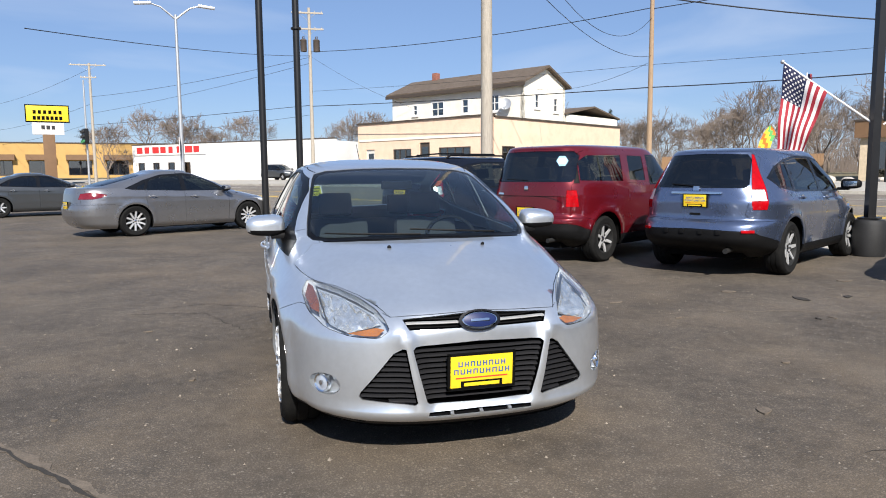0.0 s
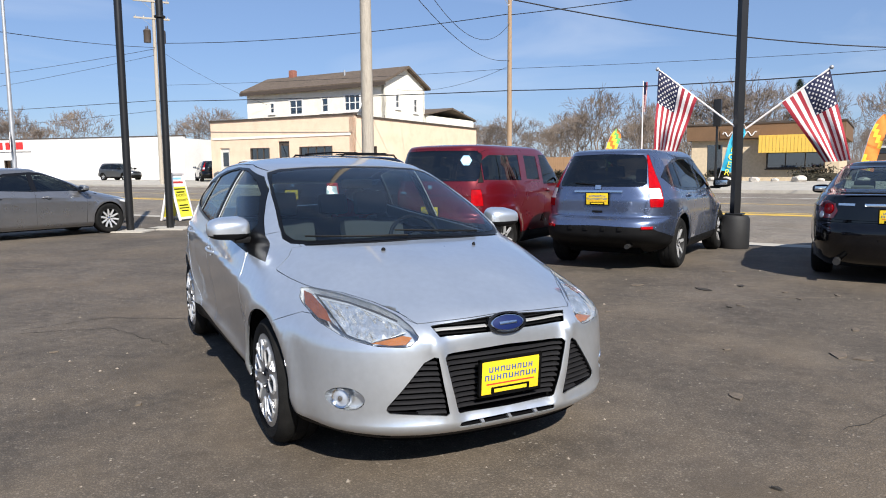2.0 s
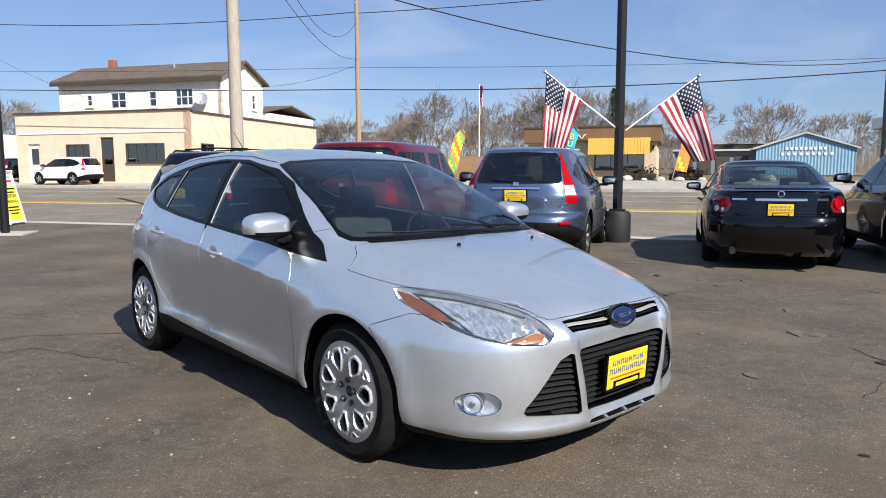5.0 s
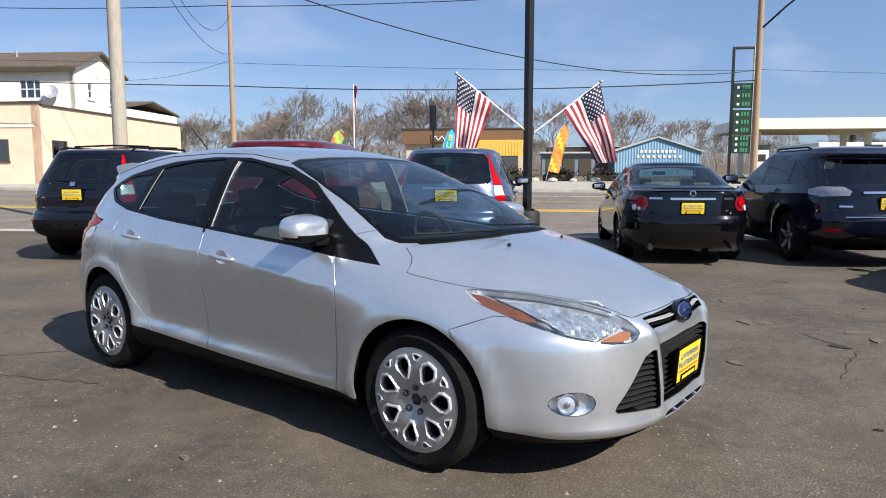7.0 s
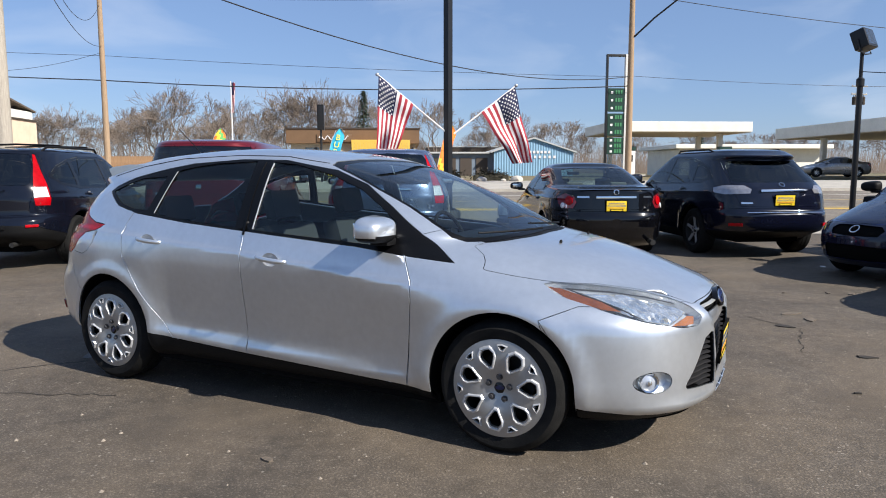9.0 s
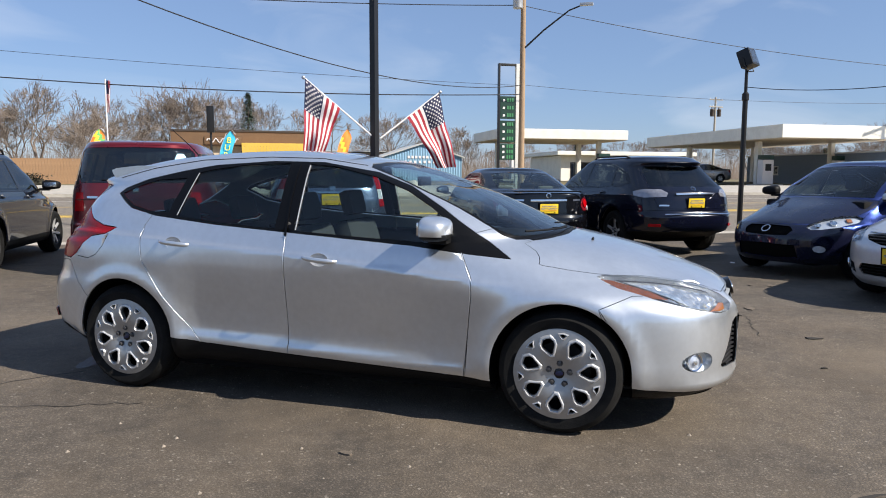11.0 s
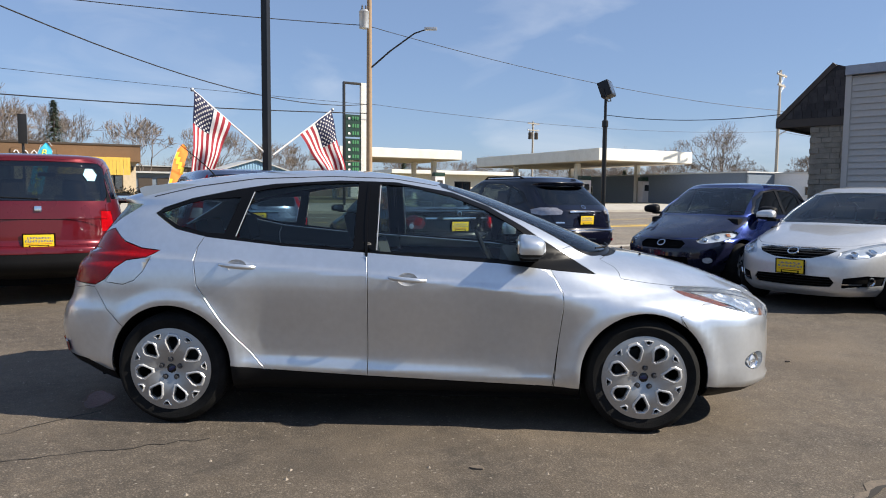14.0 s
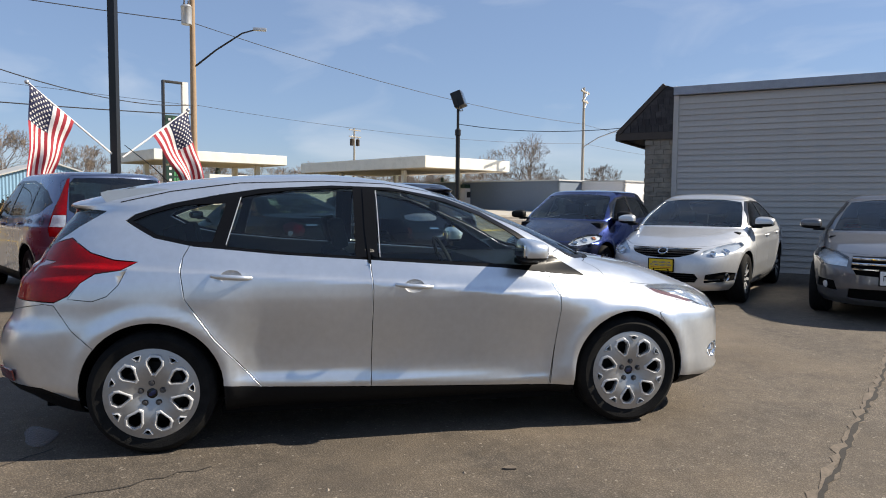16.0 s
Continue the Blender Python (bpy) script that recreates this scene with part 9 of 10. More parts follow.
def a_board(at):
    p = empty("a_board", at, "yellow and white folding sidewalk sign with warranty writing", "sign")
    for sg in (1, -1):
        tilt = pose(0, 0.26 * sg, 0, 0, 0, 0) @ pose(0, 0, 0, 13 * sg, 0, 0)
        f = empty("leaf", Matrix.Identity(4))
        f.parent, f.matrix_local = p, tilt
        bm = bmesh.new()
        for a in ((-0.33, -0.28, 0, 1.22), (0.28, 0.33, 0, 1.22), (-0.28, 0.28, 1.16, 1.22), (-0.28, 0.28, 0.02, 0.08)):
            box(bm, a[0], a[1], -0.025, 0.025, a[2], a[3], 0.008)
        part("frame", bm, M_FLAGWHITE, f)
        y = -0.012
        part("panel", boxbm(-0.28, 0.28, -0.01, 0.01, 0.08, 1.16), M_SIGNYELLOW, f, smooth=False)
        part("header", boxbm(-0.28, 0.28, 0.0101 * sg if sg < 0 else 0.0101, 0.013 if sg > 0 else -0.013, 0.86, 1.16), M_FLAGWHITE, f, smooth=False)
        for txt, z, size, m in (("6 MONTH", 0.60, 0.105, M_DARK), ("WARRANTY", 0.48, 0.092, M_DARK)):
            cu = bpy.data.curves.new("writing", "FONT")
            cu.body, cu.size, cu.align_x, cu.extrude = txt, size, "CENTER", 0.001
            ob = new("writing", cu)
            ob.data.materials.append(m)
            ob.parent = f
            ob.matrix_local = Matrix.Translation((0, 0.0125 * sg, z)) @ pose(0, 0, 0, 90, 0, 180 if sg > 0 else 0)
        for z, w, hh, m in ((1.07, 0.18, 0.05, M_STICKER), (0.97, 0.22, 0.05, M_REDINK), (0.80, 0.25, 0.03, M_DARK), (0.72, 0.18, 0.03, M_DARK), (0.38, 0.2, 0.03, M_DARK), (0.31, 0.22, 0.025, M_DARK), (0.24, 0.16, 0.025, M_DARK)):
            part("bar", boxbm(-w, w, min(0.0132 * sg, 0.0142 * sg), max(0.0132 * sg, 0.0142 * sg), z - hh / 2, z + hh / 2), m, f, smooth=False)
    return p


M_SIGNYELLOW = mat("sign_yellow", (0.80, 0.72, 0.05), 0.5, var=0.04)
a_board(pose(0.75, 16.3, 0.02, 0, 0, 232) @ Matrix.Scale(1.12, 4))

# lot pole with its drum base and two flags
lp = empty("lot_pole", SD @ Matrix.Translation((1.12, 8.9, 0)), "square black lot pole on a dark drum base holding two flags", "pole")
part("drum_base", lathe(bmesh.new(), [(0.0001, 0.0), (0.235, 0.0), (0.245, 0.04), (0.245, 0.5), (0.21, 0.56), (0.12, 0.575), (0.0001, 0.575)], 28, "Z"), mat("dark_drum", (0.010, 0.010, 0.011), 0.7, var=0.3, bump=0.2, bscale=50), lp)
part("pole", tubebm([(0, 0, 0.57), (0, 0, 7.5)], 0.085, 4), M_BLACKPOLE, lp, smooth=False)
part("pole_flange", boxbm(-0.14, 0.14, -0.14, 0.14, 0.576, 0.6, 0.004), M_BLACKPOLE, lp)


def flag(root, tip, label, drop, wave, lean=0.0):
    """A flag on a slanted staff: the canton hangs from the tip, the stripes run down and back towards the foot."""
    f = empty("flag_on_staff", Matrix.Translation(root), label, "flag", "flags on the lot pole")
    root, tip = Vector((0, 0, 0)), Vector(tip) - Vector(root)
    part("staff", tubebm([root, tip], 0.016, 10), M_FLAGWHITE, f)
    bm = bmesh.new()
    bmesh.ops.create_uvsphere(bm, u_segments=12, v_segments=8, radius=0.035)
    bmesh.ops.translate(bm, verts=bm.verts, vec=tip)
    part("finial", bm, M_GALV, f)
    u = (root - tip).normalized()
    side = Vector((u.x, u.y, 0)).normalized()
    hoist, fly = 0.88, 1.5
    nu, nv = 26, 39
    def P(a, b):
        # a along the hoist (0 at the tip), b along the fly
        top = tip + u * (0.03 + a * hoist * 0.95)
        down = Vector((0, 0, -1)) * b * fly * (0.97 - 0.32 * a) - side * (b * fly * ((0.04 + 0.20 * a) * drop + lean))
        q = top + down
        nrm = side.cross(Vector((0, 0, 1)))
        q += nrm * (0.055 * math.sin(a * 9 + b * 3 + wave) * (0.25 + b) + 0.03 * math.sin(b * 11 + wave * 2))
        return q
    bm = bmesh.new()
    g = [[bm.verts.new(P(j / nv, i / nu)) for j in range(nv + 1)] for i in range(nu + 1)]
    for i in range(nu):
        for j in range(nv):
            fc = bm.faces.new((g[i][j], g[i][j + 1], g[i + 1][j + 1], g[i + 1][j]))
            stripe = j * 13 // nv
            fc.material_index = 2 if (stripe < 7 and (i + 0.5) / nu < 0.40) else stripe % 2
    ob = part("cloth", bm, [M_RED, M_FLAGWHITE, M_FLAGBLUE], f, angle=80)
    bm = bmesh.new()
    nrm = side.cross(Vector((0, 0, 1)))
    for r in range(9):
        for c in range(6 if r % 2 == 0 else 5):
            a, b = (r + 1) / 10 * 7 / 13, (c * 2 + 1 + r % 2) / 12 * 0.40
            for sg in (1, -1):
                c0 = P(a, b) + nrm * 0.006 * sg
                e1, e2 = (P(a + 0.01, b) - P(a, b)).normalized(), (P(a, b + 0.01) - P(a, b)).normalized()
                vs = [bm.verts.new(c0 + (e1 * math.cos(k * 0.6283) + e2 * math.sin(k * 0.6283)) * (0.024 if k % 2 == 0 else 0.011)) for k in range(10)]
                bm.faces.new(vs)
    part("star_pattern", bm, M_FLAGWHITE, f, smooth=False)


base = sd(1.12, 8.9)
flag((base.x, base.y, 2.02), (7.45, 4.55, 3.1), "stars and stripes hanging from a slanted white staff, canton up", 0.95, 0.3)
flag((base.x + 0.05, base.y - 0.1, 2.02), (9.05, 2.40, 2.95), "stars and stripes on a slanted staff, leaning to the street", 1.0, 1.7, 0.20)

# floodlight pole
fp = empty("floodlight_pole", SD @ Matrix.Translation((9.27, 8.95, 0)), "slim black pole with a square black floodlight", "floodlight")
part("pole", tubebm([(0, 0, 0), (0, 0, 3.1)], 0.055, 12), M_BLACKPOLE, fp)
part("upper_pole", tubebm([(0, 0, 3.1), (0, 0, 3.62)], 0.035, 12), M_BLACKPOLE, fp)
part("coupling", lathe(bmesh.new(), [(0.05, 2.95), (0.075, 2.97), (0.075, 3.1), (0.036, 3.14)], 14, "Z"), M_BLACKPOLE, fp)
hd = empty("floodlight_head", Matrix.Identity(4))
hd.parent, hd.matrix_local = fp, Matrix.Translation((0, 0, 3.84)) @ pose(0, 0, 0, -20, 0, 35)
part("housing", boxbm(-0.23, 0.23, -0.15, 0.12, -0.19, 0.19, 0.03), M_BLACKPOLE, hd)
part("lens", boxbm(-0.19, 0.19, -0.158, -0.152, -0.15, 0.15), M_LENS, hd, smooth=False)
part("reflector", boxbm(-0.19, 0.19, -0.1515, -0.1505, -0.15, 0.15), M_RIMDARK, hd, smooth=False)
part("bracket", tubebm([(-0.245, 0, 0), (-0.245, 0.02, -0.24), (0, 0.04, -0.27), (0.245, 0.02, -0.24), (0.245, 0, 0)], 0.015, 8), M_BLACKPOLE, hd)

# double-armed street lamp, lane sign, traffic signal
sl = empty("street_lamp", SD @ Matrix.Translation((-26.3, 10.6, 0)), "galvanised double-armed street lamp at the kerb", "street lamp")
part("shaft", tubebm([(0, 0, 0), (0, 0, 8.3)], 0.10, 12, 0.06), M_GALV, sl)
for sg in (1, -1):
    e = Vector((0.42, 0.91, 0)) * sg
    a = part("arm", tubebm([Vector((0, 0, 8.1)), e * 0.25 + Vector((0, 0, 8.32)), e * 0.6 + Vector((0, 0, 8.60)), e * 1.0 + Vector((0, 0, 8.72))], 0.045, 8, 0.032), M_GALV, sl)
    part("lamp_head", boxbm(-0.36, 0.36, -0.11, 0.11, -0.05, 0.06, 0.04, at=Matrix.Translation(e * 1.3 + Vector((0, 0, 8.70))) @ pose(0, 0, 0, 0, 5 * sg, 65)), M_GALV, a)
ls = empty("lane_sign", Matrix.Identity(4))
ls.parent, ls.matrix_local = sl, Matrix.Translation((0.1, -0.12, 2.6)) @ pose(0, 0, 0, 0, 0, -30)
part("sign_plate", boxbm(-0.33, 0.33, -0.012, 0.0, -0.38, 0.38, 0.02), M_FLAGWHITE, ls)
for x in (-0.1, 0.14):
    part("arrow", tubebm([(x, -0.02, -0.2), (x, -0.02, 0.05), (x + 0.06, -0.02, 0.2)], 0.03, 6), M_DARK, ls)
tl = empty("traffic_signal", SD @ Matrix.Translation((-53.0, 15.5, 0.1)), "traffic signal heads on a grey mast at the crossing", "traffic light")
part("mast", tubebm([(0, 0, 0), (0, 0, 8.4)], 0.09, 10, 0.06), M_GALV, tl)
for x, y in ((-0.45, 0), (0.5, -0.2)):
    hdd = part("signal_head", boxbm(x - 0.18, x + 0.18, y - 0.15, y + 0.15, 3.6, 4.75, 0.03), M_BLACKPOLE, tl)
    for k in range(3):
        part("lens", lathe(bmesh.new(), [(0.12, 0.0), (0.12, -0.12), (0.10, -0.12), (0.10, -0.02), (0.0001, -0.02)], 14), M_LEDGREEN if k == 0 else M_DIM, hdd, at=Matrix.Translation((x, y - 0.15, 3.8 + 0.37 * k)))
part("signal_arm", tubebm([(0, 0, 4.5), (-0.45, 0, 4.5)], 0.03, 6), M_GALV, tl)
t2 = empty("traffic_signal", SD @ Matrix.Translation((-4.35, 34.9, rise(34.9))), "black signal head on a slim post before the restaurant", "traffic light")
part("mast", tubebm([(0, 0, 0), (0, 0, 3.0)], 0.06, 10), M_BLACKPOLE, t2)
hdd = part("signal_head", boxbm(-0.19, 0.19, -0.16, 0.16, 2.95, 4.35, 0.03), M_BLACKPOLE, t2)
for k in range(3):
    part("visor", lathe(bmesh.new(), [(0.13, 0.0), (0.13, 0.16), (0.11, 0.16), (0.11, 0.0)], 14), M_BLACKPOLE, hdd, at=Matrix.Translation((0, 0.16, 3.2 + 0.45 * k)))
ds_ = empty("pylon_sign", Matrix.Translation((-22.8, 82.2, 0.6)) @ pose(0, 0, 0, 0, 0, 14), "yellow and black shop pylon sign over a white board", "sign")
part("post", boxbm(-0.6, 0.6, -0.2, 0.2, 0, 6.4, 0.02), M_BROWNWALL, ds_)
s1 = part("yellow_board", boxbm(-2.05, 2.05, -0.3, 0.3, 6.75, 8.45, 0.04), M_YELLOW, ds_)
bm = bmesh.new()
for a in ((-2.15, -2.05, 6.65, 8.55), (2.05, 2.15, 6.65, 8.55), (-2.05, 2.05, 8.45, 8.55), (-2.05, 2.05, 6.65, 6.75)):
    box(bm, a[0], a[1], -0.32, 0.32, a[2], a[3])
part("board_frame", bm, M_DARK, s1, smooth=False)
for z, n_ in ((7.75, 6), (7.1, 7)):
    for i in range(n_):
        x = -1.5 + 3.0 * (i + 0.5) / n_
        part("bar", boxbm(x - 0.15, x + 0.15, -0.315, -0.302, z - 0.2, z + 0.2), M_DARK, s1, smooth=False)
s2 = part("white_board", boxbm(-1.55, 1.55, -0.25, 0.25, 5.3, 6.6, 0.03), M_FLAGWHITE, ds_)
for x in (-0.5, 0.0, 0.5):
    part("bar", boxbm(x - 0.18, x + 0.18, -0.265, -0.252, 5.85, 6.3), M_DIM, s2, smooth=False)

# ---- trees, feather flags, far vehicles ----
def branch(bm, p, d, r, length, depth, rng, tips):
    """A limb of a bare tree that forks until it is twigs."""
    n = 3 if depth > 1 else 2
    pts = [p]
    q, dd = p.copy(), d.copy()
    for i in range(n):
        dd = (dd + Vector((rng.uniform(-1, 1), rng.uniform(-1, 1), rng.uniform(-0.3, 0.6))) * 0.16).normalized()
        q = q + dd * length / n
        pts.append(q.copy())
    k = 6 if depth > 3 else 3
    tube(bm, pts, r, k, r * 0.62, caps=False)
    if depth == 0:
        return
    kids = rng.choice((2, 3)) if depth > 1 else rng.choice((3, 4))
    for i in range(kids):
        a = rng.uniform(0, 6.28)
        spread = rng.uniform(0.35, 0.75)
        side = dd.cross(Vector((math.cos(a), math.sin(a), 0.3))).normalized()
        nd = (dd * math.cos(spread) + side * math.sin(spread) + Vector((0, 0, 0.12))).normalized()
        at = pts[-1] if i < 2 else pts[-2]
        branch(bm, at, nd, max(r * 0.62 * rng.uniform(0.75, 1), 0.017), length * rng.uniform(0.66, 0.86), depth - 1, rng, tips)


def bare_tree(seed, height, at, label, levels=7):
    rng = random.Random(seed)
    t = empty("bare_tree", at, label, "tree", "bare trees")
    bm = bmesh.new()
    trunk_h = height * 0.16
    tube(bm, [(0, 0, 0), (0.02, 0.03, trunk_h * 0.5), (0, 0, trunk_h)], height * 0.022, 9, height * 0.017)
    part("trunk", bm, M_BARK, t)
    bm = bmesh.new()
    for i in range(4):
        a = 6.28 * i / 4 + rng.uniform(-0.4, 0.4)
        branch(bm, Vector((0, 0, trunk_h * 0.97)), Vector((math.cos(a) * 0.5, math.sin(a) * 0.5, 1)).normalized(), height * 0.012, height * 0.26, levels - 1, rng, None)
    top = max(v.co.z for v in bm.verts)
    bmesh.ops.scale(bm, verts=bm.verts, vec=(1, 1, (height - trunk_h) / (top - trunk_h)), space=Matrix.Translation((0, 0, -trunk_h)))
    part("crown", bm, M_TWIG, t, "bare grey-brown winter twigs", smooth=False)
    return t


def spruce(at, h):
    t = empty("spruce", at, "dark green conical spruce behind the buildings", "tree", "spruces")
    part("trunk", tubebm([(0, 0, 0), (0, 0, h)], 0.16, 8, 0.02), M_BARK, t)
    rng = random.Random(int(h * 100))
    bm = bmesh.new()
    for i in range(2600):
        z = h * (0.08 + 0.92 * rng.random() ** 1.25)
        R = (1 - z / h) * h * 0.24 + 0.08
        a, rr = rng.uniform(0, 6.283), R * (rng.random() ** 0.5)
        p = Vector((math.cos(a) * rr, math.sin(a) * rr, z - rr * 0.35))
        o = Vector((math.cos(a), math.sin(a), -0.3)).normalized()
        w = o.cross(Vector((0, 0, 1))).normalized() * rng.uniform(0.05, 0.12)
        l = rng.uniform(0.25, 0.5)
        bm.faces.new([bm.verts.new(p - w), bm.verts.new(p + w), bm.verts.new(p + o * l + Vector((0, 0, rng.uniform(-0.1, 0.1))))])
    part("crown", bm, M_SPRUCE, t, smooth=False)


protos = [bare_tree(3 + i, hh, SD @ Matrix.Translation((s, d, 0.7)), "leafless broad-crowned tree on the skyline") for i, (s, d, hh) in enumerate(((-20.0, 78.0, 9.0), (11.1, 75.0, 8.4), (89.0, 75.0, 12.8), (18.1, 75.0, 6.6), (62.0, 100.0, 7.6)))]
rng = random.Random(11)
spots = []
s = -62.0
while s < 120:
    d = rng.uniform(70, 92)
    hk = (1.03 if s < -14 else 1.22 if s < 8 else 0.95) * (0.80 + 0.34 * rng.random())
    if 12 < s < 60:
        d, hk = rng.uniform(100, 125), 0.55 + 0.3 * rng.random()
    spots.append((s, d, hk))
    s += rng.uniform(1.5, 2.9) if s < -4 else rng.uniform(4.0, 7.5)
for i in range(34):
    spots.append((rng.uniform(-120, 150), rng.uniform(115, 150), rng.uniform(0.8, 1.15)))
for s, d, hk in ((-70, 52, 0.6), (-78, 55, 0.7), (-88, 60, 0.7), (-95, 48, 0.6), (-104, 52, 0.6), (-110, 40, 0.55), (-96, 43, 1.3), (-99.5, 44.5, 1.15), (-93.7, 47, 1.15), (-91.8, 51, 1.3), (-101, 40, 1.2), (-81, 66, 1.4), (-84.5, 65.5, 1.2), (-82.8, 27.5, 1.05), (-48, 62, 0.8), (-46, 70, 0.9), (-52, 66, 0.7), (-85, 33, 0.55)):
    spots.append((s, d, hk))
for i, (s, d, hk) in enumerate(spots):
    src = protos[(0, 1, 3, 4)[(i * 7 + int(abs(s))) % 4]]
    m = SD @ Matrix.Translation((s, d, 0.6)) @ pose(0, 0, 0, 0, 0, rng.uniform(0, 360)) @ Matrix.Scale(hk, 4)
    t = copy_thing(src, m)
    t.scale = (hk, hk, hk)
for s, d, h in ((-3.9, 68.5, 8.9), (-64.9, 110.0, 12.0), (52.0, 115.0, 7.5), (78, 84, 5.0)):
    spruce(SD @ Matrix.Translation((s, d, 0.6)), h)


def brush(name, s0, s1, d0, d1, hmax, n, label, seed):
    """Thicket of bare stems, too many to count."""
    rg = random.Random(seed)
    bm = bmesh.new()
    for i in range(n):
        s, d = rg.uniform(s0, s1), rg.uniform(d0, d1)
        h = hmax * rg.uniform(0.35, 1.0)
        p = Vector((s, d, 0.4))
        q = p + Vector((rg.uniform(-0.25, 0.25) * h, rg.uniform(-0.2, 0.2) * h, h))
        w = Vector((rg.uniform(0.02, 0.06), 0, 0))
        bm.faces.new([bm.verts.new(p - w), bm.verts.new(p + w), bm.verts.new(q)])
    ob = part(name, bm, M_TWIG, smooth=False)
    ob.matrix_world = SD.copy()
    tagged(ob, label, "brush", kind="stuff")


brush("far_brush", -130, 160, 100, 125, 5.5, 9000, "brown bare brush along the skyline", 5)
brush("far_brush", -130, 160, 126, 155, 8.0, 9000, "hazy bare brush far behind the trees", 6)


def feather_flag(s, d, h, cols, label, text=None, lean=0.0):
    f = empty("feather_flag", SD @ Matrix.Translation((s, d, rise(min(d, 40)))) @ pose(0, 0, 0, 0, 13, 12), label, "flag", "feather flags")
    part("pole", tubebm([(0, 0, 0), (0, 0, h * 0.7), (0.12, 0, h * 0.93), (0.42, 0, h), (0.62, 0, h * 0.95)], 0.02, 7, 0.012), M_GALV, f)
    bm = bmesh.new()
    n = 22
    rows = []
    for i in range(n + 1):
        t = i / n
        z = h * (0.20 + 0.78 * t)
        w = 0.62 * (1 if t < 0.8 else math.cos((t - 0.8) / 0.2 * 1.45))
        x0 = 0.012 + (0.0 if z < h * 0.7 else ((z - 0.7 * h) / (0.3 * h)) ** 2 * 0.33)
        rows.append([bm.verts.new((x0 + w * k / 4, 0.04 * math.sin(k * 1.3 + i * 0.5) + lean * t * k * 0.02, z)) for k in range(5)])
    for i in range(n):
        for k in range(4):
            fc = bm.faces.new((rows[i][k], rows[i][k + 1], rows[i + 1][k + 1], rows[i + 1][k]))
            fc.material_index = (i * len(cols) // n) if len(cols) < 4 else int((i + k * 2) / 3) % len(cols)
    part("sail", bm, cols, f, angle=60)
    if text:
        for i, ch in enumerate(text):
            cu = bpy.data.curves.new("writing", "FONT")
            cu.body, cu.size, cu.align_x, cu.extrude = ch, 0.46, "CENTER", 0.002
            ob = new("writing", cu)
            ob.data.materials.append(M_SIGNYELLOW)
            ob.parent = f
            ob.matrix_local = Matrix.Translation((0.33, -0.06, h * 0.78 - i * 0.42)) @ pose(0, 0, 0, 90, 0, 0)


M_TEAL = mat("teal_cloth", (0.02, 0.35, 0.55), 0.7, var=0.1)
M_ORANGE = mat("orange_cloth", (0.80, 0.22, 0.03), 0.7, var=0.1)
M_YEL = mat("yellow_cloth", (0.85, 0.60, 0.05), 0.7, var=0.1)
M_GRN = mat("green_cloth", (0.12, 0.40, 0.10), 0.7, var=0.1)
feather_flag(-4.45, 36.0, 3.3, [M_TEAL], "teal feather banner lettered in yellow", "BURGERS")
feather_flag(-11.2, 36.0, 3.3, [M_ORANGE, M_YEL, M_GRN, M_ORANGE, M_YEL], "orange, yellow and green feather banner")
feather_flag(1.95, 35.5, 3.5, [M_ORANGE, M_YEL, M_ORANGE, M_ORANGE], "orange and yellow feather banner by the restaurant")
p = empty("flagpole", SD @ Matrix.Translation((-13.1, 51.0, 0.8)), "white flagpole with a limp flag behind the street", "flagpole")
part("pole", tubebm([(0, 0, 0), (0, 0, 7.4)], 0.06, 8, 0.04), M_FLAGWHITE, p)
bm = bmesh.new()
g = [[bm.verts.new((0.05 + 0.30 * j / 13 * (1 - 0.5 * i / 12), 0.05 * math.sin(j * 1.4 + i * 0.4), 7.3 - 2.3 * i / 12)) for j in range(14)] for i in range(13)]
for i in range(12):
    for j in range(13):
        fc = bm.faces.new((g[i][j], g[i][j + 1], g[i + 1][j + 1], g[i + 1][j]))
        fc.material_index = 2 if i < 5 and j < 8 else j % 2
part("cloth", bm, [M_RED, M_FLAGWHITE, M_FLAGBLUE], p)
fl = empty("flagpole", Matrix.Translation((-30.5, 70.0, 0.6)), "flag on a pole near the far crossing", "flagpole")
part("pole", tubebm([(0, 0, 0), (0, 0, 7.0)], 0.06, 8), M_GALV, fl)

# fence behind the far pavement
fn = empty("board_fence", SD @ Matrix.Translation((-20.5, 44.0, 0.55)), "tan board fence behind the far pavement", "fence")
src = None
for i in range(60):
    if src is None:
        src = part("board", boxbm(0, 0.17, 0, 0.03, 0, 1.75), M_FENCE, fn, smooth=False)
    else:
        share("board", src, fn, Matrix.Translation((0.18 * i, 0, 0)))
part("rail", boxbm(0, 10.8, 0.032, 0.08, 1.3, 1.4), M_FENCE, fn, smooth=False)

# vehicles across the street
SUV = dict(CRV)
SUV.update(plates=[], wheel=dict(r=0.35, width=0.23, rim=0.22, spokes=5, inset=0.02))
z = rise(29) + 0.085
build("far_crossover", SD @ Matrix.Translation((-33.0, 28.9, z)) @ pose(0, 0, 0, 0, 0, 180), SUV, M_WHITE, "white sport utility vehicle parked by the peach shop front", "cars across the street", nu=60, nv=36)
build("minivan", SD @ Matrix.Translation((-58.0, 35.5, rise(35) + 0.05)) @ pose(0, 0, 0, 0, 0, 10), SUV, M_DGREY, "dark grey minivan parked before the white shop", "cars across the street", nu=60, nv=36)
build("van", SD @ Matrix.Translation((-43.5, 34.0, rise(34) + 0.05)) @ pose(0, 0, 0, 0, 0, 150), SUV, M_BLACKPAINT, "black passenger van parked beside the peach building", "cars across the street", nu=60, nv=36)
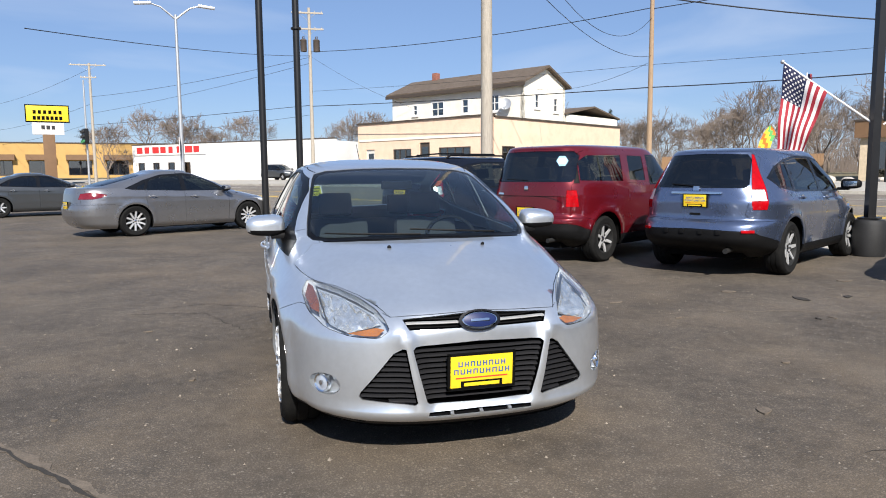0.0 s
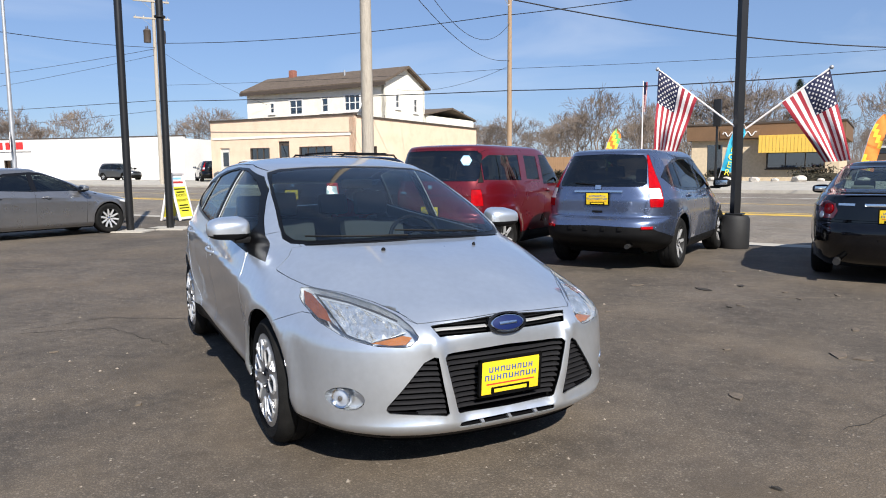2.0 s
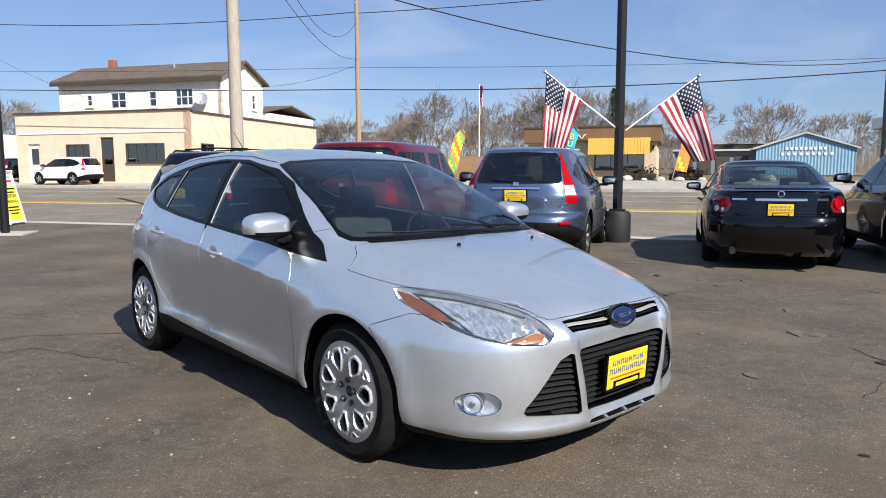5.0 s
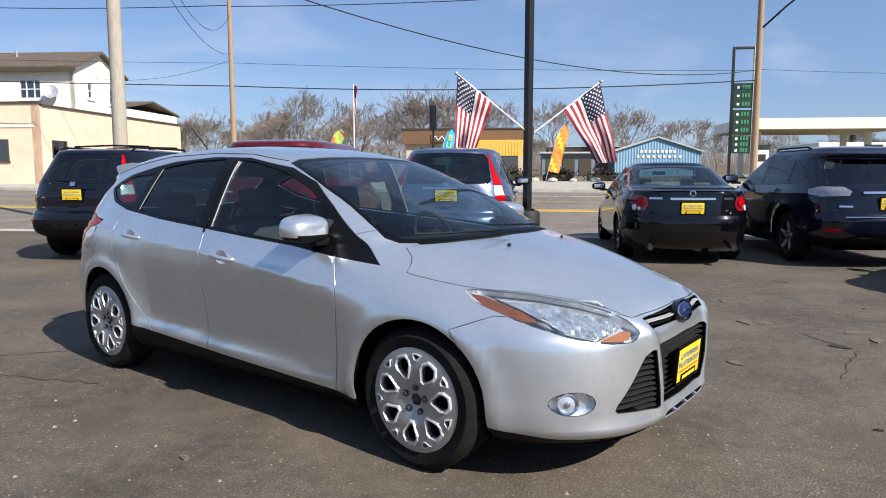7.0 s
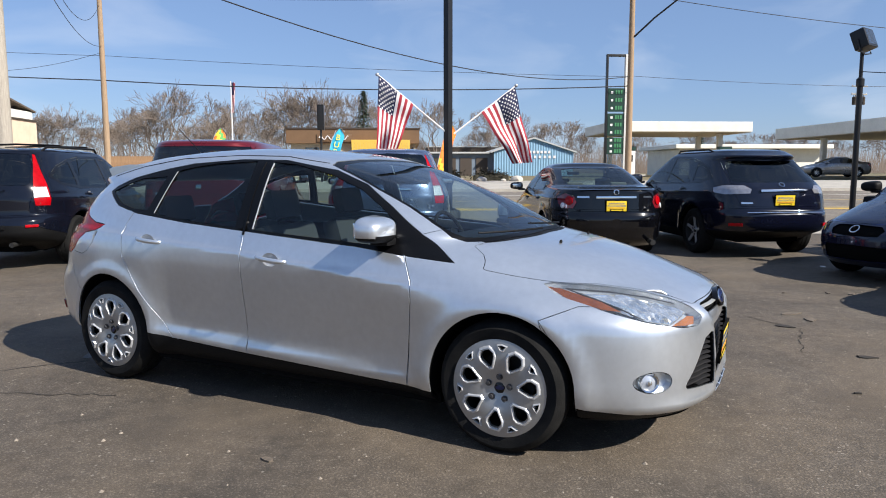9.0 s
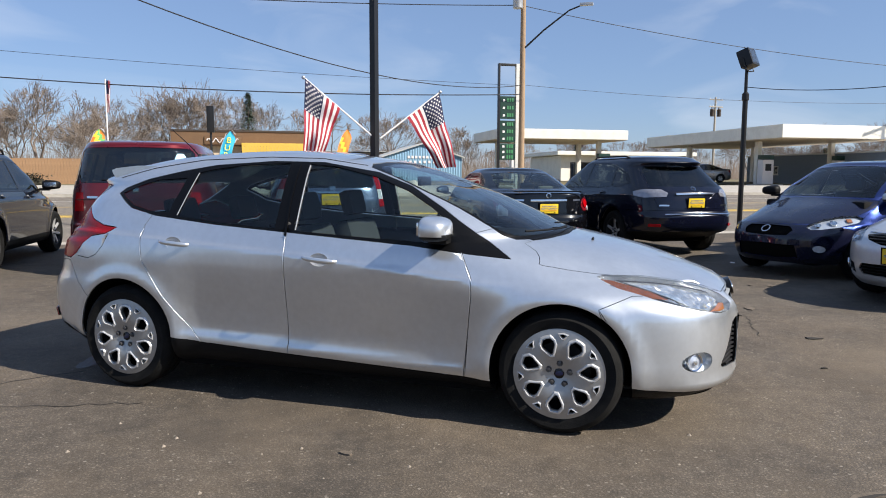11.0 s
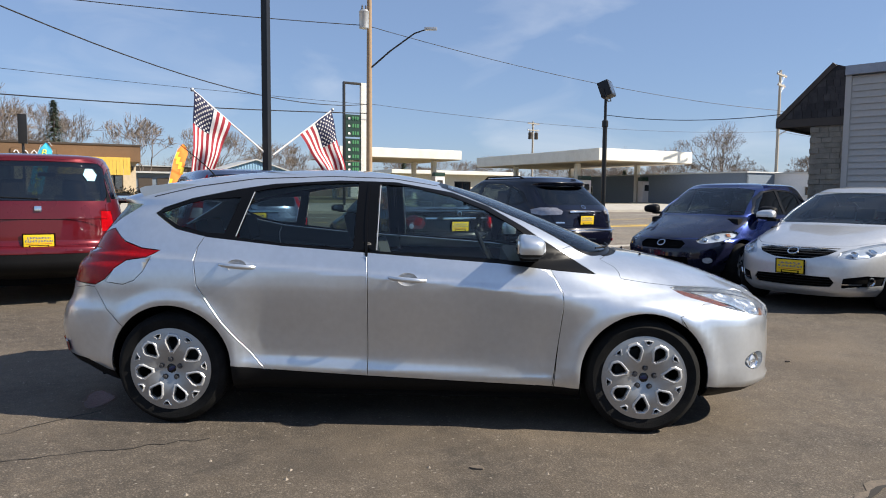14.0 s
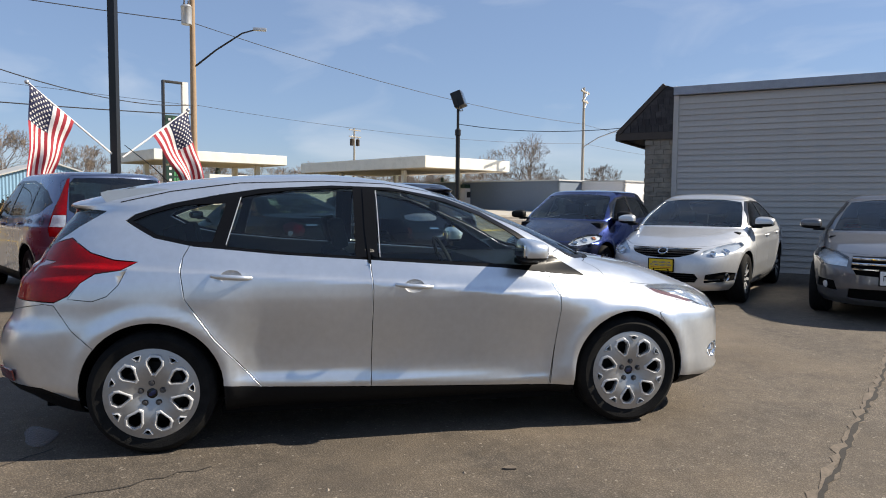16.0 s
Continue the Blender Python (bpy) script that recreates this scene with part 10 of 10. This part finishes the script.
build("far_saloon", SD @ Matrix.Translation((31.0, 44.0, rise(44) + 0.0)) @ pose(0, 0, 0, 0, 0, 170), dict(ALT, plates=[]), M_CHRYS, "silver saloon standing at the fuel station", "cars across the street", nu=60, nv=36)

# cracks and scraps on the lot
M_CRACK = mat("crack_dark", (0.03, 0.026, 0.022), 0.95, var=0.3, scale=20)
M_PATCH = mat("sealed_crack", (0.125, 0.10, 0.076), 0.9, var=0.35, scale=10)


def crack(pts, w, material, label, z=0.004, jag=0.03, seed=1):
    rg = random.Random(seed)
    bm = bmesh.new()
    rows = []
    for a, b in zip(pts, pts[1:]):
        a, b = Vector((*a, 0)), Vector((*b, 0))
        k = max(2, int((b - a).length / 0.07))
        sd_ = (b - a).normalized().cross(Vector((0, 0, 1)))
        for i in range(k):
            c = a.lerp(b, i / k) + sd_ * rg.uniform(-jag, jag)
            ww = w * rg.uniform(0.3, 1.2)
            rows.append((bm.verts.new(c + sd_ * ww + Vector((0, 0, z))), bm.verts.new(c - sd_ * ww + Vector((0, 0, z)))))
    for p, q in zip(rows, rows[1:]):
        bm.faces.new((p[0], p[1], q[1], q[0]))
    bmesh.ops.recalc_face_normals(bm, faces=bm.faces)
    ob = part("asphalt_crack", bm, material, smooth=False)
    return tagged(ob, label, "crack", kind="structure")


crack([(-3.6, 0.3), (-2.25, -1.36), (-1.67, -2.08), (-0.14, -3.9), (1.4, -5.6)], 0.016, M_CRACK, "long ragged dark crack across the asphalt", 0.004, 0.014, 2)
crack([(-3.6, 0.33), (-2.25, -1.33), (-1.67, -2.05), (-0.14, -3.87), (1.4, -5.57)], 0.035, M_PATCH, "crumbled pale edge of the long crack", 0.003, 0.018, 3)
rg = random.Random(21)
for i in range(3):
    x, y, a, l = rg.uniform(-2.5, 6), rg.uniform(-4.5, 3.5), rg.uniform(0, 3.14), rg.uniform(0.4, 1.6)
    crack([(x, y), (x + l * math.cos(a), y + l * math.sin(a)), (x + 1.6 * l * math.cos(a + 0.4), y + 1.6 * l * math.sin(a + 0.4))], 0.006, M_CRACK, "hairline crack in the lot's asphalt", 0.003, 0.02, 40 + i)
for i, (x, y, l) in enumerate(((-6.5, 8.2, 5.0), (-3.0, 7.4, 4.5), (-4.8, 10.0, 5.5), (3.2, 0.5, 2.2), (4.6, -0.9, 2.0))):
    crack([(x, y), (x + l * 0.5, y - l * 0.16), (x + l, y - l * 0.36)], 0.02, M_PATCH, "pale worn streak on the asphalt", 0.0025, 0.03, 80 + i)


def scrap(x, y, r, material, label, seed):
    rg = random.Random(seed)
    bm = bmesh.new()
    vs = [bm.verts.new((r * rg.uniform(0.5, 1) * math.cos(k * 0.785), r * 0.5 * rg.uniform(0.5, 1) * math.sin(k * 0.785), 0.006 + 0.004 * rg.random())) for k in range(8)]
    lo = [bm.verts.new((v.co.x, v.co.y, 0)) for v in vs]
    bm.faces.new(vs)
    for k in range(8):
        bm.faces.new((lo[k], lo[(k + 1) % 8], vs[(k + 1) % 8], vs[k]))
    ob = part("ground_scrap", bm, material, smooth=False)
    ob.matrix_world = pose(x, y, 0.001, 0, 0, rg.uniform(0, 180))
    tagged(ob, label, "debris", "scraps on the lot")


for i, (x, y, r, m) in enumerate(((-1.42, -0.41, 0.045, M_PATCH), (5.08, 0.71, 0.10, M_CRACK), (3.93, -0.09, 0.05, M_CRACK), (1.76, -1.98, 0.09, M_PATCH), (-2.1, -1.0, 0.03, M_PATCH), (0.9, -2.9, 0.03, M_CRACK), (-1.9, 1.2, 0.04, M_PATCH), (7.0, -2.9, 0.08, M_WHITEINK), (2.6, -1.2, 0.06, M_PATCH))):
    scrap(x, y, r, m, "pale scuff mark on the asphalt" if m != M_CRACK else "dark flake of broken asphalt", i)


rg = random.Random(31)
for i in range(22):
    x, y = rg.uniform(1.8, 6.0), rg.uniform(-3.6, 1.6)
    scrap(x, y, rg.uniform(0.04, 0.15), M_PATCH if i % 8 else M_CRACK, "pale worn patch in the asphalt" if i % 8 else "dark flake of broken asphalt", 100 + i)
bm = bmesh.new()
bm.faces.new([bm.verts.new(((0.17 + 0.03 * math.sin(2 * a + 1) + 0.015 * math.sin(5 * a)) * math.cos(a), (0.08 + 0.015 * math.sin(3 * a)) * math.sin(a), 0.003)) for a in np.linspace(0, 6.283, 49)[:-1]])
ob = part("puddle", bm, mat("wet_asphalt", (0.02, 0.018, 0.016), 0.38, spec=0.35, var=0.3, scale=8, bump=0.3, bscale=60), smooth=False)
ob.matrix_world = pose(-0.46, 1.98, 0.0, 0, 0, 20)
tagged(ob, "small wet spot on the asphalt by the rear wheel", "puddle", kind="structure")

# loose grit on the lot
rg = random.Random(77)
verts, faces = [], []
for i in range(2600):
    x, y = rg.uniform(-4.5, 7.0), rg.uniform(-6.0, 6.0)
    if noise.noise(Vector((x * 0.6, y * 0.6, 3.0))) < rg.uniform(-0.5, 0.35):
        continue
    r, b = rg.uniform(0.003, 0.007) * (1.9 if rg.random() < 0.06 else 1.0), len(verts)
    a0 = rg.uniform(0, 6.28)
    for k in range(5):
        a = a0 + k * 1.2566
        verts.append((x + r * rg.uniform(0.7, 1.2) * math.cos(a), y + r * rg.uniform(0.7, 1.2) * math.sin(a), 0.0))
    verts.append((x, y, r * 0.9))
    faces += [(b + k, b + (k + 1) % 5, b + 5) for k in range(5)]
me = bpy.data.meshes.new("grit")
me.from_pydata(verts, [], faces)
me.materials.append(mat("grit_stone", (0.235, 0.20, 0.16), 0.9, var=0.45, scale=3))
tagged(new("grit", me), "loose pale grit scattered over the asphalt", "gravel", kind="stuff")
